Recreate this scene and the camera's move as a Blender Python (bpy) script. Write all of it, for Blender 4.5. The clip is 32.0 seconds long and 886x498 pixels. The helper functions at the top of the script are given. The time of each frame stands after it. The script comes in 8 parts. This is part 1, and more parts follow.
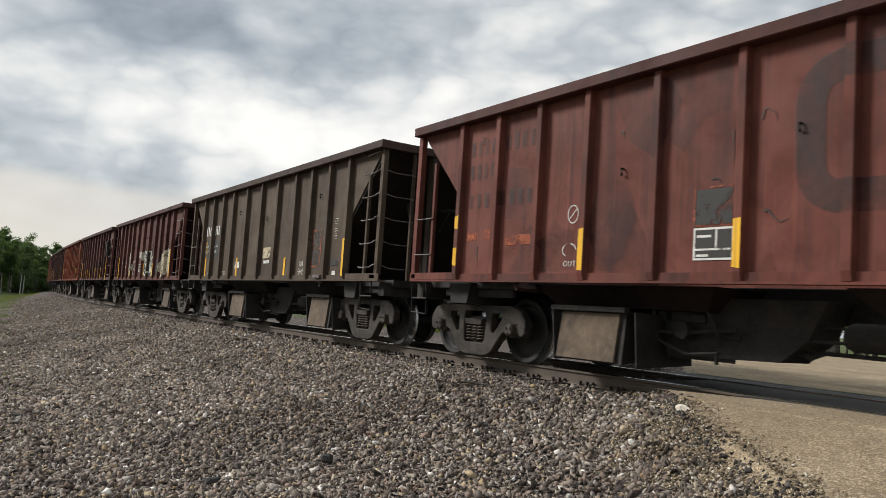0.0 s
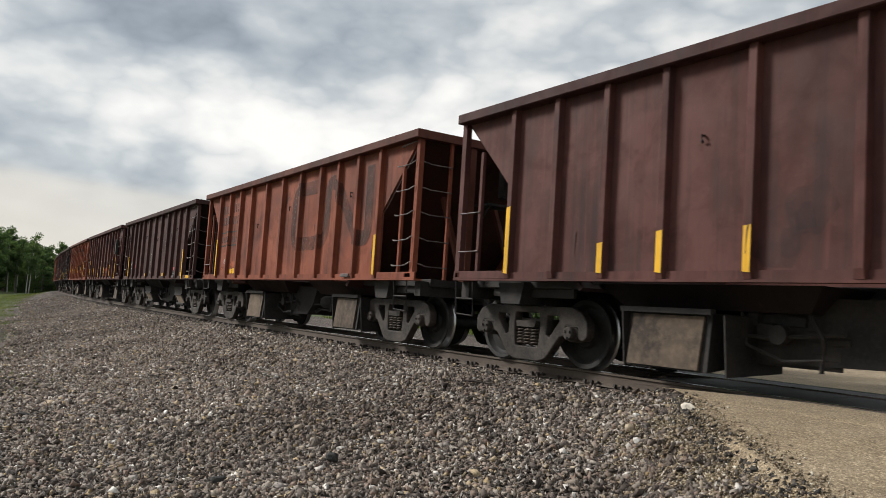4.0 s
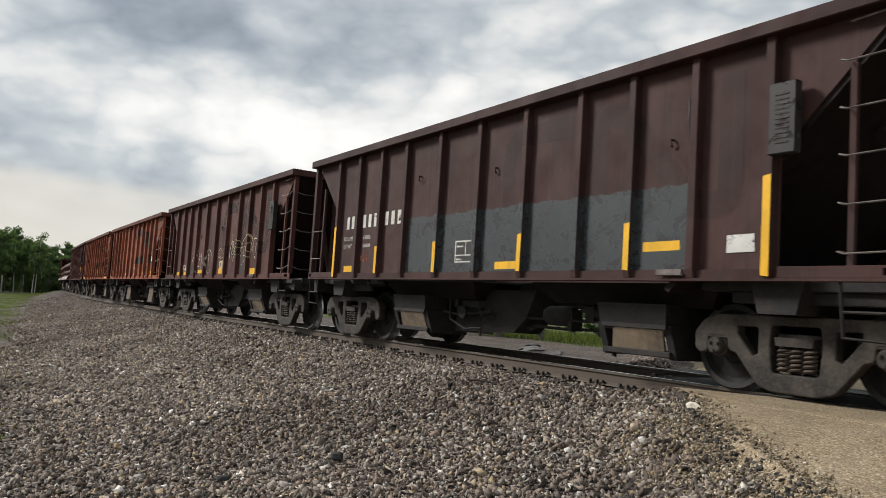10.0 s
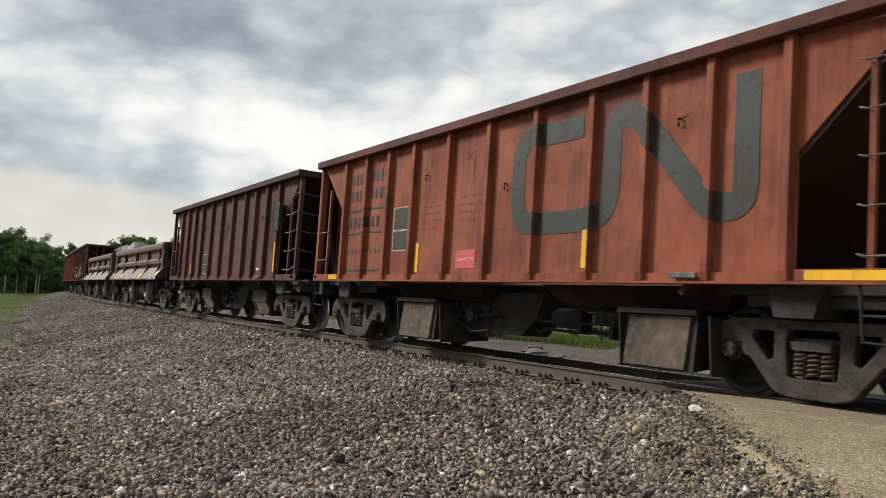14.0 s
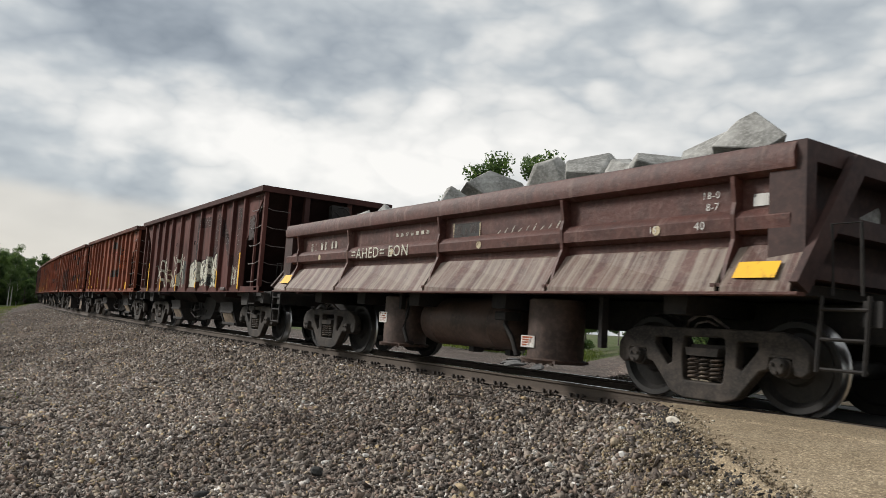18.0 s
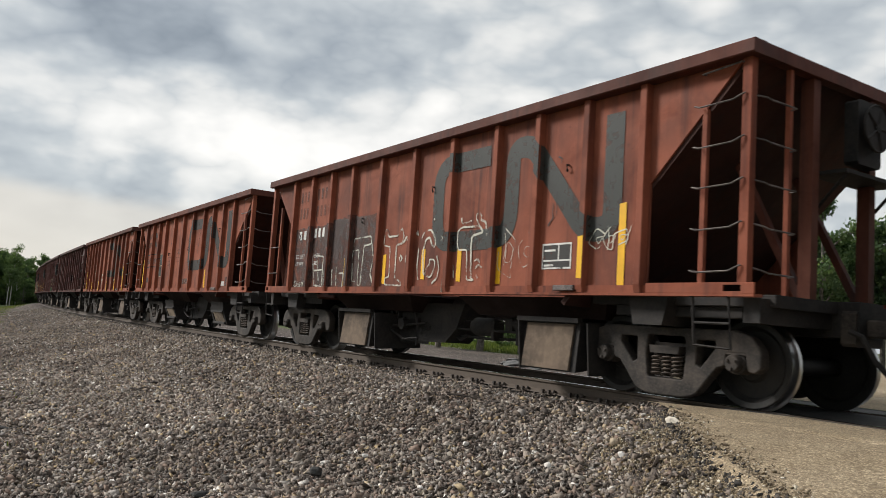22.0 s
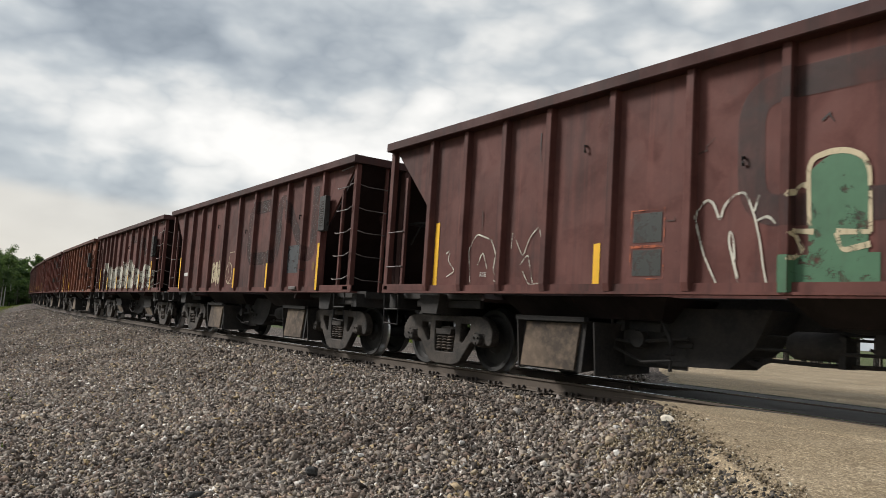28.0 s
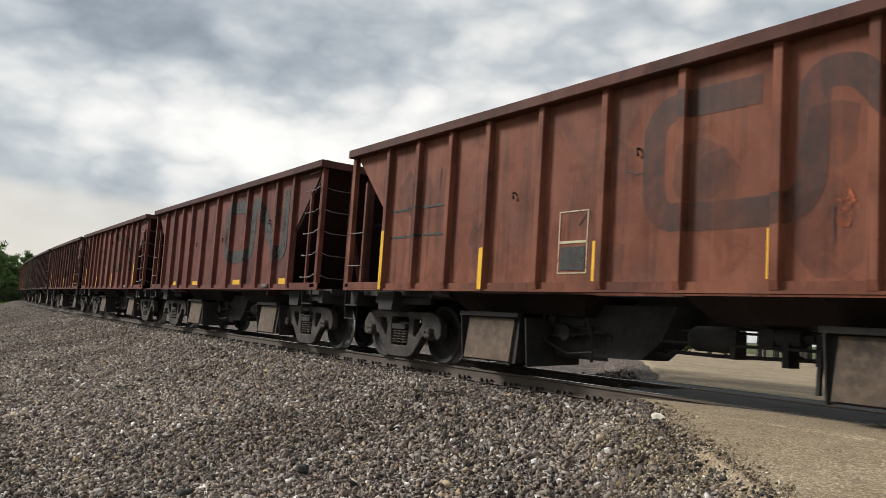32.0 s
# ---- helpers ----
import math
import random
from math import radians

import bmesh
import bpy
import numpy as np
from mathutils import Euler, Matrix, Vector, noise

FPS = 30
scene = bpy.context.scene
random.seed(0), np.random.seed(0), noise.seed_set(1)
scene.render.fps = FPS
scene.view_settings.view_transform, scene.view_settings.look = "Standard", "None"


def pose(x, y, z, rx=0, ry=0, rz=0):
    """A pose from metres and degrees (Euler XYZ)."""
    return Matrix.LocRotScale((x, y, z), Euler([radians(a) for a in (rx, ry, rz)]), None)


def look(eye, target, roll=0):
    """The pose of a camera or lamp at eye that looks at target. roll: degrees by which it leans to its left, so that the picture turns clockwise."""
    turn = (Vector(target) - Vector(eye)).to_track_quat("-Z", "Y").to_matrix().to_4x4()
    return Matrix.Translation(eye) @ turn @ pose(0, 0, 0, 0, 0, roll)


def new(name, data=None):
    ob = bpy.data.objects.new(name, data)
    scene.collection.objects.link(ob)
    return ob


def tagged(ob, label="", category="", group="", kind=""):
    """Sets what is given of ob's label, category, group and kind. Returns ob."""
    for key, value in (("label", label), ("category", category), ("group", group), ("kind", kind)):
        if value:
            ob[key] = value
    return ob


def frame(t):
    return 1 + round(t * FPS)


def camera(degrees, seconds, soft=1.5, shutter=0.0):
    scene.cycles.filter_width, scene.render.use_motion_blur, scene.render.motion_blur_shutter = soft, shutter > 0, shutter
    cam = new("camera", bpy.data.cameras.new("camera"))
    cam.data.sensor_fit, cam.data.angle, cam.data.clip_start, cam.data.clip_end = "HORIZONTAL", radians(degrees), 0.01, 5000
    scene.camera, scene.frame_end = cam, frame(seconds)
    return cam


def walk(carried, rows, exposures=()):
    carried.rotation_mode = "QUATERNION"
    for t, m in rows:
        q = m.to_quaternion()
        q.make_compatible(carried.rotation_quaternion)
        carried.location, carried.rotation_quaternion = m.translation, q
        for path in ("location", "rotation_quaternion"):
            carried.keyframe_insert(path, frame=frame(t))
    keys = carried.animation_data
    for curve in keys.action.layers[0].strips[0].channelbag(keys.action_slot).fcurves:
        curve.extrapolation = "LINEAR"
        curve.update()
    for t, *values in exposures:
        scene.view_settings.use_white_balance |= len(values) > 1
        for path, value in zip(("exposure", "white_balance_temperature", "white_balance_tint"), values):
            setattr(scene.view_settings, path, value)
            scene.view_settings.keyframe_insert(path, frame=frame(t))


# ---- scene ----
# ---------------------------------------------------------------- camera
EYE = (0.0, 0.0, 0.654)
cam = camera(59.0, 32.0, soft=0.75, shutter=0.07)
walk(cam, [
    (0, pose(*EYE, 94.57, -3.76, 56.05)), (0.5, pose(*EYE, 94.50, -3.71, 56.10)), (1, pose(*EYE, 94.48, -3.59, 56.23)),
    (1.5, pose(*EYE, 94.45, -3.53, 56.35)), (2, pose(*EYE, 94.39, -3.57, 56.37)), (2.5, pose(*EYE, 94.37, -3.63, 56.36)),
    (3, pose(*EYE, 94.35, -3.69, 56.35)), (3.5, pose(*EYE, 94.41, -3.70, 56.36)), (5.5, pose(*EYE, 94.52, -3.54, 56.51)),
    (6, pose(*EYE, 94.44, -3.54, 56.53)), (6.5, pose(*EYE, 94.34, -3.61, 56.53)), (7, pose(*EYE, 94.30, -3.60, 56.49)),
    (7.5, pose(*EYE, 94.26, -3.52, 56.50)), (8, pose(*EYE, 94.31, -3.50, 56.55)), (8.5, pose(*EYE, 94.41, -3.55, 56.63)),
    (9, pose(*EYE, 94.47, -3.57, 56.68)), (9.5, pose(*EYE, 94.47, -3.58, 56.70)), (10, pose(*EYE, 94.38, -3.61, 56.74)),
    (10.5, pose(*EYE, 94.25, -3.47, 56.83)), (11, pose(*EYE, 94.19, -3.45, 56.97)), (11.5, pose(*EYE, 94.18, -3.44, 57.00)),
    (12, pose(*EYE, 94.23, -3.48, 57.01)), (12.5, pose(*EYE, 94.28, -3.51, 57.01)), (13, pose(*EYE, 94.34, -3.69, 56.92)),
    (13.5, pose(*EYE, 94.44, -3.75, 56.89)), (14, pose(*EYE, 94.51, -3.78, 56.92)), (14.5, pose(*EYE, 94.63, -3.67, 56.86)),
    (16.5, pose(*EYE, 95.42, -3.76, 55.77)), (17, pose(*EYE, 95.51, -3.81, 55.53)), (17.5, pose(*EYE, 95.54, -3.83, 55.44)),
    (18, pose(*EYE, 95.48, -3.76, 55.37)), (18.5, pose(*EYE, 95.42, -3.77, 55.29)), (19, pose(*EYE, 95.44, -3.82, 55.32)),
    (19.5, pose(*EYE, 95.48, -3.91, 55.33)), (20, pose(*EYE, 95.48, -3.89, 55.35)), (20.5, pose(*EYE, 95.44, -3.81, 55.38)),
    (21, pose(*EYE, 95.38, -3.80, 55.44)), (21.5, pose(*EYE, 95.44, -3.82, 55.42)), (22, pose(*EYE, 95.50, -3.81, 55.32)),
    (22.5, pose(*EYE, 95.39, -3.83, 55.21)), (23, pose(*EYE, 95.27, -3.83, 55.14)), (23.5, pose(*EYE, 95.23, -3.75, 55.12)),
    (24, pose(*EYE, 95.21, -3.69, 55.11)), (24.5, pose(*EYE, 95.22, -3.64, 55.09)), (25, pose(*EYE, 95.31, -3.65, 55.11)),
    (25.5, pose(*EYE, 95.41, -3.62, 55.12)), (27.5, pose(*EYE, 95.41, -3.66, 55.01)), (28, pose(*EYE, 95.46, -3.59, 54.99)),
    (28.5, pose(*EYE, 95.47, -3.64, 54.98)), (29, pose(*EYE, 95.44, -3.73, 54.91)), (29.5, pose(*EYE, 95.32, -3.75, 54.85)),
    (30, pose(*EYE, 95.18, -3.73, 54.82)), (30.5, pose(*EYE, 95.17, -3.86, 54.79)), (31, pose(*EYE, 95.26, -3.84, 54.57)),
    (31.5, pose(*EYE, 95.32, -3.79, 54.48)), (32, pose(*EYE, 95.34, -3.73, 54.38)),
], exposures=[(0, 0.06), (14, 0.06), (16, -0.04), (17.5, -0.04), (19, 0.08), (32, 0.06)])

# ---------------------------------------------------------------- light
SUN_AZ, SUN_EL = radians(218), radians(32)      # azimuth counted from +x towards +y
world = bpy.data.worlds.new("overcast_sky")
scene.world = world
world.use_nodes = True


class Nodes:
    """A short way to write node trees."""

    def __init__(self, tree):
        self.tree = tree
        tree.nodes.clear()

    def add(self, kind, inputs=None, op=None, feature=None):
        n = self.tree.nodes.new(kind)
        if op:
            n.operation = op
        if feature:
            n.feature = feature
        for k, v in (inputs or {}).items():
            sock = n.inputs[k]
            if isinstance(v, bpy.types.NodeSocket):
                self.tree.links.new(v, sock)
            else:
                sock.default_value = v
        return n

    def math(self, op, a, b=0.0, clamp=False):
        n = self.add("ShaderNodeMath", {0: a, 1: b}, op)
        n.use_clamp = clamp
        return n.outputs[0]

    def noise(self, vec, scale, detail=4.0, rough=0.55, dist=0.0):
        return self.add("ShaderNodeTexNoise", {"Vector": vec, "Scale": scale, "Detail": detail, "Roughness": rough, "Distortion": dist}).outputs["Fac"]

    def voronoi(self, vec, scale, feature="F1", out="Distance", rnd=1.0):
        return self.add("ShaderNodeTexVoronoi", {"Vector": vec, "Scale": scale, "Randomness": rnd}, feature=feature).outputs[out]

    def ramp(self, fac, *stops, ease="LINEAR"):
        n = self.add("ShaderNodeValToRGB", {"Fac": fac})
        cr = n.color_ramp
        cr.interpolation = ease
        while len(cr.elements) < len(stops):
            cr.elements.new(0.5)
        for e, (p, c) in zip(cr.elements, stops):
            e.position = p
            e.color = (*c, 1) if isinstance(c, tuple) else (c, c, c, 1)
        return n.outputs["Color"]

    def mix(self, fac, a, b, blend="MIX"):
        n = self.tree.nodes.new("ShaderNodeMix")
        n.data_type, n.blend_type, n.clamp_factor = "RGBA", blend, True
        if isinstance(fac, bpy.types.NodeSocket):
            self.tree.links.new(fac, n.inputs[0])
        else:
            n.inputs[0].default_value = fac
        for i, v in ((6, a), (7, b)):
            if isinstance(v, bpy.types.NodeSocket):
                self.tree.links.new(v, n.inputs[i])
            else:
                n.inputs[i].default_value = (*v, 1)
        return n.outputs[2]

    def vmath(self, op, a, b=(0, 0, 0)):
        n = self.add("ShaderNodeVectorMath", {0: a, 1: b}, op)
        return n.outputs["Value"] if op == "DOT_PRODUCT" else n.outputs["Vector"]

    def bump(self, height, strength, distance=0.02):
        return self.add("ShaderNodeBump", {"Height": height, "Strength": strength, "Distance": distance}).outputs["Normal"]


# where the cloud deck is thin and bright, and where it is thick and grey: direction, share, tightness
CLOUDS = (((-0.965, 0.13, 0.229), 0.15, 60), ((-0.945, 0.255, 0.204), 0.22, 70), ((-0.898, 0.397, 0.191), 0.20, 90), ((-0.82, 0.521, 0.237), 0.10, 60),
          ((-0.505, 0.828, 0.244), 0.06, 14), ((-0.83, 0.53, 0.17), 0.12, 90), ((-0.932, 0.194, 0.32), -0.14, 50), ((-0.861, 0.416, 0.30), -0.11, 40),
          ((-0.73, 0.635, 0.26), 0.09, 30), ((-0.978, 0.118, 0.165), -0.13, 110), ((-0.96, 0.237, 0.15), -0.13, 120))


def build_sky():
    w = Nodes(world.node_tree)
    d = w.add("ShaderNodeTexCoord").outputs["Generated"]
    sep = w.add("ShaderNodeSeparateXYZ", {0: d})
    plane = w.vmath("MULTIPLY", w.vmath("ADD", d, CLOUD_OFF), (1.0, 1.0, 1.8))
    flat = w.vmath("MULTIPLY", w.vmath("ADD", d, CLOUD_OFF), (1.0, 1.0, 2.1))
    big = w.noise(plane, 3.2, 4.0, 0.5, 0.2)

    def puffs(vec, scale, detail, rough=0.5):
        """Rounded heaps with creases between them."""
        n = w.noise(vec, scale, detail, rough, 0.1)
        return w.math("ABSOLUTE", w.math("SUBTRACT", w.math("MULTIPLY", n, 2.0), 1.0))
    heap = w.math("ADD", w.math("MULTIPLY", puffs(plane, 6.0, 4.0), 0.50), w.math("MULTIPLY", puffs(flat, 9.5, 3.0, 0.45), 0.52))
    fine = w.noise(flat, 17.0, 4.0, 0.5, 0.1)
    cover = w.math("ADD", 0.572, w.math("MULTIPLY", w.math("SUBTRACT", big, 0.5), 0.40))
    cover = w.math("ADD", cover, w.math("MULTIPLY", w.math("SUBTRACT", heap, 0.19), 0.52))
    cover = w.math("ADD", cover, w.math("MULTIPLY", w.math("SUBTRACT", fine, 0.5), 0.13))
    ragged = w.vmath("ADD", d, w.vmath("MULTIPLY", w.vmath("SUBTRACT", w.add("ShaderNodeTexNoise", {"Vector": plane, "Scale": 9.0, "Detail": 4.0}).outputs["Color"], (0.5, 0.5, 0.5)), (0.13, 0.13, 0.07)))
    for way, share, tight in CLOUDS:
        off = w.vmath("MULTIPLY", w.vmath("SUBTRACT", ragged, way), (1.0, 1.0, 1.9))
        near = w.math("EXPONENT", w.math("MULTIPLY", w.vmath("DOT_PRODUCT", off, off), -float(tight)))
        cover = w.math("ADD", cover, w.math("MULTIPLY", near, share))
    cloud = w.ramp(cover, (0.26, (0.25, 0.29, 0.335)), (0.40, (0.39, 0.435, 0.48)), (0.53, (0.57, 0.61, 0.635)), (0.64, (0.82, 0.825, 0.81)), (0.80, (1.06, 1.04, 1.0)))
    low = w.ramp(w.math("ADD", sep.outputs[2], w.math("MULTIPLY", w.math("SUBTRACT", big, 0.5), 0.06)), (0.0, 1.0), (0.105, 0.95), (0.135, 0.0), ease="EASE")
    lowside = w.math("MULTIPLY", low, w.math("POWER", w.math("MAXIMUM", w.vmath("DOT_PRODUCT", d, (-1.0, -0.02, 0.0)), 0.0), 5.0))
    cloud = w.mix(w.math("MULTIPLY", lowside, 0.8), cloud, (0.84, 0.785, 0.70))
    air = w.add("ShaderNodeTexSky")
    air.sky_type, air.sun_disc, air.sun_elevation, air.sun_rotation = "NISHITA", False, SUN_EL, math.pi / 2 - SUN_AZ
    sky = w.mix(1.0, air.outputs[0], (0.07, 0.07, 0.07), "MULTIPLY")
    col = w.mix(0.9, sky, cloud)
    bg = w.add("ShaderNodeBackground", {"Color": col, "Strength": 1.0})
    w.add("ShaderNodeOutputWorld", {"Surface": bg.outputs[0]})


CLOUD_OFF = (2.3, 0.4, 0.0)
build_sky()
sun = bpy.data.lights.new("sun", "SUN")
sun.energy, sun.angle, sun.color = 3.6, radians(14), (1.0, 0.965, 0.915)
sun_ob = new("sun", sun)
sun_dir = Vector((math.cos(SUN_AZ) * math.cos(SUN_EL), math.sin(SUN_AZ) * math.cos(SUN_EL), math.sin(SUN_EL)))
sun_ob.matrix_basis = look(sun_dir * 60, (0, 0, 0))

# ---------------------------------------------------------------- materials


def material(name):
    m = bpy.data.materials.new(name)
    m.use_nodes = True
    return m, Nodes(m.node_tree)


def finish(w, base, rough, bump=None, metal=0.0, spec=0.4):
    ins = {"Base Color": base, "Roughness": rough, "Metallic": metal, "Specular IOR Level": spec}
    if bump is not None:
        ins["Normal"] = bump
    b = w.add("ShaderNodeBsdfPrincipled", ins)
    w.add("ShaderNodeOutputMaterial", {"Surface": b.outputs[0]})


def coords(w, shift=True):
    """Object space, shifted at random from object to object."""
    v = w.add("ShaderNodeTexCoord").outputs["Object"]
    if shift:
        r = w.add("ShaderNodeObjectInfo").outputs["Random"]
        v = w.vmath("ADD", v, w.add("ShaderNodeCombineXYZ", {0: w.math("MULTIPLY", r, 37.0), 1: 0.0, 2: w.math("MULTIPLY", r, 13.0)}).outputs[0])
    return v


def mat_car_paint():
    """Weathered freight-car paint: the colour is each car's own, with faded patches, rain streaks, rust and soot."""
    m, w = material("weathered_car_paint")
    v = coords(w)
    col = w.add("ShaderNodeObjectInfo").outputs["Color"]
    broad = w.noise(v, 0.7, 4.0, 0.55, 0.5)
    blot = w.noise(v, 1.9, 5.0, 0.60, 0.8)
    grain = w.noise(v, 14.0, 6.0, 0.62)
    streak = w.noise(w.vmath("MULTIPLY", v, (7.0, 7.0, 0.30)), 1.0, 6.0, 0.60, 0.2)
    c = w.mix(w.ramp(broad, (0.38, 0.0), (0.62, 0.75)), col, w.mix(1.0, col, (0.60, 0.54, 0.53), "MULTIPLY"))
    c = w.mix(w.ramp(blot, (0.50, 0.0), (0.68, 0.60)), c, w.mix(1.0, col, (0.55, 0.48, 0.48), "MULTIPLY"))
    c = w.mix(w.ramp(grain, (0.52, 0.0), (0.78, 0.22)), c, w.mix(1.0, col, (1.5, 1.55, 1.6), "MULTIPLY"))
    c = w.mix(w.ramp(w.math("MULTIPLY", streak, w.math("ADD", 0.62, w.math("MULTIPLY", broad, 0.76))), (0.50, 0.0), (0.76, 0.60)), c, (0.026, 0.018, 0.017))
    c = w.mix(w.ramp(w.noise(v, 0.55, 5.0, 0.58, 0.9), (0.52, 0.0), (0.70, 0.50)), c, (0.032, 0.021, 0.021))
    c = w.mix(w.ramp(w.noise(w.vmath("MULTIPLY", v, (10.0, 10.0, 0.45)), 1.0, 5.0, 0.6), (0.60, 0.0), (0.74, 0.30)), c, w.mix(1.0, col, (1.8, 1.65, 1.6), "MULTIPLY"))
    c = w.mix(w.ramp(w.noise(v, 2.6, 9.0, 0.72, 0.9), (0.64, 0.0), (0.68, 0.65)), c, (0.085, 0.030, 0.018))
    c = w.mix(w.ramp(w.noise(v, 9.0, 6.0, 0.70, 1.3), (0.70, 0.0), (0.72, 0.85)), c, (0.018, 0.011, 0.010))
    h = w.math("ADD", w.math("MULTIPLY", grain, 0.12), w.math("MULTIPLY", w.noise(v, 1.5, 2.0), 1.4))
    rough = w.math("ADD", 0.52, w.math("MULTIPLY", blot, 0.35))
    finish(w, c, rough, w.bump(h, 0.20, 0.04), spec=0.18)
    return m


def mat_grimy(name, dark, dusty, scale=3.0, rough=0.78, metal=0.0, lo=0.42, hi=0.66):
    m, w = material(name)
    v = coords(w)
    n = w.noise(v, scale, 7.0, 0.62, 0.3)
    f = w.noise(v, scale * 9, 5.0, 0.6)
    c = w.mix(w.ramp(n, (lo, 0.0), (hi, 1.0)), dark, dusty)
    c = w.mix(w.ramp(f, (0.45, 0.0), (0.8, 0.5)), c, tuple(min(1.0, x * 1.7) for x in dusty))
    finish(w, c, rough, w.bump(f, 0.3, 0.01), metal)
    return m


def mat_streaked(name, paint, dust, amount):
    """Old paint with dust washed down it in streaks."""
    m, w = material(name)
    v = coords(w)
    run = w.noise(w.vmath("MULTIPLY", v, (5.0, 0.0, 0.16)), 1.0, 8.0, 0.66, 0.1)
    blot = w.noise(v, 2.6, 8.0, 0.68, 0.5)
    grain = w.noise(v, 13.0, 7.0, 0.65)
    c = w.mix(w.ramp(blot, (0.42, 0.0), (0.62, 0.8)), paint, tuple(x * 0.5 for x in paint))
    c = w.mix(w.ramp(run, (amount - 0.03, 0.0), (amount + 0.12, 0.9)), c, dust)
    c = w.mix(w.ramp(grain, (0.50, 0.0), (0.72, 0.35)), c, tuple(x * 1.3 for x in dust))
    c = w.mix(w.ramp(w.noise(v, 9.0, 8.0, 0.72, 1.0), (0.62, 0.0), (0.67, 0.8)), c, (0.03, 0.016, 0.013))
    finish(w, c, 0.6, w.bump(w.math("ADD", grain, w.math("MULTIPLY", blot, 2.0)), 0.3, 0.02))
    return m


def mat_worn_paint(name, colour, wear=0.62, cover=0.92, rough=0.6, scale=5.0, soft=0.05):
    """A thin coat of a mark or stencil, worn through in places so that the car's own paint shows."""
    m, w = material(name)
    v = coords(w)
    n = w.noise(v, scale, 9.0, 0.7, 0.6)
    c = w.mix(w.ramp(w.noise(v, 1.6, 6.0, 0.65), (0.4, 0.0), (0.68, 0.55)), colour, tuple(x * 0.5 for x in colour))
    c = w.mix(w.ramp(w.noise(w.vmath("MULTIPLY", v, (11.0, 11.0, 0.5)), 1.0, 6.0, 0.62), (0.55, 0.0), (0.75, 0.6)), c, (0.05, 0.03, 0.026))
    b = w.add("ShaderNodeBsdfPrincipled", {"Base Color": c, "Roughness": rough, "Specular IOR Level": 0.35})
    gone = w.add("ShaderNodeBsdfTransparent")
    mask = w.ramp(n, (wear - soft, cover), (wear + soft, 0.0))
    s = w.add("ShaderNodeMixShader", {0: mask, 1: gone.outputs[0], 2: b.outputs[0]})
    w.add("ShaderNodeOutputMaterial", {"Surface": s.outputs[0]})
    return m


def mat_stones(name, *stops):
    m, w = material(name)
    r = w.add("ShaderNodeNewGeometry").outputs["Random Per Island"]
    v = w.add("ShaderNodeTexCoord").outputs["Object"]
    c = w.ramp(r, *stops)
    patch = w.ramp(w.noise(v, 0.45, 5.0, 0.62), (0.35, (0.62, 0.575, 0.545)), (0.50, (0.90, 0.885, 0.87)), (0.66, (1.18, 1.16, 1.14)))
    c = w.mix(1.0, c, patch, "MULTIPLY")
    f = w.noise(v, 55.0, 6.0, 0.65)
    c = w.mix(w.ramp(f, (0.45, 0.0), (0.75, 0.3)), c, (0.30, 0.26, 0.23))
    c = w.mix(w.ramp(w.noise(v, 24.0, 4.0, 0.6), (0.54, 0.0), (0.72, 0.45)), c, (0.055, 0.045, 0.04))
    finish(w, c, 0.86, w.bump(f, 0.6, 0.008))
    return m


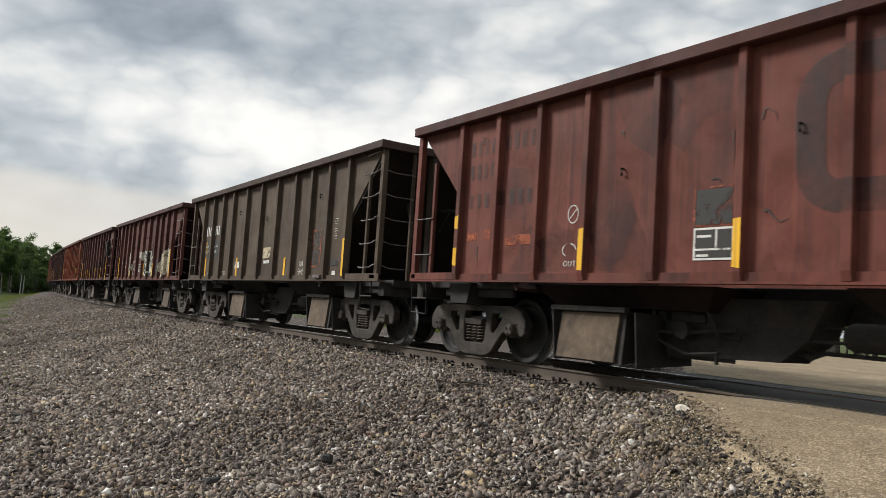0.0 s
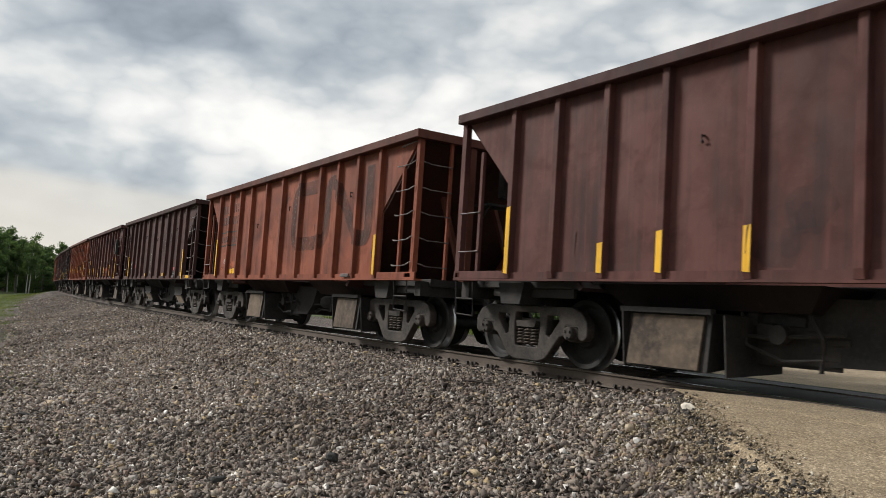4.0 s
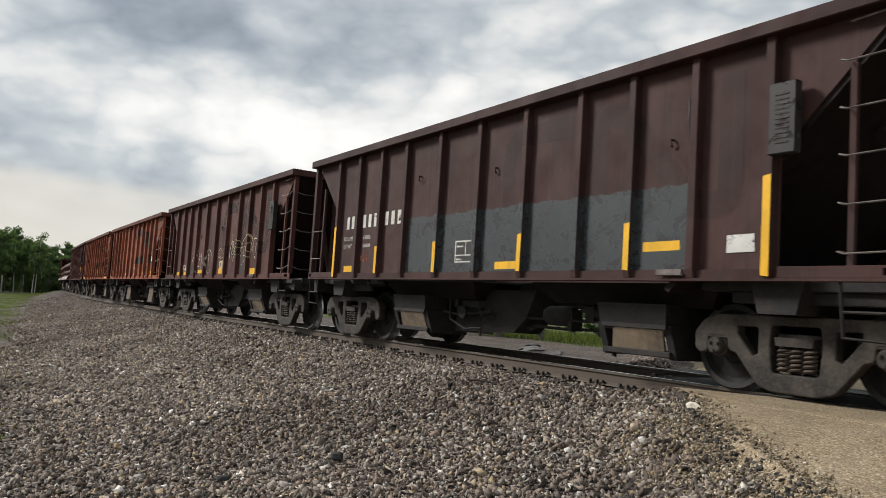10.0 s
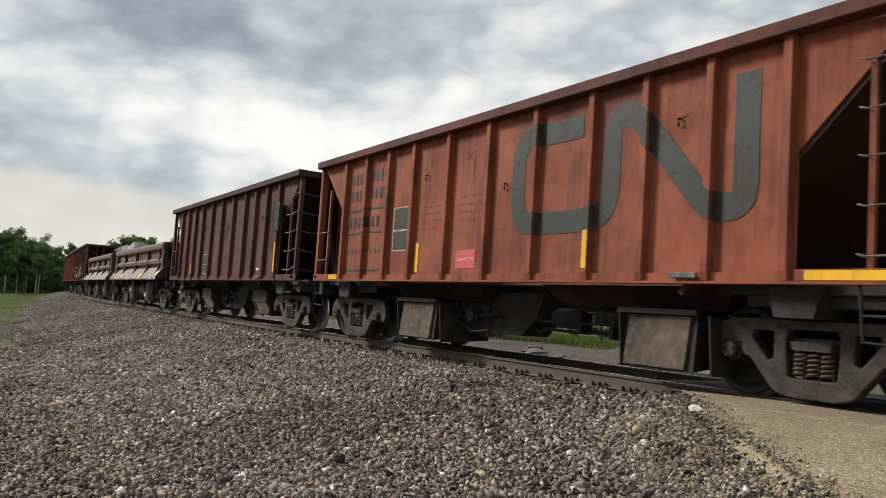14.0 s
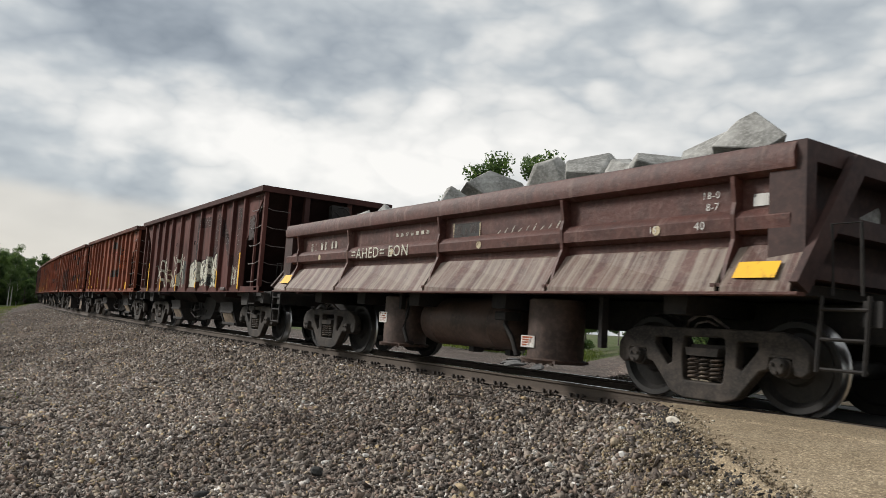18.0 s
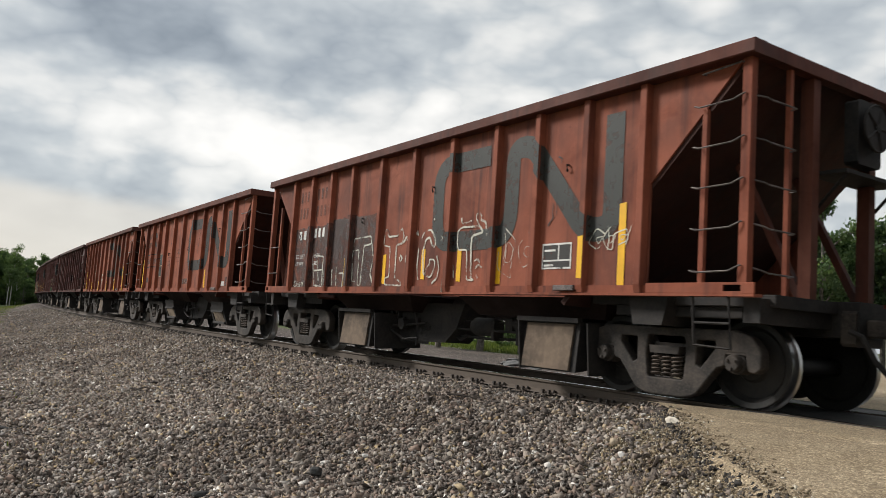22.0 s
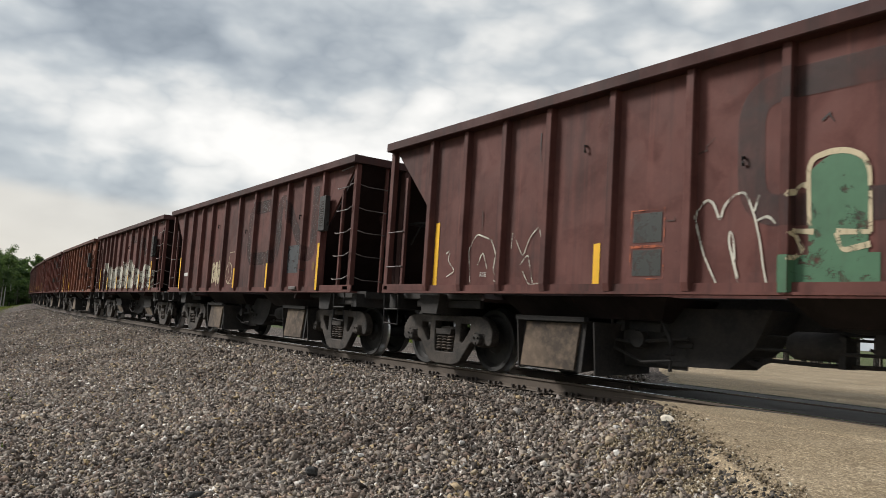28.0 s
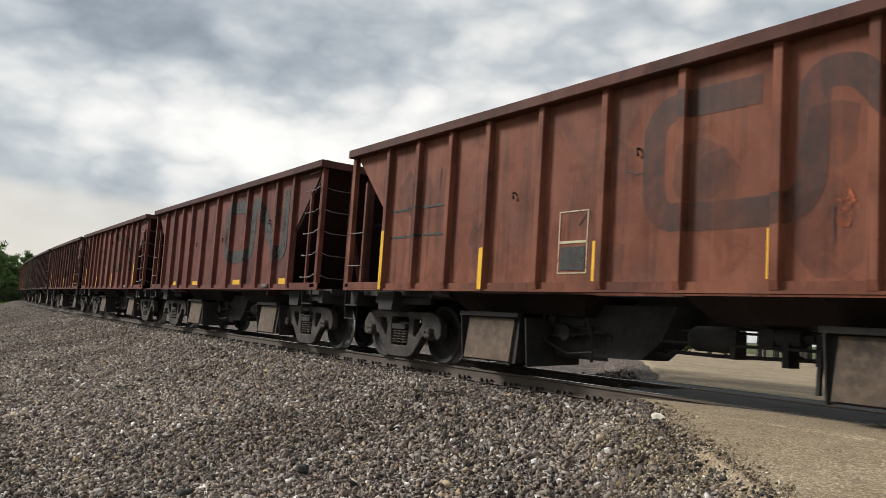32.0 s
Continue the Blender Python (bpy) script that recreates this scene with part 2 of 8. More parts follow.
def mat_ground():
    """Ballast near the track, then trodden soil and grass, told apart by the distance from the track."""
    m, w = material("ballast_and_grass_ground")
    v = w.add("ShaderNodeTexCoord").outputs["Object"]
    sep = w.add("ShaderNodeSeparateXYZ", {0: w.vmath("SUBTRACT", v, (0.0, CENTRE_Y, 0.0))})
    dist = w.math("SQRT", w.math("ADD", w.math("MULTIPLY", sep.outputs[0], sep.outputs[0]), w.math("MULTIPLY", sep.outputs[1], sep.outputs[1])))
    side = w.math("SUBTRACT", dist, RADIUS)
    wob = w.math("MULTIPLY", w.math("SUBTRACT", w.noise(v, 0.22, 5.0, 0.65), 0.5), 5.0)
    cells = w.voronoi(v, 25.0, out="Color")
    cellsep = w.add("ShaderNodeSeparateColor", {0: cells}).outputs[0]
    edge = w.voronoi(v, 25.0, feature="DISTANCE_TO_EDGE")
    st = w.ramp(cellsep, (0.0, (0.06, 0.048, 0.042)), (0.45, (0.14, 0.112, 0.097)), (0.75, (0.20, 0.148, 0.125)), (0.95, (0.36, 0.32, 0.28)))
    st = w.mix(w.ramp(edge, (0.0, 1.0), (0.12, 0.0)), st, (0.04, 0.034, 0.03))
    st = w.mix(1.0, st, w.ramp(w.noise(v, 0.35, 4.0, 0.6), (0.35, 0.72), (0.65, 1.12)), "MULTIPLY")
    gr = w.ramp(w.noise(v, 2.2, 8.0, 0.7), (0.3, (0.042, 0.058, 0.020)), (0.5, (0.075, 0.100, 0.034)), (0.7, (0.135, 0.145, 0.066)))
    gr = w.mix(w.ramp(w.noise(v, 0.5, 5.0, 0.6), (0.5, 0.0), (0.7, 0.7)), gr, (0.16, 0.135, 0.09))
    edge_at = w.math("MAXIMUM", w.math("ADD", 7.8, w.math("MULTIPLY", w.add("ShaderNodeSeparateXYZ", {0: v}).outputs[0], 0.055)), 4.2)
    near = w.ramp(w.math("DIVIDE", w.math("ADD", w.math("SUBTRACT", side, edge_at), w.math("MULTIPLY", wob, 0.5)), 1.2), (0.0, 0.0), (1.0, 1.0))
    far = w.ramp(w.math("DIVIDE", w.math("SUBTRACT", -23.0, w.math("ADD", side, w.math("MULTIPLY", wob, 1.5))), 3.0), (0.0, 0.0), (1.0, 1.0))
    c = w.mix(w.math("MAXIMUM", near, far), st, gr)
    h = w.math("ADD", w.math("MINIMUM", edge, 0.15), w.math("MULTIPLY", cellsep, 0.12))
    finish(w, c, 0.92, w.bump(h, 0.7, 0.12), spec=0.2)
    return m


def mat_road():
    """Tan surface of sand and fine pebbles rolled into old paving."""
    m, w = material("sandy_pebbled_road")
    v = w.add("ShaderNodeTexCoord").outputs["Object"]
    n = w.noise(v, 0.7, 6.0, 0.65)
    cells = w.add("ShaderNodeSeparateColor", {0: w.voronoi(v, 85.0, out="Color")}).outputs[0]
    edge = w.voronoi(v, 85.0, feature="DISTANCE_TO_EDGE")
    c = w.ramp(n, (0.32, (0.265, 0.20, 0.125)), (0.5, (0.36, 0.28, 0.18)), (0.7, (0.45, 0.36, 0.245)))
    c = w.mix(0.8, c, w.ramp(cells, (0.0, (0.35, 0.33, 0.31)), (0.3, (0.85, 0.82, 0.78)), (0.75, (1.1, 1.1, 1.1)), (0.95, (1.8, 1.85, 1.9))), "MULTIPLY")
    c = w.mix(w.ramp(edge, (0.0, 0.7), (0.10, 0.0)), c, (0.07, 0.055, 0.04))
    c = w.mix(w.ramp(w.noise(v, 3.5, 7.0, 0.7), (0.56, 0.0), (0.72, 0.55)), c, (0.15, 0.115, 0.075))
    streak = w.noise(w.vmath("MULTIPLY", v, (0.5, 6.0, 1.0)), 1.0, 5.0, 0.6)
    c = w.mix(w.ramp(streak, (0.55, 0.0), (0.75, 0.4)), c, (0.17, 0.135, 0.09))
    h = w.math("ADD", w.math("MINIMUM", edge, 0.2), w.math("MULTIPLY", w.noise(v, 6.0, 6.0), 0.6))
    finish(w, c, 0.9, w.bump(h, 0.6, 0.02))
    return m


def mat_leaves(name, a, b, c):
    m, w = material(name)
    r = w.add("ShaderNodeNewGeometry").outputs["Random Per Island"]
    o = w.add("ShaderNodeObjectInfo").outputs["Random"]
    col = w.ramp(r, (0.0, a), (0.5, b), (1.0, c))
    col = w.mix(w.math("MULTIPLY", o, 0.5), col, w.mix(1.0, col, (0.62, 0.75, 0.6), "MULTIPLY"))
    d1 = w.add("ShaderNodeBsdfDiffuse", {"Color": col})
    t1 = w.add("ShaderNodeBsdfTranslucent", {"Color": w.mix(1.0, col, (1.3, 1.4, 0.6), "MULTIPLY")})
    mixs = w.add("ShaderNodeMixShader", {0: 0.42, 1: d1.outputs[0], 2: t1.outputs[0]})
    w.add("ShaderNodeOutputMaterial", {"Surface": mixs.outputs[0]})
    return m


def mat_rail(name, col, rough, metal):
    m, w = material(name)
    v = w.add("ShaderNodeTexCoord").outputs["Object"]
    n = w.noise(v, 4.0, 7.0, 0.65)
    c = w.mix(n, col, tuple(x * 0.55 for x in col))
    finish(w, c, rough, w.bump(w.noise(v, 30.0, 5.0), 0.2, 0.004), metal)
    return m


# the track is an arc of a circle; its nearest point to the camera lies on the y axis
TRACK_Y, RADIUS = 8.068, 837.0
CENTRE_Y = TRACK_Y + RADIUS

PAINT = mat_car_paint()
STEEL = mat_grimy("sooty_underframe_steel", (0.011, 0.010, 0.010), (0.028, 0.023, 0.020))
TRUCK = mat_grimy("dusty_cast_truck_steel", (0.017, 0.0145, 0.0125), (0.062, 0.049, 0.040), 4.0)
SPRING = mat_grimy("rusty_spring_steel", (0.030, 0.024, 0.020), (0.11, 0.080, 0.062), 6.0)
WHEEL = mat_grimy("oily_wheel_steel", (0.008, 0.0075, 0.007), (0.022, 0.019, 0.017), 2.5, 0.62)
TREAD = mat_rail("polished_wheel_tread", (0.55, 0.54, 0.53), 0.28, 1.0)
CHUTE = mat_grimy("dust_coated_hopper_door", (0.035, 0.026, 0.020), (0.150, 0.108, 0.075), 0.9, 0.85, lo=0.36, hi=0.66)
SANDY = mat_grimy("sand_coated_open_door", (0.075, 0.055, 0.041), (0.28, 0.215, 0.152), 1.1, 0.9, lo=0.34, hi=0.60)
BAR = mat_grimy("worn_grab_iron_steel", (0.05, 0.04, 0.038), (0.17, 0.14, 0.13), 5.0, 0.5, 0.2)
YELLOW = mat_worn_paint("yellow_reflective_strip", (0.86, 0.46, 0.012), 0.74, 1.0, 0.5)
WHITE = mat_worn_paint("white_stencil_paint", (0.72, 0.70, 0.66), 0.60, 0.95)
SPRAY = mat_worn_paint("white_spray_paint", (0.66, 0.64, 0.53), 0.59, 0.95)
SPRAYFILL = mat_worn_paint("thin_white_spray_fill", (0.64, 0.61, 0.52), 0.545, 0.88, scale=3.4, soft=0.07)
CREAM = mat_worn_paint("cream_spray_paint", (0.60, 0.50, 0.33), 0.57, 0.9)
BLUEGREY = mat_worn_paint("blue_grey_band_paint", (0.050, 0.058, 0.064), 0.68, 0.85, soft=0.16)
GREEN = mat_worn_paint("green_spray_paint", (0.065, 0.155, 0.085), 0.62, 0.95)
TEAL = mat_worn_paint("dark_grey_green_paint", (0.036, 0.040, 0.036), 0.66, 0.9, soft=0.13)
BLACKPAINT = mat_worn_paint("black_emblem_paint", (0.024, 0.022, 0.020), 0.67, 0.94, soft=0.12)
FADED = mat_worn_paint("faded_dark_emblem_paint", (0.034, 0.027, 0.026), 0.58, 0.55, scale=2.2, soft=0.18)
SMUDGE = mat_worn_paint("soot_smudge", (0.026, 0.020, 0.020), 0.50, 0.34, scale=1.4, soft=0.17)
GREYPATCH = mat_worn_paint("grey_brown_patch_paint", (0.070, 0.052, 0.048), 0.58, 0.75, scale=3.5, soft=0.12)
ORANGEMARK = mat_worn_paint("orange_red_stripe_paint", (0.42, 0.095, 0.03), 0.50, 0.85)
PINK = mat_worn_paint("pink_red_tag_paint", (0.62, 0.10, 0.10), 0.7)
REDRUB = mat_worn_paint("rubbed_red_paint", (0.20, 0.035, 0.026), 0.56, 0.8, scale=3.0, soft=0.12)
THINSPRAY = mat_worn_paint("thin_rubbed_spray", (0.36, 0.28, 0.22), 0.5, 0.75, scale=8.0, soft=0.12)
OCHRE = mat_worn_paint("dull_ochre_paint", (0.22, 0.11, 0.03), 0.62, 0.8)
RUST = mat_worn_paint("dark_rust_stain", (0.055, 0.020, 0.013), 0.66, 0.9, scale=9.0)
BOARD = mat_worn_paint("dark_data_panel_paint", (0.030, 0.029, 0.027), 0.62, 0.95)
STONE = mat_stones("crushed_ballast_stone", (0.0, (0.045, 0.037, 0.032)), (0.20, (0.115, 0.092, 0.078)), (0.42, (0.212, 0.180, 0.150)), (0.56, (0.235, 0.165, 0.128)), (0.68, (0.315, 0.275, 0.232)), (0.80, (0.43, 0.385, 0.335)), (0.87, (0.42, 0.31, 0.16)), (0.90, (0.26, 0.23, 0.21)), (0.97, (0.36, 0.33, 0.30)), (0.985, (0.78, 0.75, 0.70)))
FINES = mat_stones("tan_fine_gravel", (0.0, (0.13, 0.10, 0.065)), (0.4, (0.30, 0.235, 0.145)), (0.75, (0.46, 0.38, 0.25)), (0.95, (0.75, 0.70, 0.60)))
BROWNGRIT = mat_stones("brown_road_grit", (0.0, (0.09, 0.068, 0.045)), (0.4, (0.23, 0.175, 0.112)), (0.75, (0.38, 0.30, 0.20)), (0.95, (0.62, 0.54, 0.42)))
CRUMB = mat_stones("black_asphalt_crumbs", (0.0, (0.012, 0.012, 0.012)), (0.6, (0.04, 0.037, 0.034)), (0.95, (0.14, 0.12, 0.10)))
GROUND = mat_ground()
ROAD = mat_road()
ASPHALT = mat_grimy("black_crossing_asphalt", (0.010, 0.010, 0.010), (0.032, 0.029, 0.026), 2.0, 0.72)
RAIL = mat_rail("brown_rusty_rail", (0.115, 0.088, 0.068), 0.75, 0.0)
RAILTOP = mat_rail("polished_rail_head", (0.80, 0.80, 0.81), 0.14, 1.0)
TIE = mat_grimy("creosoted_tie_wood", (0.022, 0.018, 0.015), (0.06, 0.05, 0.04), 3.0, 0.9)
ROCK = mat_grimy("grey_quarry_rock", (0.19, 0.185, 0.17), (0.42, 0.41, 0.385), 1.8, 0.9)
APRON = mat_streaked("limestone_dusted_apron_paint", (0.095, 0.036, 0.026), (0.24, 0.195, 0.155), 0.46)
DUMPRED = mat_streaked("dusty_brown_red_dump_paint", (0.088, 0.029, 0.021), (0.165, 0.097, 0.079), 0.61)
DUMPEND = mat_grimy("dark_red_dump_end_paint", (0.030, 0.014, 0.012), (0.062, 0.030, 0.025), 1.4, 0.7)
PALEBARK = mat_grimy("pale_birch_bark", (0.36, 0.35, 0.32), (0.72, 0.70, 0.66), 5.0, 0.9)
BARK = mat_grimy("grey_bark", (0.06, 0.05, 0.042), (0.20, 0.18, 0.155), 5.0, 0.95)
LEAF = mat_leaves("summer_leaves", (0.042, 0.068, 0.041), (0.084, 0.126, 0.074), (0.145, 0.192, 0.112))
LEAF2 = mat_leaves("pale_summer_leaves", (0.058, 0.092, 0.048), (0.105, 0.150, 0.080), (0.17, 0.220, 0.122))
GRASS = mat_leaves("roadside_grass", (0.06, 0.082, 0.028), (0.12, 0.145, 0.052), (0.22, 0.215, 0.10))
WOOD = mat_grimy("weathered_dark_wood", (0.028, 0.022, 0.018), (0.08, 0.062, 0.05), 6.0, 0.9)

# ---------------------------------------------------------------- building helpers


class Shape:
    """Collects faces, then turns into one mesh."""

    def __init__(self):
        self.v, self.f, self.m = [], [], []

    def face(self, pts, mat=0):
        i = len(self.v)
        self.v += [tuple(p) for p in pts]
        self.f.append(tuple(range(i, i + len(pts))))
        self.m.append(mat)

    def solid(self, loops, mat=0, caps=True):
        """Joins rings of equal count into a closed skin."""
        n, i = len(loops[0]), len(self.v)
        for ring in loops:
            self.v += [tuple(p) for p in ring]
        for a in range(len(loops) - 1):
            for k in range(n):
                p, q = i + a * n + k, i + a * n + (k + 1) % n
                self.f.append((p, q, q + n, p + n))
                self.m.append(mat)
        if caps:
            self.f.append(tuple(range(i + n - 1, i - 1, -1)))
            e = i + (len(loops) - 1) * n
            self.f.append(tuple(range(e, e + n)))
            self.m += [mat, mat]

    def box(self, x0, x1, y0, y1, z0, z1, mat=0, c=0.0):
        """A box; c cuts its long edges along x back by that much."""
        if c:
            ring = [(y0 + c, z0), (y1 - c, z0), (y1, z0 + c), (y1, z1 - c), (y1 - c, z1), (y0 + c, z1), (y0, z1 - c), (y0, z0 + c)]
        else:
            ring = [(y0, z0), (y1, z0), (y1, z1), (y0, z1)]
        self.solid([[(x, y, z) for y, z in ring] for x in (x0, x1)], mat)

    def plate(self, outline, y0, y1, mat=0):
        """An outline in x and z, thick from y0 to y1."""
        self.solid([[(x, y, z) for x, z in outline] for y in (y1, y0)], mat)

    def tube(self, path, r, n=6, mat=0):
        path = [Vector(p) for p in path]
        rings = []
        for i, p in enumerate(path):
            a = (path[min(i + 1, len(path) - 1)] - path[max(i - 1, 0)]).normalized()
            u = a.cross(Vector((0, 0, 1)))
            u = u.normalized() if u.length > 1e-4 else Vector((1, 0, 0))
            w = a.cross(u)
            rings.append([p + r * (math.cos(k * 2 * math.pi / n) * u + math.sin(k * 2 * math.pi / n) * w) for k in range(n)])
        self.solid(rings, mat)

    def lathe(self, prof, n=32, axis="y", at=(0, 0, 0), mats=None):
        """A profile of (place along the axis, radius) turned round it."""
        rings = []
        for a, r in prof:
            ring = []
            for k in range(n):
                c, s = r * math.cos(k * 2 * math.pi / n), r * math.sin(k * 2 * math.pi / n)
                p = {"y": (c, a, -s), "x": (a, c, s), "z": (c, s, a)}[axis]
                ring.append((p[0] + at[0], p[1] + at[1], p[2] + at[2]))
            rings.append(ring)
        i = len(self.m)
        self.solid(rings)
        if mats:
            for a, m in enumerate(mats):
                for k in range(n):
                    self.m[i + a * n + k] = m

    def mesh(self, name, *mats, smooth=False):
        me = bpy.data.meshes.new(name)
        me.from_pydata(self.v, [], self.f)
        for m in mats:
            me.materials.append(m)
        me.polygons.foreach_set("material_index", self.m)
        if smooth:
            me.polygons.foreach_set("use_smooth", [True] * len(self.f))
            me.set_sharp_from_angle(angle=radians(35))
        me.update()
        return me


def part(name, me, parent, label="", at=(0, 0, 0), colour=None):
    ob = new(name, me)
    ob.parent = parent
    ob.location = at
    if colour:
        ob.color = (*colour, 1)
    if label:
        ob["label"] = label
    return ob


def array_mesh(name, verts, quads, mats, mat_index=None):
    """A mesh from numpy arrays of corners and four-cornered faces."""
    me = bpy.data.meshes.new(name)
    me.vertices.add(len(verts))
    me.vertices.foreach_set("co", np.ascontiguousarray(verts, dtype=np.float32).ravel())
    n = quads.shape[1]
    me.loops.add(quads.size)
    me.loops.foreach_set("vertex_index", np.ascontiguousarray(quads, dtype=np.int32).ravel())
    me.polygons.add(len(quads))
    me.polygons.foreach_set("loop_start", np.arange(0, quads.size, n, dtype=np.int32))
    for m in mats:
        me.materials.append(m)
    if mat_index is not None:
        me.polygons.foreach_set("material_index", mat_index.astype(np.int32))
    me.update(calc_edges=True)
    return me


def on_track(s, side=0.0):
    """x, y and heading at s metres along the track; side counts from its middle towards the camera."""
    a = s / RADIUS
    return (RADIUS + side) * math.sin(a), CENTRE_Y - (RADIUS + side) * math.cos(a), a


# ---------------------------------------------------------------- ground, road and track
ROAD_WIDE = 17.0                # along x


def road_edge(y):
    """x of the road's left edge; the road widens towards the track."""
    return np.where(y <= 5.5, -4.36 + (5.5 - y) * 1.47, -4.36 - (y - 5.5) * 0.92)


def road_side(x, y):
    """About how far a point lies inside the road's left edge, square to it."""
    return (x - road_edge(y)) * np.where(y <= 5.5, 0.555, 0.73)


def road_height(w):
    return np.interp(w, [-400, -60, -20, -6, -2.1, 1.9, 2.6, 4.2, 7.0, 12, 60, 400], [-1.0, -0.5, -0.12, -0.03, -0.012, -0.02, -0.06, -0.28, -0.62, -0.95, -1.2, -1.3])


def bank_height(w):
    return np.interp(w, [-700, -60, -14, -5, -2.6, -1.7, 1.75, 2.3, 4.6, 6.4, 9, 14, 60, 4000],
                     [-1.4, -1.2, -0.95, -0.75, -0.35, -0.23, -0.23, -0.33, -0.86, -1.12, -1.22, -1.3, -1.45, -2.0])


def ground_height(x, y):
    w = np.hypot(x, y - CENTRE_Y) - RADIUS
    z = bank_height(w)
    q = road_side(x, y) + 0.10 * np.sin(x * 3.1 + y * 4.3) + 0.06 * np.sin(y * 9.7 - x * 5.1)
    k = np.clip(np.minimum(q + 0.70, ROAD_WIDE * .73 - q) / 0.75, 0, 1)
    k = k * k * (3 - 2 * k)
    return z * (1 - k) + (road_height(w) - 0.05) * k


def build_ground():
    dense = np.concatenate([-np.geomspace(2160, 62, 50), np.arange(-60, -14, 0.4), np.arange(-14, 1, 0.11), np.arange(1.3, 12, 0.4), np.geomspace(12.5, 2160, 60)])
    side = np.concatenate([[-690], -np.geomspace(640, 22, 26), np.arange(-20, 0, 0.35), np.arange(0.1, 8, 0.12), np.arange(8.2, 14, 0.35), np.geomspace(14.4, 3200, 40)])
    s, w = np.meshgrid(dense, side, indexing="ij")
    a = s / RADIUS
    x, y = (RADIUS + w) * np.sin(a), CENTRE_Y - (RADIUS + w) * np.cos(a)
    z = ground_height(x, y)
    rng = np.random.default_rng(3)
    close = (np.abs(w) < 20) & (np.abs(s) < 70)
    z = z + np.where(close & (np.abs(w) > 1.9), rng.normal(0, 0.009, z.shape), 0)
    ns, nw = s.shape
    idx = np.arange(ns * nw).reshape(ns, nw)
    q = np.stack([idx[:-1, :-1], idx[1:, :-1], idx[1:, 1:], idx[:-1, 1:]], -1).reshape(-1, 4)
    me = array_mesh("ground", np.stack([x, y, z], -1).reshape(-1, 3), q[:, ::-1], [GROUND])
    tagged(new("ground", me), "sloping crushed-stone ballast bank running into rough green grass", "ground", kind="structure")


def build_road():
    rng = random.Random(5)
    for w_rows, name in ((np.concatenate([[0.92, 1.2, 1.55, 1.9, 1.96], np.arange(2.2, 9, 0.35), np.arange(9.5, 26, 2)]), "near"), (np.concatenate([-np.geomspace(300, 14, 12), np.arange(-13, -1.7, 0.6), [-1.50]]), "far")):
        sh = Shape()
        grid = []
        for w in w_rows:
            row = []
            y0 = TRACK_Y - w
            for j in range(24):
                f = j / 23
                q = (f * f * ROAD_WIDE - ((0.12 if w < 2.3 else 0.5) if j == 0 else 0.0)) if name == "near" else f * ROAD_WIDE
                x = float(road_edge(np.array(y0))) + q
                rag = (rng.uniform(-0.10, 0.10) if j in (0, 1, 2) else 0.0)
                y = y0 + x * x / (2 * RADIUS)
                z = float(road_height(w)) - (0.20 if j == 0 else 0.0) + rng.uniform(-.005, .005)
                if name == "near" and w < 1.93:
                    # the tan gravel tapers out over the black panels
                    y = TRACK_Y + x * x / (2 * RADIUS) - max(w, min(1.9, 1.40 - (x + 5.45) * 0.5))
                    z = -0.005
                row.append((x + rag, y, z))
            grid.append(row)
        for a in range(len(w_rows) - 1):
            for j in range(23):
                sh.face([grid[a][j], grid[a][j + 1], grid[a + 1][j + 1], grid[a + 1][j]][::1 if name == "far" else -1])
        tagged(new("road", sh.mesh("road", ROAD)), "tan sandy pebbled road leading over the track", "road", kind="structure")
    # dark crossing panels between and beside the rails
    deck = tagged(new("crossing_deck"), "black asphalt crossing panels laid between the rails", "level crossing", kind="structure")
    for w0, w1 in ((0.80, 1.90), (-0.64, 0.64), (-1.43, -0.80)):
        s0 = (-6.35 if w0 > 0.7 else -6.6) + (w1 + w0) / 2 * 0.98
        for i in range(11):
            c = Shape()
            a0, a1 = s0 + i * 0.95, s0 + (i + 1) * 0.95 - 0.012
            loops = []
            for s in (a0, a1):
                ring = []
                for w, z in ((w0, -0.20), (w1, -0.20), (w1, -0.022), (w1 - .02, -0.010), (w0 + .02, -0.010), (w0, -0.022)):
                    x, y, _ = on_track(s, w)
                    ring.append((x, y, z))
                loops.append(ring)
            c.solid(loops)
            part("panel", c.mesh("panel", ASPHALT), deck)
    edge = Shape()
    edge.solid([[(*on_track(a, w)[:2], z) for w, z in ((-1.50, -.12), (-1.436, -.12), (-1.436, -.004), (-1.50, -.004))] for a in np.arange(-7.7, 4.4, 1.0)])
    part("edge_strip", edge.mesh("edge_strip", RAILTOP), deck, "polished steel edge strip")


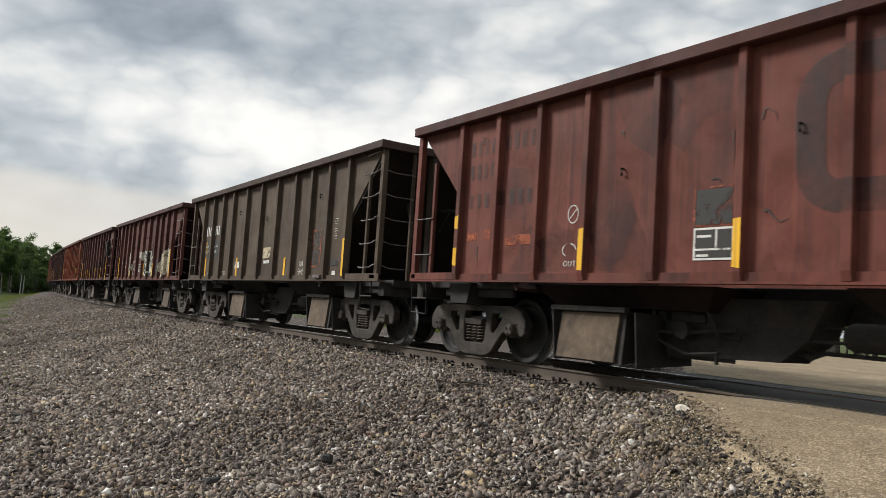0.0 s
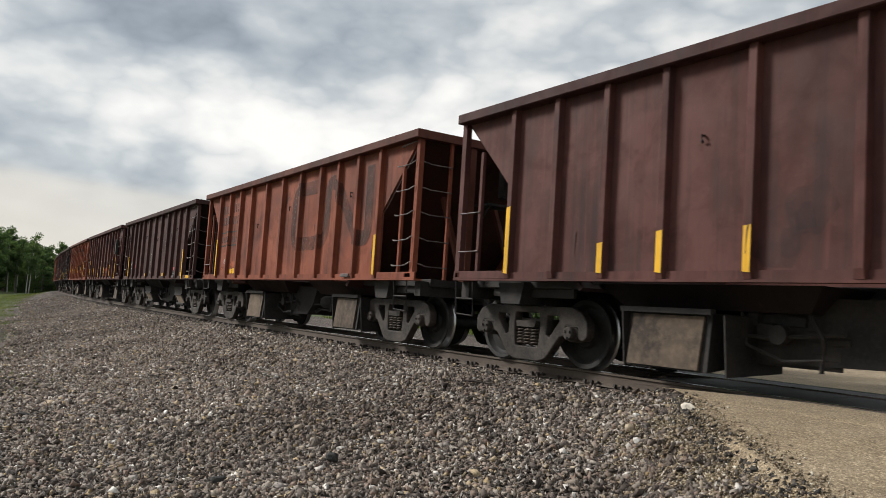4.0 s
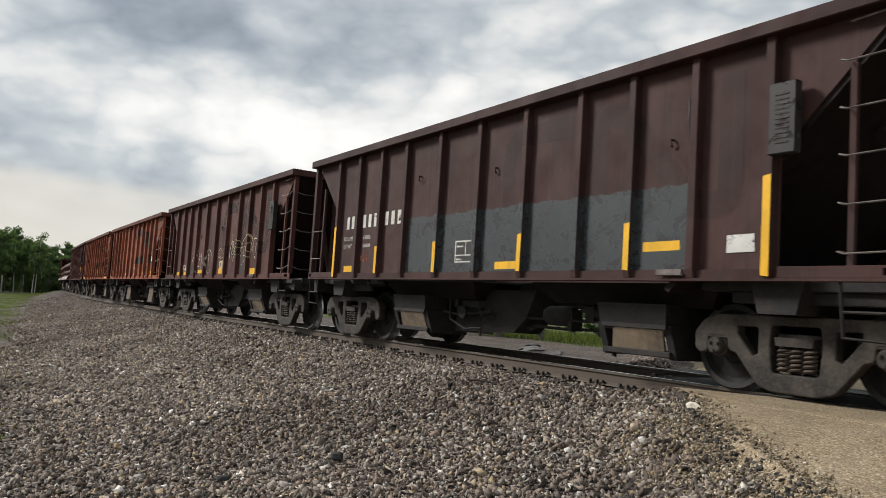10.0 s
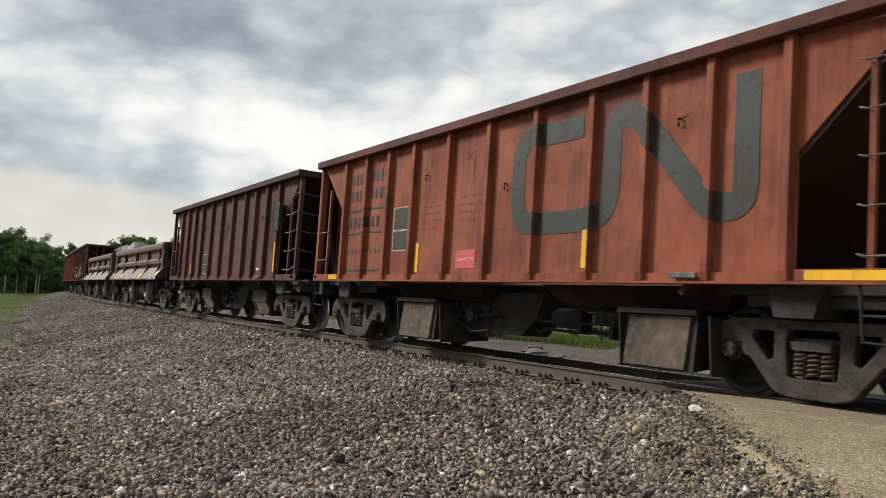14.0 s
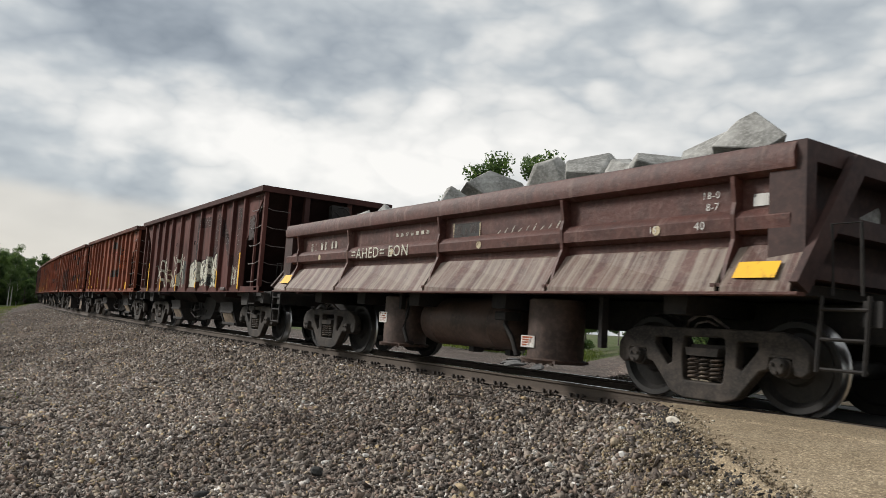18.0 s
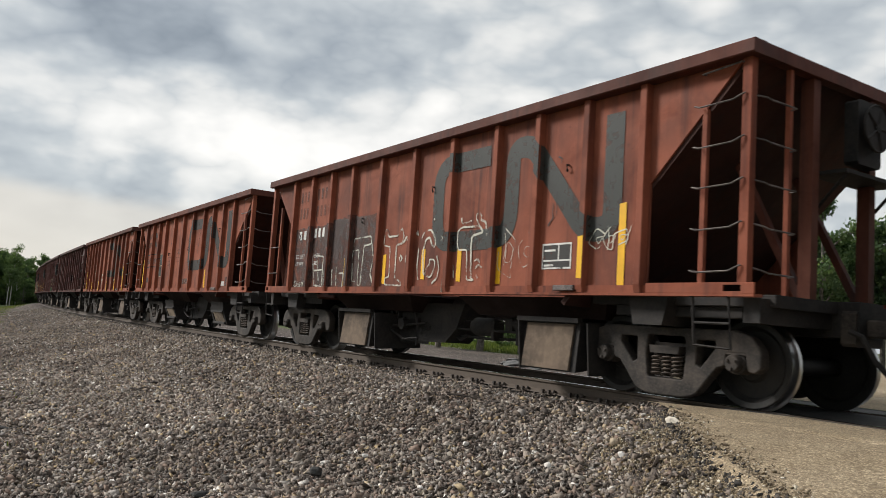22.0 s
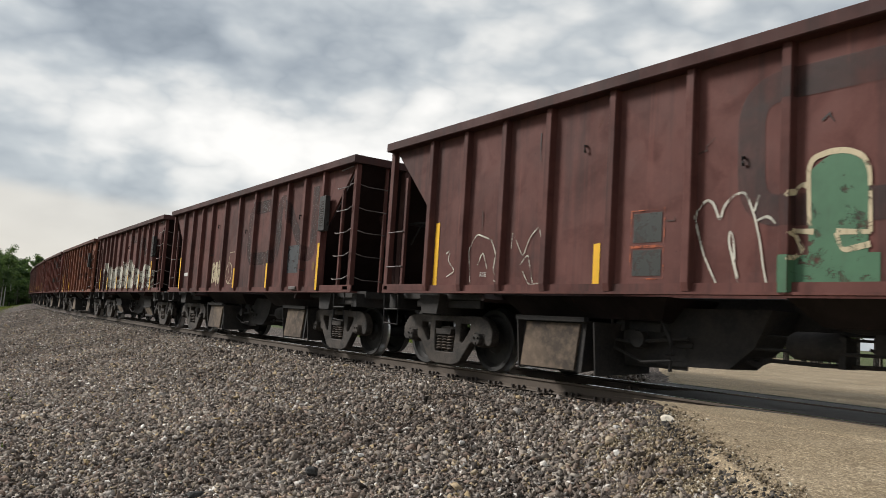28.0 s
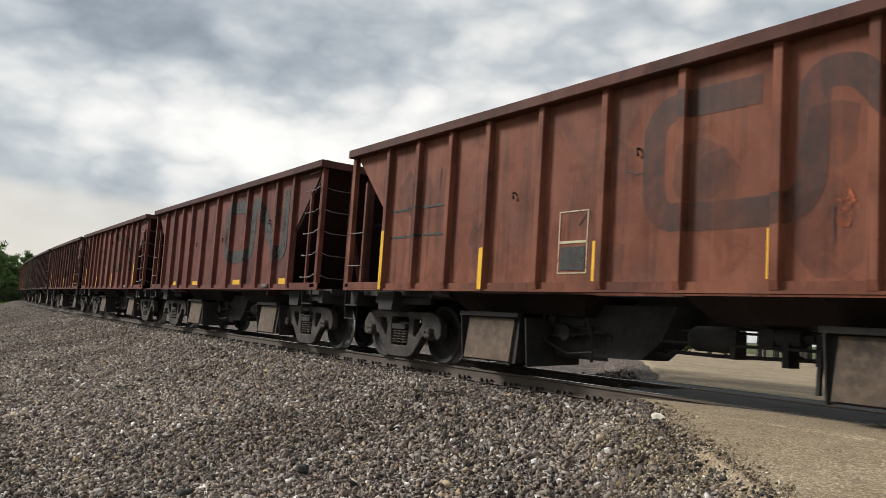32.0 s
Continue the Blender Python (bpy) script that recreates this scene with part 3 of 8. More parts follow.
def build_track():
    """Two rails of the full section, ties with plates and spikes."""
    prof = [(-0.036, -0.03), (-0.036, -0.004), (-0.028, 0.0), (0.028, 0.0), (0.036, -0.004), (0.036, -0.03), (0.012, -0.045), (0.010, -0.135), (0.07, -0.165), (0.076, -0.18), (-0.076, -0.18), (-0.07, -0.165), (-0.010, -0.135), (-0.012, -0.045)]
    ss = np.concatenate([np.arange(-470, -60, 6.0), np.arange(-60, 20, 2.0), np.arange(20, 345, 6.0)])
    for side in (0.7535, -0.7535):
        sh = Shape()
        loops = []
        for s in ss:
            ring = []
            for o, z in prof:
                x, y, _ = on_track(s, side + o)
                ring.append((x, y, z))
            loops.append(ring)
        sh.solid(loops)
        k = 0
        n = len(prof)
        for a in range(len(ss) - 1):
            for j in range(n):
                if j in (1, 2, 3):
                    sh.m[a * n + j] = 1
        tagged(new("rail", sh.mesh("rail", RAIL, RAILTOP)), "rusty brown steel rail with a polished running head", "rail", "rails of the track", kind="structure")
    rng = random.Random(8)
    tie_me = []
    for v in range(4):
        t = Shape()
        j = [rng.uniform(-.012, .012) for _ in range(4)]
        t.solid([[(x0, y, -0.37), (x1, y, -0.37), (x1, y, -0.205), (x1 - .015, y, -0.193), (x0 + .015, y, -0.193), (x0, y, -0.205)]
                 for y, x0, x1 in ((-1.29 + j[0], -.115, .115), (-.4, -.118 + j[1], .112), (.4, -.112, .118 + j[2]), (1.29 + j[3], -.115, .115))])
        tie_me.append(t.mesh("tie", TIE))
    plate = Shape()
    plate.box(-.10, .10, -.17, .17, -.192, -.180, c=.004)
    plate_me = plate.mesh("tie_plate", RAIL)
    spike = Shape()
    for x in (-.062, .062):
        spike.box(x - .01, x + .01, -.012, .012, -.19, -.145)
        spike.solid([[(x + a, y, z) for a, y, z in ((-.02, -.03, -.15), (.02, -.03, -.15), (.02, .02, -.15), (-.02, .02, -.15))],
                     [(x + a, y, z) for a, y, z in ((-.014, -.022, -.118), (.014, -.022, -.118), (.014, .012, -.122), (-.014, .012, -.122))]])
    spike_me = spike.mesh("spike", TRUCK)
    anchor = Shape()
    anchor.tube([(0.0, -.10, -.155), (0.0, -.085, -.125), (0.0, -.045, -.148), (0.0, .0, -.19), (0.0, .085, -.188), (0.0, .10, -.165)], .016, 6)
    anchor_me = anchor.mesh("rail_anchor", TRUCK)
    track = tagged(new("ties"), "dark creosoted wooden ties half buried in ballast", "ties", kind="structure")
    s = -62.0
    i = 0
    while s < 6:
        x, y, a = on_track(s)
        tie = part("tie", tie_me[i % 4], track, at=(x, y, rng.uniform(-.008, 0)))
        tie.rotation_euler = (0, 0, a + rng.uniform(-.012, .012))
        if s > -45:
            for side in (-0.7535, 0.7535):
                if side > 0 and s < -32:
                    continue
                part("tie_plate", plate_me, tie, at=(0, side, 0))
                part("spike", spike_me, tie, at=(0, side - math.copysign(.085, side) * (1 if side > 0 else 1), 0) if side > 0 else (0, side - .085, 0))
                if side < 0:
                    part("rail_anchor", anchor_me, tie, at=(.155, side, 0))
        s += 0.535
        i += 1


def stones(name, label, areas, seed, sizes=(0.013, 0.036), mat=None, zone=None, heap=0.0, category="gravel"):
    """Broken stones strewn over stretches (s0, s1, w0, w1, count per square metre); zone (q, spread, weight) gathers them round a line beside the road's edge."""
    rng = np.random.default_rng(seed)
    pts = []
    for s0, s1, w0, w1, n in areas:
        k = int((s1 - s0) * (w1 - w0) * n)
        pts.append(np.stack([rng.uniform(s0, s1, k), rng.uniform(w0, w1, k)], -1))
    p = np.concatenate(pts)
    a = p[:, 0] / RADIUS
    x, y = (RADIUS + p[:, 1]) * np.sin(a), CENTRE_Y - (RADIUS + p[:, 1]) * np.cos(a)
    q = road_side(x, y)
    if zone:
        keep = rng.random(len(q)) < np.exp(-((q - zone[0]) / zone[1]) ** 2)
    else:
        keep = (q < -0.24 + rng.normal(0, 0.13, len(q))) & (p[:, 1] < np.maximum(7.8 + 0.055 * x, 4.2) + rng.normal(0, 0.35, len(q)))
    x, y, p = x[keep], y[keep], p[keep]
    n = len(x)
    r = rng.uniform(sizes[0], sizes[1], n) * np.where(rng.random(n) < 0.06, 1.6, 1.0)
    z = ground_height(x, y)
    if zone:
        z = np.where(q[keep] > -0.3, np.maximum(z, road_height(p[:, 1]) + np.minimum(q[keep], 0) * 0.6), z)
    z = z + r * rng.uniform(-0.1, 0.8, n)
    if heap:
        s0, s1, w0, w1, _ = areas[0]
        z = z + heap * np.clip(1 - ((p[:, 0] - (s0 + s1) / 2) / (s1 - s0) * 2) ** 2, 0, 1) * np.clip(1 - ((p[:, 1] - (w0 + w1) / 2) / (w1 - w0) * 2) ** 2, 0, 1)
    # seven-cornered splinters: a skew box with one corner broken off
    cube = np.array([(sx, sy, sz) for sx in (-1, 1) for sy in (-1, 1) for sz in (-1, 1)], float)
    v = cube[None] * rng.uniform(0.62, 1.08, (n, 8, 3))
    v[:, 0] *= rng.uniform(0.05, 0.5, (n, 1))
    v[:, 7] *= rng.uniform(0.1, 0.7, (n, 1))
    v[:, 5] *= rng.uniform(0.3, 1.0, (n, 1))
    v *= np.stack([rng.uniform(0.85, 1.45, n), rng.uniform(0.65, 1.05, n), rng.uniform(0.35, 0.72, n)], -1)[:, None] * r[:, None, None]
    ang = rng.normal(size=(n, 4)) * np.array((1.0, 0.42, 0.42, 1.0))
    ang /= np.linalg.norm(ang, axis=1, keepdims=True)
    w_, i_, j_, k_ = ang.T
    rot = np.stack([1 - 2 * (j_ * j_ + k_ * k_), 2 * (i_ * j_ - k_ * w_), 2 * (i_ * k_ + j_ * w_), 2 * (i_ * j_ + k_ * w_), 1 - 2 * (i_ * i_ + k_ * k_), 2 * (j_ * k_ - i_ * w_),
                    2 * (i_ * k_ - j_ * w_), 2 * (j_ * k_ + i_ * w_), 1 - 2 * (i_ * i_ + j_ * j_)], -1).reshape(n, 3, 3)
    v = np.einsum("nij,nkj->nki", rot, v) + np.stack([x, y, z], -1)[:, None]
    faces = np.array([(0, 1, 3), (0, 3, 2), (4, 6, 7), (4, 7, 5), (0, 4, 5), (0, 5, 1), (2, 3, 7), (2, 7, 6), (0, 2, 6), (0, 6, 4), (1, 5, 7), (1, 7, 3)])
    tris = (faces[None] + 8 * np.arange(n)[:, None, None]).reshape(-1, 3)
    ob = new(name, array_mesh(name, v.reshape(-1, 3), tris, [mat or STONE]))
    tagged(ob, label, category, kind="stuff")


build_ground()
build_road()
build_track()
stones("ballast_stones", "broken grey and reddish ballast stones covering the bank", [
    (-13, -0.5, 0.86, 7.6, 1050), (-24, -13, 0.86, 7.2, 800), (-42, -24, 0.88, 6.4, 300), (-70, -42, 0.88, 5.0, 80)], 11, (0.012, 0.031))
stones("far_ballast_stones", "ballast stones between the rails and beyond them", [
    (-26, -7, -0.66, 0.66, 230), (-26, -7.5, -4.2, -0.84, 160), (-50, -26, -3.0, -0.84, 50)], 12)
stones("fine_gravel", "tan fine gravel spilled off the edge of the road", [(-8.0, -1.5, 1.7, 5.2, 9000)], 13, (0.004, 0.013), FINES, (-0.40, 0.30))
stones("road_pebbles", "loose pebbles on the sandy road", [(-7.5, -1.5, 1.95, 5.2, 6500)], 14, (0.003, 0.009), BROWNGRIT, (-0.14, 0.17))
stones("asphalt_crumbs", "black asphalt crumbs along the broken edge of the road", [(-8.0, -1.5, 1.7, 5.0, 1500)], 15, (0.006, 0.020), CRUMB, (-0.10, 0.09))
stones("gravel_heap", "low heap of dark gravel beside the far rail", [(-10.9, -7.8, -2.3, -0.95, 1500)], 16, (0.012, 0.03), None, None, 0.14)


def stone_thing(seed, size, mat, name):
    """A broken rock with flat faces and slightly rounded edges."""
    rng = random.Random(seed)
    bm = bmesh.new()
    for _ in range(20):
        v = Vector([rng.gauss(0, 1) for _ in range(3)]).normalized()
        bm.verts.new((v.x * size[0] * rng.uniform(.8, 1.1), v.y * size[1] * rng.uniform(.8, 1.1), v.z * size[2] * rng.uniform(.75, 1.1)))
    res = bmesh.ops.convex_hull(bm, input=bm.verts[:])
    bmesh.ops.delete(bm, geom=[g for g in res["geom_interior"] if isinstance(g, bmesh.types.BMVert)], context="VERTS")
    bmesh.ops.bevel(bm, geom=bm.edges[:], offset=min(size) * .06, segments=1, affect="EDGES")
    me = bpy.data.meshes.new(name)
    bm.to_mesh(me)
    bm.free()
    me.materials.append(mat)
    return me


def loose_stones():
    slab = mat_grimy("dark_slab_rock", (0.05, 0.048, 0.046), (0.15, 0.145, 0.14), 3.0, 0.9)
    pale, black = mat_grimy("white_limestone", (0.52, 0.49, 0.45), (0.74, 0.71, 0.66), 9.0, 0.85), mat_grimy("black_slag", (0.018, 0.018, 0.017), (0.06, 0.058, 0.055), 14.0, 0.8)
    for x, y, size, mat, label in (
            (-9.2, 5.42, (.085, .035, .022), pale, "flat white limestone shard lying on the ballast"), (-9.3, 5.05, (.05, .03, .02), pale, "white limestone chip on the ballast"),
            (-9.9, 4.75, (.045, .035, .02), pale, "white limestone chip on the ballast"), (-9.8, 5.55, (.05, .025, .02), pale, "white limestone chip on the ballast"),
            (-4.62, 5.10, (.05, .04, .035), pale, "rounded white stone on the ballast"), (-4.5, 5.62, (.11, .07, .05), FINES, "tan sandstone lump at the edge of the road"),
            (-7.0, 4.0, (.045, .03, .025), pale, "white limestone chip on the ballast"), (-6.4, 4.8, (.04, .03, .028), pale, "white limestone chip on the ballast"),
            (-6.85, 3.41, (.095, .075, .06), black, "black slag lump on the ballast"), (-7.02, 2.35, (.10, .06, .03), black, "flat black slag lump on the ballast"),
            (-27.2, 22.6, (.75, .45, .12), slab, "flat dark rock slab lying on gravel"), (-26.0, 21.8, (.6, .4, .10), slab, "flat dark rock slab lying on gravel"), (-28.6, 24.0, (.5, .4, .15), slab, "dark rock slab lying on gravel"), (-24.0, 21.3, (.45, .3, .12), slab, "dark rock slab lying on gravel"),
            (-12.0, 1.3, (.12, .06, .02), black, "flat black slag piece on the ballast"), (-4.95, 5.45, (.04, .045, .03), pale, "rounded white stone on the ballast")):
        ob = tagged(new("stone", stone_thing(hash((round(x * 100), round(y * 100))) % 997, size, mat, "stone")), label, "stone", "loose stones on the bank")
        ob.matrix_basis = pose(x, y, float(ground_height(np.array(x), np.array(y))) + size[2] * .75 + .02, 6, -5, 40 * x)
    for x, y, turn in ((-14.2, 3.55, 20), (-8.1, 6.06, 35)):
        sh = Shape()
        sh.tube([(-.28, 0, 0), (-.12, .03, .015), (.05, -.01, .02), (.26, .05, .01)], .012, 5)
        sh.tube([(.05, -.01, .02), (.14, -.10, .05), (.2, -.12, .045)], .008, 5)
        sh.tube([(-.1, .03, .015), (-.02, .12, .06), (.05, .17, .05)], .007, 5)
        ob = tagged(new("twig", sh.mesh("twig", WOOD, smooth=True)), "dark broken twig lying on the ballast", "twig")
        ob.matrix_basis = pose(x, y, float(ground_height(np.array(x), np.array(y))) + .03, 0, 4, turn)


loose_stones()

# ---------------------------------------------------------------- the train: shared meshes
HALF = 6.2                      # half of a hopper's top length; u counts from its rear end
POSTS = (1.25, 2.13, 3.00, 3.88, 4.95, 6.02, 7.09, 8.16, 9.03, 9.91, 10.79)
SHEET, POST_OUT = 1.54, 1.63   # outer face of the side sheets and of the posts


def hopper_meshes():
    k = {}

    def shaped(name, mats, fill, smooth=False):
        sh = Shape()
        fill(sh)
        sh.v = [(x - HALF, y, z) for x, y, z in sh.v]
        k[name] = sh.mesh(name, *mats, smooth=smooth)

    outline = [(10.86, 1.13), (10.86, 2.32), (11.98, 3.43), (0.10, 3.43), (1.22, 2.31), (1.22, 1.13)]
    # the sheet is slightly dished between its posts
    def sheet(sh, sign):
        rng = random.Random(4)
        cols = [1.22]
        for a, b in zip(POSTS, POSTS[1:]):
            cols += [a + (b - a) * f for f in (0, .2, .5, .8)]
        cols += [10.79, 10.86]
        zs = [1.13 + 2.30 * f for f in (0, .08, .3, .55, .8, 1)]

        def skin(pts):
            q = [(u, sign * (SHEET - d), z) for u, z, d in pts]
            sh.face(q if sign < 0 else q[::-1])
            inn = [(u, y - sign * .03, z) for u, y, z in q]
            sh.face(inn[::-1] if sign < 0 else inn)
        dish = [[0 if j in (0, 5) or min(abs(u - p) for p in POSTS) < .01 or u < 1.25 or u > 10.79 else .004 + rng.uniform(-.004, .0035) for j in range(6)] for u in cols]
        for i in range(len(cols) - 1):
            for j in range(5):
                skin([(cols[i], zs[j], dish[i][j]), (cols[i + 1], zs[j], dish[i + 1][j]), (cols[i + 1], zs[j + 1], dish[i + 1][j + 1]), (cols[i], zs[j + 1], dish[i][j + 1])])
        skin([(0.10, 3.43, 0), (1.22, 2.31, 0), (1.22, 3.43, 0)])
        skin([(10.86, 2.32, 0), (11.98, 3.43, 0), (10.86, 3.43, 0)])
        for i in range(6):
            p, r = outline[i], outline[(i + 1) % 6]
            sh.face([(p[0], sign * SHEET, p[1]), (r[0], sign * SHEET, r[1]), (r[0], sign * (SHEET - .03), r[1]), (p[0], sign * (SHEET - .03), p[1])])
    shaped("side_sheet", [PAINT], lambda sh: sheet(sh, -1))
    shaped("side_sheet_far", [PAINT], lambda sh: sheet(sh, 1))

    def slope(sh, pts):
        sh.solid([[(u, y, z) for u, z in pts] for y in (1.515, -1.515)])
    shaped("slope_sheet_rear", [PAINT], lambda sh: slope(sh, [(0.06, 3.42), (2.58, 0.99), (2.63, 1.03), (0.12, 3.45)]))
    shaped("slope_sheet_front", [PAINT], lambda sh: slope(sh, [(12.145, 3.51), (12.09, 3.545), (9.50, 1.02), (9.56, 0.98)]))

    def chord(sh):
        for s in (-1, 1):
            y0, y1 = sorted((s * 1.70, s * 1.49))
            sh.box(0.0, 12.20, y0, y1, 3.42, 3.56, c=.012)
        for u in (0.0, 12.07):
            sh.solid([[(u + a, y, z) for a, z in ((0.004, 3.423), (.126, 3.423), (.126, 3.557), (.004, 3.557))] for y in (1.49, -1.49)])
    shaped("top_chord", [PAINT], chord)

    def post(sh):
        ring = [(-.058, -SHEET + .004), (-.050, -POST_OUT + .008), (-.042, -POST_OUT), (.042, -POST_OUT), (.050, -POST_OUT + .008), (.058, -SHEET + .004)]
        sh.solid([[(u + HALF, y + (.02 if z < 1.2 else 0), z) for u, y in ring[::-1]] for z in (1.13, 1.22, 3.425)])
    shaped("side_post", [PAINT], post)

    def sill(sh, s):
        y0, y1 = sorted((s * 1.605, s * 1.46))
        sh.box(-0.02, 12.20, y0, y1, 1.10, 1.128)
        y0, y1 = sorted((s * 1.60, s * 1.575))
        for u0, u1 in ((0.13, 1.20), (10.90, 11.86), (12.06, 12.20)):
            sh.box(u0, u1, y0, y1, 1.128, 1.235, c=.004)
        sh.box(11.86, 12.06, y0, y1, 1.128, 1.15)
        sh.box(11.86, 12.06, y0, y1, 1.212, 1.235)
        sh.box(-.02, .02, y0, y1, 1.128, 1.235)
        sh.box(.02, .13, y0, y1, 1.128, 1.15)
        sh.box(.02, .13, y0, y1, 1.212, 1.235)
        y0, y1 = sorted((s * 1.575, s * 1.543))
        sh.box(1.20, 10.90, y0, y1, 1.128, 1.215)
    shaped("side_sill", [PAINT], lambda sh: sill(sh, -1))
    shaped("side_sill_far", [PAINT], lambda sh: sill(sh, 1))

    def end_sill(sh, u):
        sh.solid([[(u + a, y, z) for a, z in ((-.09, .86), (.09, .86), (.09, 1.095), (-.09, 1.095))] for y in (1.45, -1.45)])
    shaped("end_sill", [STEEL], lambda sh: end_sill(sh, HALF))

    def corner(sh):
        sh.solid([[(HALF + a, b, z) for a, b in ((-.05, -.045), (.05, -.045), (.05, .045), (-.05, .045))] for z in (1.235, 3.42)])
    shaped("corner_post", [PAINT], corner)

    def endpost(sh):
        sh.solid([[(HALF + a, b, z) for a, b in ((-.07, -.06), (.07, -.06), (.07, .06), (-.07, .06))] for z in (1.10, 3.42)])
    shaped("end_post", [PAINT], endpost)

    def brace(sh, a, b):
        (u0, z0), (u1, z1) = a, b
        sh.solid([[(u, y, z) for y, (u, z) in ((-.04, (u0, z0)), (.04, (u0, z0)), (.04, (u0 + .09, z0)), (-.04, (u0 + .09, z0)))],
                  [(u, y, z) for y, (u, z) in ((-.04, (u1, z1)), (.04, (u1, z1)), (.04, (u1 + .09, z1)), (-.04, (u1 + .09, z1)))]])
    shaped("end_brace_front", [PAINT], lambda sh: brace(sh, (12.0, 1.1), (11.2, 2.66)))
    shaped("end_brace_rear", [PAINT], lambda sh: brace(sh, (0.06, 1.1), (0.85, 2.66)))

    def stile(sh, z1):
        sh.box(HALF - .028, HALF + .028, -1.575, -1.525, 1.235, z1)
    shaped("ladder_stile_front", [PAINT], lambda sh: stile(sh, 3.0))
    shaped("ladder_stile_rear", [PAINT], lambda sh: stile(sh, 2.95))

    def rung(sh, u0, u1, bow):
        y = -1.60
        sh.tube([(u0, y, 0), (u0 - .03, y - bow, 0), (u0 + .03, y - bow, -.02), (u1 - .10, y - bow, -.01), (u1 - .03, y - bow * .5, .03), (u1, y, .05)], .0095, 5)
    shaped("rung_front", [BAR], lambda sh: rung(sh, 11.53, 12.05, .05))
    shaped("rung_rear", [BAR], lambda sh: sh.tube([(.05, -1.59, 0), (.53, -1.59, 0)], .0095, 5))
    shaped("rung_end", [BAR], lambda sh: sh.tube([(12.10, -1.50, .03), (12.19, -1.46, 0), (12.21, -1.40, -.02), (12.21, -1.0, -.02), (12.13, -.98, -.02)], .0095, 5))
    shaped("grab_iron", [BAR], lambda sh: sh.tube([(11.56, -1.56, 3.36), (11.56, -1.62, 3.35), (12.02, -1.62, 3.38), (12.02, -1.57, 3.38)], .0095, 5))
    shaped("end_ladder_stile", [PAINT], lambda sh: sh.box(12.09, 12.14, -1.0, -.95, 1.1, 3.42))

    def step(sh, u):
        sh.tube([(u - .24, -1.56, 1.11), (u - .20, -1.56, .62), (u + .22, -1.56, .60), (u + .18, -1.56, 1.11)], .018, 5)
        sh.tube([(u - .22, -1.56, .84), (u + .2, -1.56, .84)], .014, 5)
    shaped("stirrup_step", [STEEL], lambda sh: step(sh, HALF))

    def centre(sh):
        sh.box(-.05, 12.45, -.23, .23, .78, 1.15, c=.01)
    shaped("centre_sill", [STEEL], centre)
    def shear(sh):
        sh.box(HALF - .95, HALF + 1.45, -1.30, 1.30, 1.02, 1.14, c=.01)
        for y in (-1.24, 1.18):
            sh.box(HALF - .62, HALF + 1.05, y, y + .06, .90, 1.02, c=.01)
    shaped("shear_plate", [STEEL], shear)
    shaped("bolster", [STEEL], lambda sh: sh.solid([[(HALF + a, y, z) for a, z in ((-.20, .80), (.20, .80), (.28, 1.10), (-.28, 1.10))] for y in (1.42, -1.42)]))

    def belly(sh, u0, u1):
        for s in (-1, 1):
            y0, y1, y2 = s * .26, s * 1.18, s * .95
            sh.solid([[(u0 - .35, y0, 1.10), (u1 + .35, y0, 1.10), (u1 + .35, y1, 1.10), (u0 - .35, y1, 1.10)],
                      [(u0 - .1, y0, .80), (u1 + .1, y0, .80), (u1 + .1, y2, .84), (u0 - .1, y2, .84)]])
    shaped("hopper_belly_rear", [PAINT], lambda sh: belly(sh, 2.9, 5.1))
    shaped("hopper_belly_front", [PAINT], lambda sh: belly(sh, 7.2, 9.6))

    def chute(sh, u0, u1, s):
        ring0 = [(u0, s * .30, .80), (u1, s * .30, .80), (u1, s * 1.18, .80), (u0, s * 1.18, .80)]
        low = 0.0 if s < 0 else .28
        ring1 = [(u0 + .02, s * .30, .30 + low), (u1 - .02, s * .30, .30 + low), (u1 - .02, s * 1.22, .17 + low), (u0 + .02, s * 1.22, .17 + low)]
        sh.solid([ring0, ring1])

    def door(sh, u0, u1, s):
        z = .19 if s < 0 else .47
        sh.solid([[(u0 + .10, s * 1.185, .76), (u1 - .08, s * 1.185, .76), (u1 - .12, s * 1.225, z), (u0 + .06, s * 1.225, z)],
                  [(u0 + .10, s * 1.215, .76), (u1 - .08, s * 1.215, .76), (u1 - .12, s * 1.255, z), (u0 + .06, s * 1.255, z)]])

    def hinge(sh, u0, u1, s):
        sh.solid([[(u, s * 1.20, .78), (u, s * 1.28, .78), (u, s * 1.28, .84), (u, s * 1.20, .84)] for u in (u0 - .05, u1 + .05)])

    def cheek(sh, u, s):
        sh.solid([[(u - .02, s * .3, .78), (u, s * .3, .78), (u, s * 1.3, .78), (u - .02, s * 1.3, .78)],
                  [(u - .02, s * .3, .2), (u, s * .3, .2), (u, s * 1.24, .15), (u - .02, s * 1.24, .15)]])

    def flap(sh, u0, u1):
        sh.solid([[(u0, -.30, .86), (u1, -.30, .86), (u1, -1.22, .86), (u0, -1.22, .86)], [(u0 + .05, -.3, .48), (u1 - .05, -.3, .48), (u1 - .05, -1.16, .55), (u0 + .05, -1.16, .55)]])

    def open_door(sh, u0, u1):
        sh.solid([[(u0 + .14, -1.06, .33), (u1 - .14, -1.06, .33), (u1 - .14, -1.03, .35), (u0 + .14, -1.03, .35)], [(u0 + .28, -1.20, .57), (u1 - .06, -1.20, .57), (u1 - .06, -1.17, .59), (u0 + .28, -1.17, .59)]])

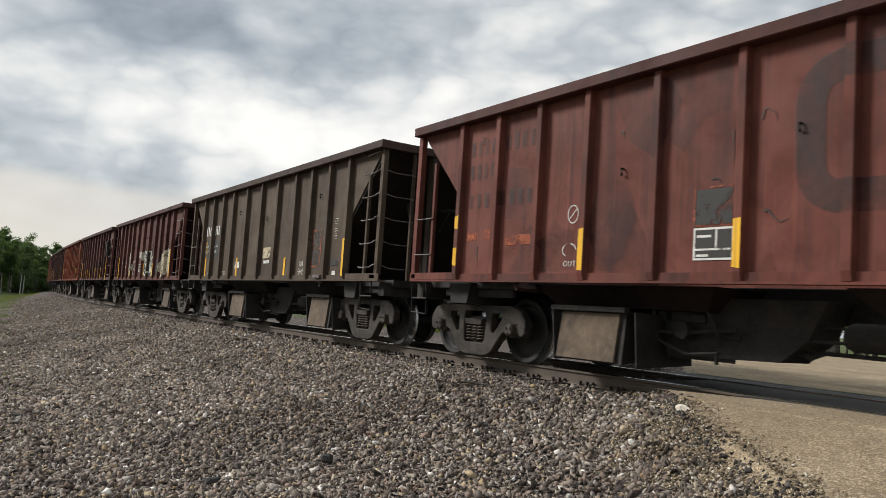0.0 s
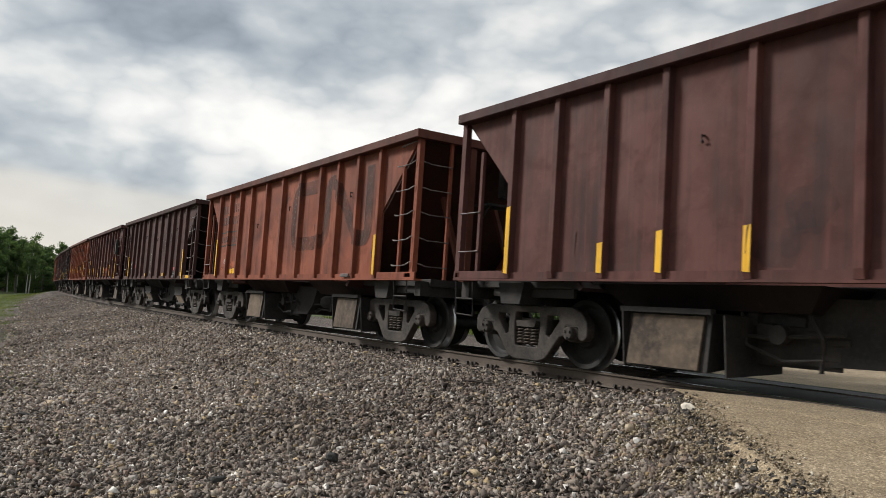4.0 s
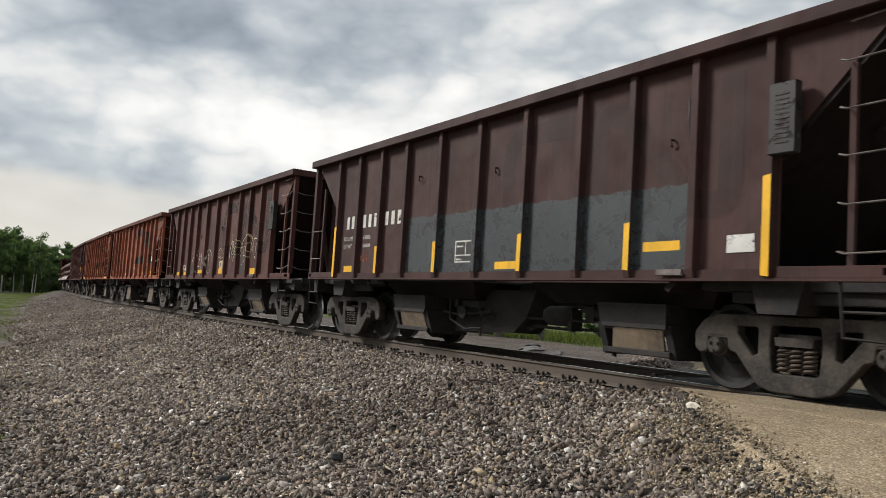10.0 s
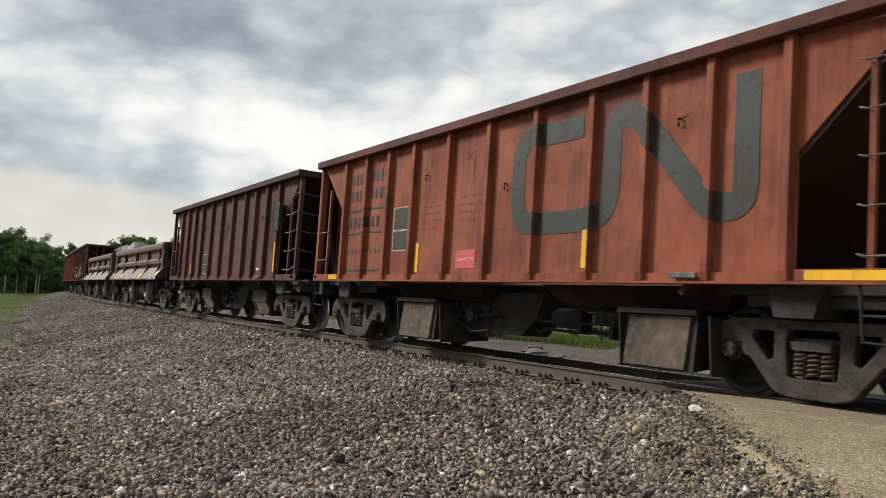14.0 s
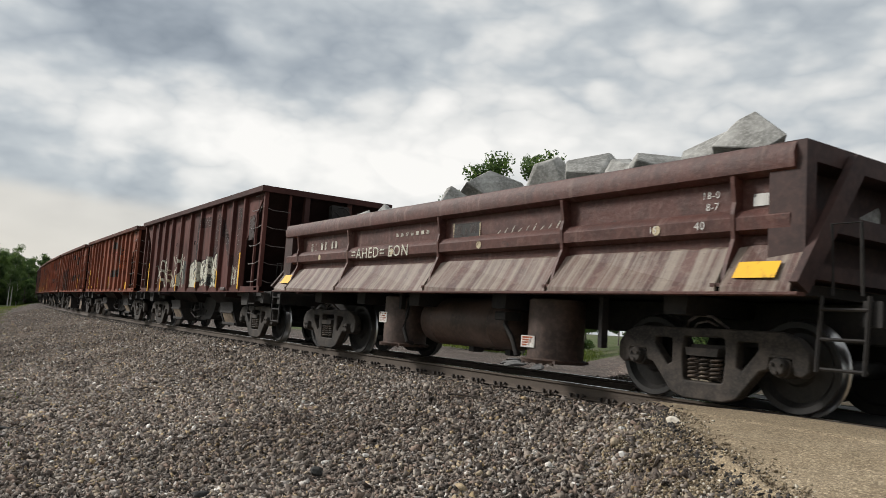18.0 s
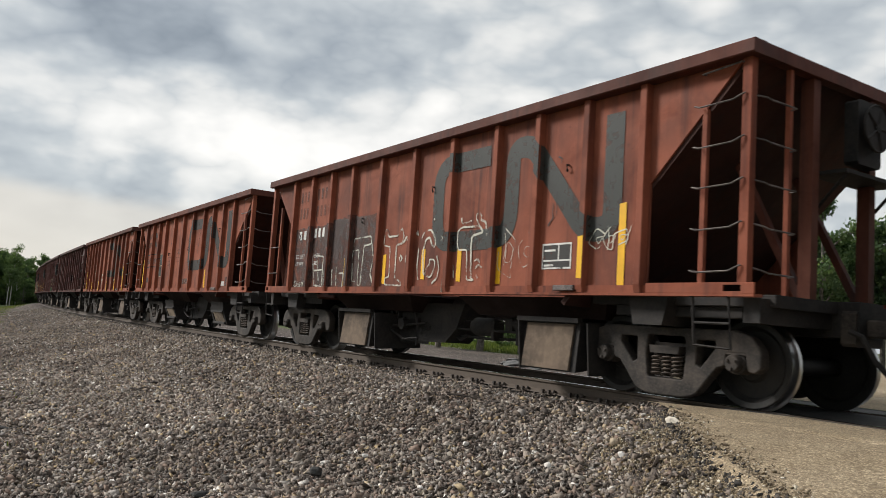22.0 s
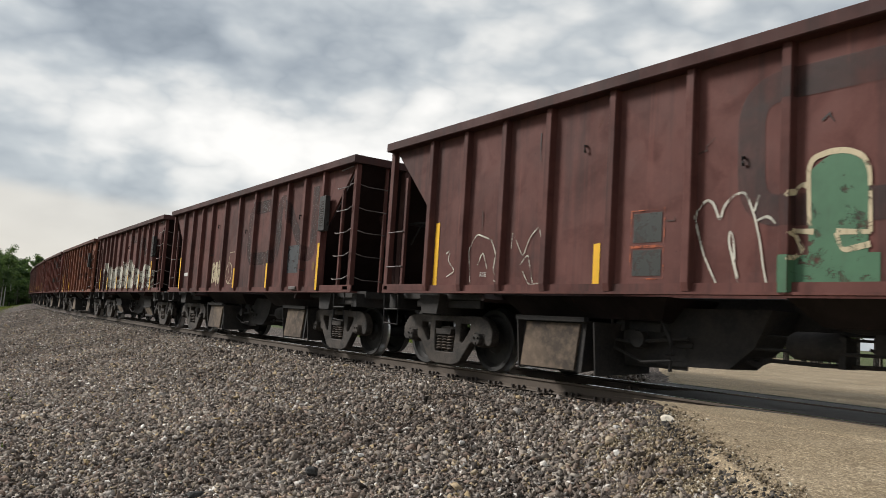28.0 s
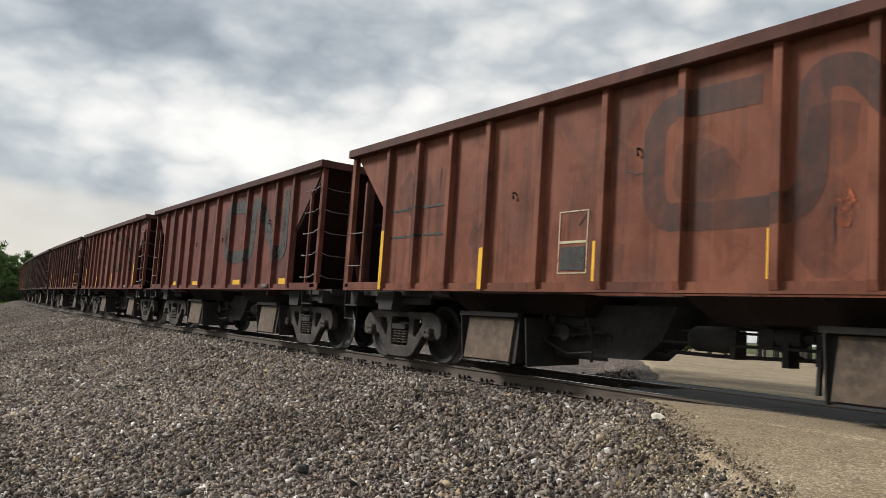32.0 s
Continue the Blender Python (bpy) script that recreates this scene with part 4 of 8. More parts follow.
    def low_hinge(sh, u0, u1):
        sh.solid([[(u, -1.15, .58), (u, -1.22, .58), (u, -1.22, .63), (u, -1.15, .63)] for u in (u0 + .1, u1)])
        sh.box(u0 + .04, u1 - .02, -1.12, -.70, .26, .33, c=.01)
        for a, b in ((u0, u0 + .10), (u1 - .06, u1 + .04)):
            sh.solid([[(a, -.35, z), (b, -.35, z), (b, y, z), (a, y, z)] for z, y in ((.24, -1.05), (.62, -1.19))])
    for nm, u0, u1, f0, f1 in (("rear", 3.08, 4.25, 3.0, 4.1), ("front", 8.45, 9.52, 8.18, 9.28)):
        for s, far in ((-1, ""), (1, "_far")):
            shaped("hopper_chute" + far + "_" + nm, [STEEL], lambda sh: chute(sh, u0, u1, s))
            shaped("hopper_door" + far + "_" + nm, [CHUTE], lambda sh: door(sh, u0, u1, s))
        shaped("hinge_bar_" + nm, [STEEL], lambda sh: hinge(sh, u0, u1, -1))
        shaped("cheek_plate_" + nm, [STEEL], lambda sh: cheek(sh, u0 + .02, -1))
        shaped("cheek_plate_out_" + nm, [STEEL], lambda sh: cheek(sh, u1 + .24, -1))
        # a flatter outlet whose door hangs open, on some cars
        shaped("open_chute_" + nm, [STEEL], lambda sh: flap(sh, f0, f1))
        shaped("open_door_" + nm, [SANDY], lambda sh: open_door(sh, f0, f1))
        shaped("open_hinge_" + nm, [STEEL], lambda sh: low_hinge(sh, f0, f1))

    def pit(sh, s):
        # the middle outlet boxes over the rails
        u0, u1 = 4.40, (6.25 if s < 0 else 4.7)
        y0, y1 = sorted((s * .25, s * .76))
        sh.solid([[(u0, y0, 1.0), (u1 + .2, y0, 1.0), (u1 + .2, y1, 1.0), (u0, y1, 1.0)], [(u0, y0, .6), (u1, y0, .6), (u1, y1, .6), (u0, y1, .6)], [(u0 + .12, y0, .32), (u1 - .3, y0, .36), (u1 - .3, y1, .36), (u0 + .12, y1, .32)]])
    def gear(sh):
        # levers, valves and pipes hung in front of the outlet boxes
        rng = random.Random(17)
        sh.box(4.35, 5.4, -.97, -.955, .30, .86)
        for i in range(7):
            u, z = rng.uniform(4.4, 5.45), rng.uniform(.40, .85)
            a, b = rng.uniform(.03, .10), rng.uniform(.03, .12)
            sh.box(u - a, u + a, -1.05 + rng.uniform(-.05, .05), -.95, z - b, z + b, c=.012)
        sh.tube([(4.2, -1.12, .62), (4.7, -1.16, .58), (5.5, -1.10, .66)], .022, 6)
        sh.tube([(4.4, -1.14, .86), (4.5, -1.18, .5), (4.9, -1.16, .36), (5.3, -1.12, .40)], .02, 6)
        sh.tube([(5.1, -1.1, .9), (5.3, -1.14, .6), (5.28, -1.12, .28)], .025, 6)
        sh.lathe([(-.05, .02), (-.05, .10), (.05, .10), (.05, .02)], 12, "y", (4.85, -1.15, .62))
        sh.v = [(x, y + .24, z) for x, y, z in sh.v]
    shaped("brake_gear", [STEEL], gear)
    shaped("discharge_box", [STEEL], lambda sh: pit(sh, -1))
    shaped("discharge_box_far", [STEEL], lambda sh: pit(sh, 1))
    shaped("air_reservoir", [STEEL], lambda sh: sh.lathe([(6.55, .02), (6.58, .11), (6.64, .14), (7.10, .14), (7.16, .11), (7.19, .02)], 20, "x", (0, -.62, .66)), True)

    def cyl(sh):
        sh.lathe([(7.52, .02), (7.52, .10), (7.90, .10), (7.90, .05), (8.02, .05), (8.02, .02)], 16, "x", (0, -.62, .72))
        sh.box(7.45, 7.62, -.72, -.52, .60, .80)
    shaped("brake_cylinder", [STEEL], cyl)

    def rods(sh):
        sh.tube([(5.3, -.70, .62), (6.4, -.72, .60), (8.4, -.70, .61)], .018, 5)
        sh.tube([(5.2, -.55, .50), (6.9, -.6, .48), (8.4, -.55, .52)], .022, 5)
        sh.tube([(5.3, -.62, .735), (8.5, -.62, .74)], .014, 5)
        sh.tube([(2.6, -.4, .55), (5.3, -.5, .52)], .02, 5)
        for u, z0 in ((5.75, .44), (6.05, .50), (7.15, .46), (7.75, .42), (8.1, .46)):
            sh.box(u - .035, u + .035, -.72, -.52, z0, .76)
        sh.tube([(6.0, -.6, .50), (6.2, -.62, .43), (6.35, -.6, .50)], .03, 5)
        sh.tube([(7.3, -.5, .66), (7.9, -.52, .50), (8.3, -.5, .64)], .016, 5)
        sh.tube([(8.22, -.9, .62), (8.20, -.9, .2)], .03, 5)
    shaped("brake_rigging", [STEEL], rods)

    def coupler(sh, u, s):
        sh.box(*sorted((u, u + s * .40)), -.09, .09, .80, .98, c=.02)
        sh.box(*sorted((u + s * .34, u + s * .52)), -.17, .15, .74, 1.02, c=.03)
        sh.box(*sorted((u - s * .12, u + s * .03)), -.26, .26, .70, 1.06, c=.03)
    shaped("coupler_front", [TRUCK], lambda sh: coupler(sh, 12.40, 1))
    shaped("coupler_rear", [TRUCK], lambda sh: coupler(sh, 0.0, -1))
    shaped("air_hose_front", [STEEL], lambda sh: sh.tube([(12.42, -.35, .85), (12.55, -.36, .80), (12.66, -.34, .58), (12.78, -.28, .42), (12.86, -.2, .40)], .028, 6))
    shaped("air_hose_rear", [STEEL], lambda sh: sh.tube([(-.02, -.35, .85), (-.15, -.36, .80), (-.26, -.34, .58), (-.38, -.28, .42), (-.46, -.2, .40)], .028, 6))

    def wheel_brake(sh):
        at = (12.34, .25, 3.02)
        sh.lathe([(-.012, .25), (.012, .262), (.024, .25), (.012, .235)], 24, "x", at)
        for i in range(5):
            a = i * 2 * math.pi / 5
            sh.tube([(at[0] + .02, at[1], at[2]), (at[0] + .012, at[1] + .24 * math.cos(a), at[2] + .24 * math.sin(a))], .014, 4)
        sh.lathe([(-.14, .05), (.03, .05)], 10, "x", at)
        sh.box(12.12, 12.27, .02, .48, 2.62, 3.32, c=.03)
    shaped("hand_brake", [STEEL], wheel_brake)

    def plat(sh):
        sh.solid([[(u, y, z) for u, z in ((11.95, 2.46), (12.36, 2.46), (12.36, 2.50), (11.95, 2.50))] for y in (.75, -.35)])
        sh.tube([(12.34, -.3, 2.46), (12.0, -.3, 2.1)], .02, 4)
        sh.tube([(12.34, .7, 2.46), (12.0, .7, 2.1)], .02, 4)
    shaped("brake_platform", [STEEL], plat)

    def tagbox(sh):
        sh.box(10.84, 11.10, -1.70, -1.60, 2.26, 2.93, c=.01)
    shaped("tag_plate", [BOARD], tagbox)
    shaped("print_line", [GREYPATCH], lambda sh: sh.box(10.90, 11.04, -1.708, -1.702, 2.36, 2.374))
    shaped("jacking_pad", [BAR], lambda sh: sh.box(HALF - .17, HALF + .17, -1.645, -1.607, 1.15, 1.215, c=.008))
    return k


def rounded(path, r=0.2, steps=5):
    """Rounds the corners of a path."""
    out = [Vector(path[0])]
    for i in range(1, len(path) - 1):
        p, a, b = Vector(path[i]), Vector(path[i - 1]), Vector(path[i + 1])
        k = min(r, (a - p).length * .48, (b - p).length * .48)
        s, e = p + (a - p).normalized() * k, p + (b - p).normalized() * k
        for j in range(steps + 1):
            t = j / steps
            out.append((1 - t) ** 2 * s + 2 * t * (1 - t) * p + t * t * e)
    out.append(Vector(path[-1]))
    return [tuple(p) for p in out]


def casting(name, loops, y, thick, soft, mat):
    """A flat casting with holes and rounded edges, from outlines in x and z."""
    cu = bpy.data.curves.new(name, "CURVE")
    cu.dimensions, cu.fill_mode, cu.extrude, cu.bevel_depth, cu.bevel_resolution = "2D", "BOTH", thick, soft, 2
    for pts in loops:
        n = len(pts)
        ring = []
        for i in range(n):
            ring += rounded([(Vector(pts[i - 1]) + Vector(pts[i])) / 2, pts[i], (Vector(pts[i]) + Vector(pts[(i + 1) % n])) / 2], .05, 3)[1:-1]
        sp = cu.splines.new("POLY")
        sp.points.add(len(ring) - 1)
        for p, (a, b) in zip(sp.points, ring):
            p.co = (a, b, 0, 1)
        sp.use_cyclic_u = True
    tmp = bpy.data.objects.new("tmp", cu)
    scene.collection.objects.link(tmp)
    bpy.context.view_layer.update()
    me = bpy.data.meshes.new_from_object(tmp.evaluated_get(bpy.context.evaluated_depsgraph_get()))
    bpy.data.objects.remove(tmp)
    bpy.data.curves.remove(cu)
    me.transform(Matrix.Translation((0, y, 0)) @ Matrix.Rotation(math.pi / 2, 4, "X"))
    me.materials.clear()
    me.materials.append(mat)
    me.name = name
    me.polygons.foreach_set("use_smooth", [True] * len(me.polygons))
    me.set_sharp_from_angle(angle=radians(50))
    return me


def truck_meshes():
    k = {}
    # cast side frame: one casting with pedestal jaws, two three-cornered windows and the spring window
    half = [(.0, .775), (.88, .775), (1.06, .715), (1.17, .585), (1.165, .43), (1.11, .385), (1.035, .40), (1.02, .575), (.765, .575), (.745, .43), (.66, .41), (.40, .105), (.24, .06), (.0, .06)]
    outer = half + [(-a, b) for a, b in half[-2:0:-1]]
    window = [(.39, .69), (.66, .69), (.67, .595), (.47, .36), (.39, .40)]
    middle = [(-.27, .715), (.27, .715), (.29, .50), (.26, .215), (-.26, .215), (-.29, .50)]
    k["side_frame"] = casting("side_frame", [outer, window, [(-a, b) for a, b in window], middle], -1.035, .050, .018, TRUCK)
    sh = Shape()
    sh.solid([[(a, yy, z) for a, z in ((-.24, .44), (.24, .44), (.24, .62), (-.24, .62))] for yy in (1.0, -1.0)])
    sh.solid([[(a, yy, z) for a, z in ((-.19, .50), (.19, .50), (.21, .585), (-.21, .585))] for yy in (-1.0, -1.13)])
    sh.solid([[(a, yy, z) for a, z in ((-.19, .50), (.19, .50), (.21, .585), (-.21, .585))] for yy in (1.13, 1.0)])
    sh.lathe([(.60, .28), (.80, .28)], 20, "z")
    k["truck"] = sh.mesh("truck", TRUCK)
    sh = Shape()
    turns, n = 5.5, 9
    sh.tube([(.058 * math.cos(2 * math.pi * j / n), .058 * math.sin(2 * math.pi * j / n), .25 + .24 * j / (turns * n)) for j in range(int(turns * n) + 1)], .0145, 4)
    k["spring"] = sh.mesh("spring", SPRING, smooth=True)
    # wheelset: axle, two dished wheels with flange, tread and rim
    sh = Shape()
    prof, mats = [(-1.02, .07), (-.92, .082), (-.86, .088)], []
    side = [(-.845, .16), (-.80, .19), (-.775, .34), (-.81, .375), (-.838, .39), (-.842, .445), (-.83, .457), (-.735, .460), (-.722, .468), (-.712, .486), (-.700, .482), (-.692, .45), (-.70, .38), (-.735, .35), (-.735, .20), (-.70, .10)]
    left = prof + side
    full = left + [(-a, r) for a, r in left[::-1]]
    mats = [0] * (len(full) - 1)
    for i, (a, b) in enumerate(zip(full, full[1:])):
        if .45 < min(a[1], b[1]) and abs(a[0]) < .835:
            mats[i] = 1
    sh.lathe(full, 40, "y", mats=mats)
    k["wheelset"] = sh.mesh("wheelset", WHEEL, TREAD, smooth=True)
    sh = Shape()
    sh.lathe([(-1.17, .02), (-1.17, .075), (-1.155, .088), (-1.09, .092), (-1.08, .11), (-.93, .115), (-.92, .08)], 18, "y", (0, 0, .457))
    for i in range(3):
        a = i * 2 * math.pi / 3 + .5
        sh.box(.052 * math.cos(a) - .013, .052 * math.cos(a) + .013, -1.19, -1.165, .457 + .052 * math.sin(a) - .013, .457 + .052 * math.sin(a) + .013)
    sh.box(-.14, .14, -1.10, -.94, .535, .60, c=.01)
    k["bearing"] = sh.mesh("bearing", TRUCK, smooth=True)
    sh = Shape()
    sh.tube([(-.32, -.98, .76), (-.26, -1.02, .86), (-.10, -1.05, .93), (.06, -1.05, .92), (.16, -1.02, .85), (.20, -.96, .80)], .016, 6)
    sh.tube([(-.22, -1.0, .77), (-.14, -1.03, .84), (.0, -1.04, .87), (.10, -1.0, .82)], .012, 6)
    k["brake_hose"] = sh.mesh("brake_hose", BAR, smooth=True)
    return k


HM = hopper_meshes()
TM = truck_meshes()
START, SPEED, SLOWING = 0.5, 10.306, -0.0211
WHEELS = []                     # wheelset, rear end of its car at t = 0, place of the axle on the car


def add_truck(car, at, s_rear, u):
    t = part("truck", TM["truck"], car, at=(at, 0, 0))
    part("brake_hose", TM["brake_hose"], t, "looped pale brake hose")
    for flip in (0, math.pi):
        f = part("side_frame", TM["side_frame"], t)
        f.rotation_euler = (0, 0, flip)
        for sx in (-.14, 0.0, .14):
            part("spring", TM["spring"], t, "rusty coil spring", (sx, math.copysign(1.06, flip - 1), 0))
    for x in (-.889, .889):
        w = part("wheelset", TM["wheelset"], t, "dark steel wheels with a polished tread", (x, 0, .457))
        WHEELS.append((w, s_rear, u + x))
        for flip in (0, math.pi):
            b = part("bearing", TM["bearing"], t, at=(x, 0, 0))
            b.rotation_euler = (0, 0, flip)


def split_at_posts(polys, extra=0.0):
    """Flat outlines (u, z) cut where the posts stand, so that the paint lies on sheet, post face and post flanks alike."""
    lift = .003 + extra
    spans, last = [], -9.0
    for p in POSTS:
        spans += [(last, p - .0585, SHEET, SHEET, 0), (p - .0585, p - .0435, SHEET, POST_OUT, -1), (p - .0435, p + .0435, POST_OUT, POST_OUT, 0), (p + .0435, p + .0585, POST_OUT, SHEET, 1)]
        last = p + .0585
    spans.append((last, 99, SHEET, SHEET, 0))
    out = []
    for poly in polys:
        lo, hi = min(p[0] for p in poly), max(p[0] for p in poly)
        for a, b, d0, d1, flank in spans:
            if b <= lo or a >= hi:
                continue
            q = clip(clip(poly, a, 1), b, -1)
            if len(q) > 2:
                out.append([(u + flank * lift, -(d0 + (d1 - d0) * (u - a) / (b - a) + (lift * .35 if flank else lift)), z) for u, z in q])
    return out


def clip(poly, at, sign):
    out = []
    for i, p in enumerate(poly):
        q = poly[(i + 1) % len(poly)]
        a, b = sign * (p[0] - at), sign * (q[0] - at)
        if a >= 0:
            out.append(p)
        if a * b < 0:
            t = a / (a - b)
            out.append((at, p[1] + t * (q[1] - p[1])))
    return out


def band(path, wide, closed=False):
    """A painted stroke along a path of (u, z) as a row of quads."""
    pts = [Vector(p) for p in path]
    left, right = [], []
    n = len(pts)
    for i, p in enumerate(pts):
        a = pts[(i + 1) % n] if closed or i < n - 1 else p
        b = pts[i - 1] if closed or i > 0 else p
        d1 = (a - p).normalized() if (a - p).length > 1e-6 else (p - b).normalized()
        d0 = (p - b).normalized() if (p - b).length > 1e-6 else d1
        d = (d0 + d1)
        d = d.normalized() if d.length > 1e-6 else d1
        nrm = Vector((-d.y, d.x))
        k = min(1.6, 1 / max(.35, abs(nrm.dot(Vector((-d1.y, d1.x))))))
        wv = wide(i / max(1, n - 1)) if callable(wide) else wide
        left.append(tuple(p + nrm * wv / 2 * k))
        right.append(tuple(p - nrm * wv / 2 * k))
    m = n if closed else n - 1
    return [[left[i], left[(i + 1) % n], right[(i + 1) % n], right[i]] for i in range(m)]


def mark(name, car, polys, mat, label="", depth=0.0, flat=False):
    """Paint on the near side of a hopper."""
    sh = Shape()
    for q in (polys if flat else split_at_posts(polys, depth)):
        q = [(u - HALF, y, z) for u, y, z in q]
        # faces look towards -y
        a = sum(q[i][0] * q[(i + 1) % len(q)][2] - q[(i + 1) % len(q)][0] * q[i][2] for i in range(len(q)))
        if abs(a) > 1e-7:
            sh.face(q if a > 0 else q[::-1])
    if sh.f:
        part(name, sh.mesh(name, mat), car, label)


def rect(u0, u1, z0, z1):
    return [(u0, z0), (u1, z0), (u1, z1), (u0, z1)]


TEXTS = {}


def text_mesh(words, mat):
    key = (words, mat.name)
    if key not in TEXTS:
        cu = bpy.data.curves.new("lettering", "FONT")
        cu.body, cu.size, cu.space_character = words, 1.0, 1.12
        cu.resolution_u = 2
        tmp = bpy.data.objects.new("tmp", cu)
        scene.collection.objects.link(tmp)
        bpy.context.view_layer.update()
        me = bpy.data.meshes.new_from_object(tmp.evaluated_get(bpy.context.evaluated_depsgraph_get()))
        bpy.data.objects.remove(tmp)
        bpy.data.curves.remove(cu)
        me.materials.clear()
        me.materials.append(mat)
        TEXTS[key] = me
    return TEXTS[key]


def lettering(car, words, u, z, size, mat=None, y=SHEET, half=HALF, wide=1.0, name="lettering"):
    ob = part(name, text_mesh(words, mat or WHITE), car, "stencilled words", (u - half, -(y + .005), z))
    ob.rotation_euler = (math.pi / 2, 0, 0)
    ob.scale = (size * 1.35 * wide, size * 1.35, 1)


EMBLEM = rounded([(7.95, 3.05), (6.68, 3.05), (6.70, 1.87), (8.46, 1.87), (8.47, 3.06), (8.84, 3.06), (9.88, 1.87), (10.31, 1.87), (10.31, 3.21)], .36, 7)


def build_hopper(s_rear, colour, label, marks=None, tag=False, flaps=False):
    """One open-top hopper car; s_rear is the place of its rear end on the track at t = 0."""
    car = tagged(new("hopper_car"), label, "hopper car", "cars of the train")
    # car ends turned from the sun: end posts and braces get darker colour as shade
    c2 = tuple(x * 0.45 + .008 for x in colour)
    # shade beneath the slope sheets, put into their colour
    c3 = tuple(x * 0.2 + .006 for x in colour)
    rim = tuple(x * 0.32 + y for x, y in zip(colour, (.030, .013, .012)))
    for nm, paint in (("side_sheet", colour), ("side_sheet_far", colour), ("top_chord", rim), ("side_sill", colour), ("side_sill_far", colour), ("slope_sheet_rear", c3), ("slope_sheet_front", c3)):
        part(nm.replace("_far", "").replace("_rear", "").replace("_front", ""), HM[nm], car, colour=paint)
    for u in POSTS:
        part("side_post", HM["side_post"], car, at=(u - HALF, 0, 0), colour=colour)
        far = part("side_post", HM["side_post"], car, at=(u - HALF, 0, 0), colour=colour)
        far.rotation_euler = (0, 0, math.pi)
    for u in (.09, 12.08):
        part("end_sill", HM["end_sill"], car, at=(u - HALF, 0, 0))
        for y in (-1.545, 1.545):
            part("corner_post", HM["corner_post"], car, at=(u - (.02 if u > 6 else .05) - HALF, y, 0), colour=colour)
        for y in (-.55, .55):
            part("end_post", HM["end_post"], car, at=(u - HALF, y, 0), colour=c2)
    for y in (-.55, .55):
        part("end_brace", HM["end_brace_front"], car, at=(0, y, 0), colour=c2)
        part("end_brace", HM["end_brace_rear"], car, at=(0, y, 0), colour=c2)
    front = part("ladder", HM["ladder_stile_front"], car, at=(11.57 - HALF, 0, 0), colour=colour)
    rear = part("ladder", HM["ladder_stile_rear"], car, at=(.50 - HALF, 0, 0), colour=colour)
    endl = part("ladder", HM["end_ladder_stile"], car, colour=colour)
    for z in (3.02, 2.60, 2.19, 1.77, 1.35):
        part("rung", HM["rung_front"], front, at=(-(11.57 - HALF), 0, z))
        part("rung", HM["rung_end"], endl, at=(0, 0, z))
    for z in (2.08, 1.52):
        part("rung", HM["rung_rear"], rear, at=(-(.50 - HALF), 0, z))
    part("grab_iron", HM["grab_iron"], car)
    # belly in near-black car colour: the shade under the car is painted in
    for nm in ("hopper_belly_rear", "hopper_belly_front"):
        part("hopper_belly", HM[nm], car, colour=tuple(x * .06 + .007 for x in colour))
    for nm in ("centre_sill", "brake_gear", "discharge_box", "discharge_box_far", "air_reservoir", "brake_cylinder", "brake_rigging",
               "coupler_front", "coupler_rear", "air_hose_front", "air_hose_rear", "hand_brake", "brake_platform"):
        part(nm.replace("_rear", "").replace("_front", "").replace("_far", ""), HM[nm], car)
    for e in ("rear", "front"):
        chute = part("hopper_chute", HM[("open_chute_" if flaps else "hopper_chute_") + e], car)
        part("hopper_door", HM[("open_door_" if flaps else "hopper_door_") + e], chute, "dust-coated discharge door")
        part("hinge_bar", HM[("open_hinge_" if flaps else "hinge_bar_") + e], chute)
        if not flaps:
            part("cheek_plate", HM["cheek_plate_" + e], chute)
            part("cheek_plate", HM["cheek_plate_out_" + e], chute)
        chute = part("hopper_chute", HM["hopper_chute_far_" + e], car)
        part("hopper_door", HM["hopper_door_far_" + e], chute)
    for u in (.24, 11.72):
        part("stirrup_step", HM["stirrup_step"], car, at=(u - HALF, 0, 0))
    part("jacking_pad", HM["jacking_pad"], car, at=(9.66 - HALF, 0, 0))
    if tag:
        plate = part("tag_plate", HM["tag_plate"], car, "dark plate with rows of white print")
        for i in range(11):
            part("print_line", HM["print_line"], plate, at=(0, 0, i * .045))
    for u in (1.13, 10.78):
        part("bolster", HM["bolster"], car, at=(u - HALF, 0, 0))
        part("shear_plate", HM["shear_plate"], car, at=(u - HALF, 0, 0))
        add_truck(car, u - HALF, s_rear, u)
    if marks:
        marks(car)
        scars(car, round(-s_rear * 10))
    CARS.append((car, s_rear + HALF))
    return car


CARS = []

# ---------------------------------------------------------------- side dump cars
DHALF = 6.1                     # half the length of a dump body; u counts from its rear end
DPOSTS = (0.65, 2.93, 5.95, 8.71, 11.15)


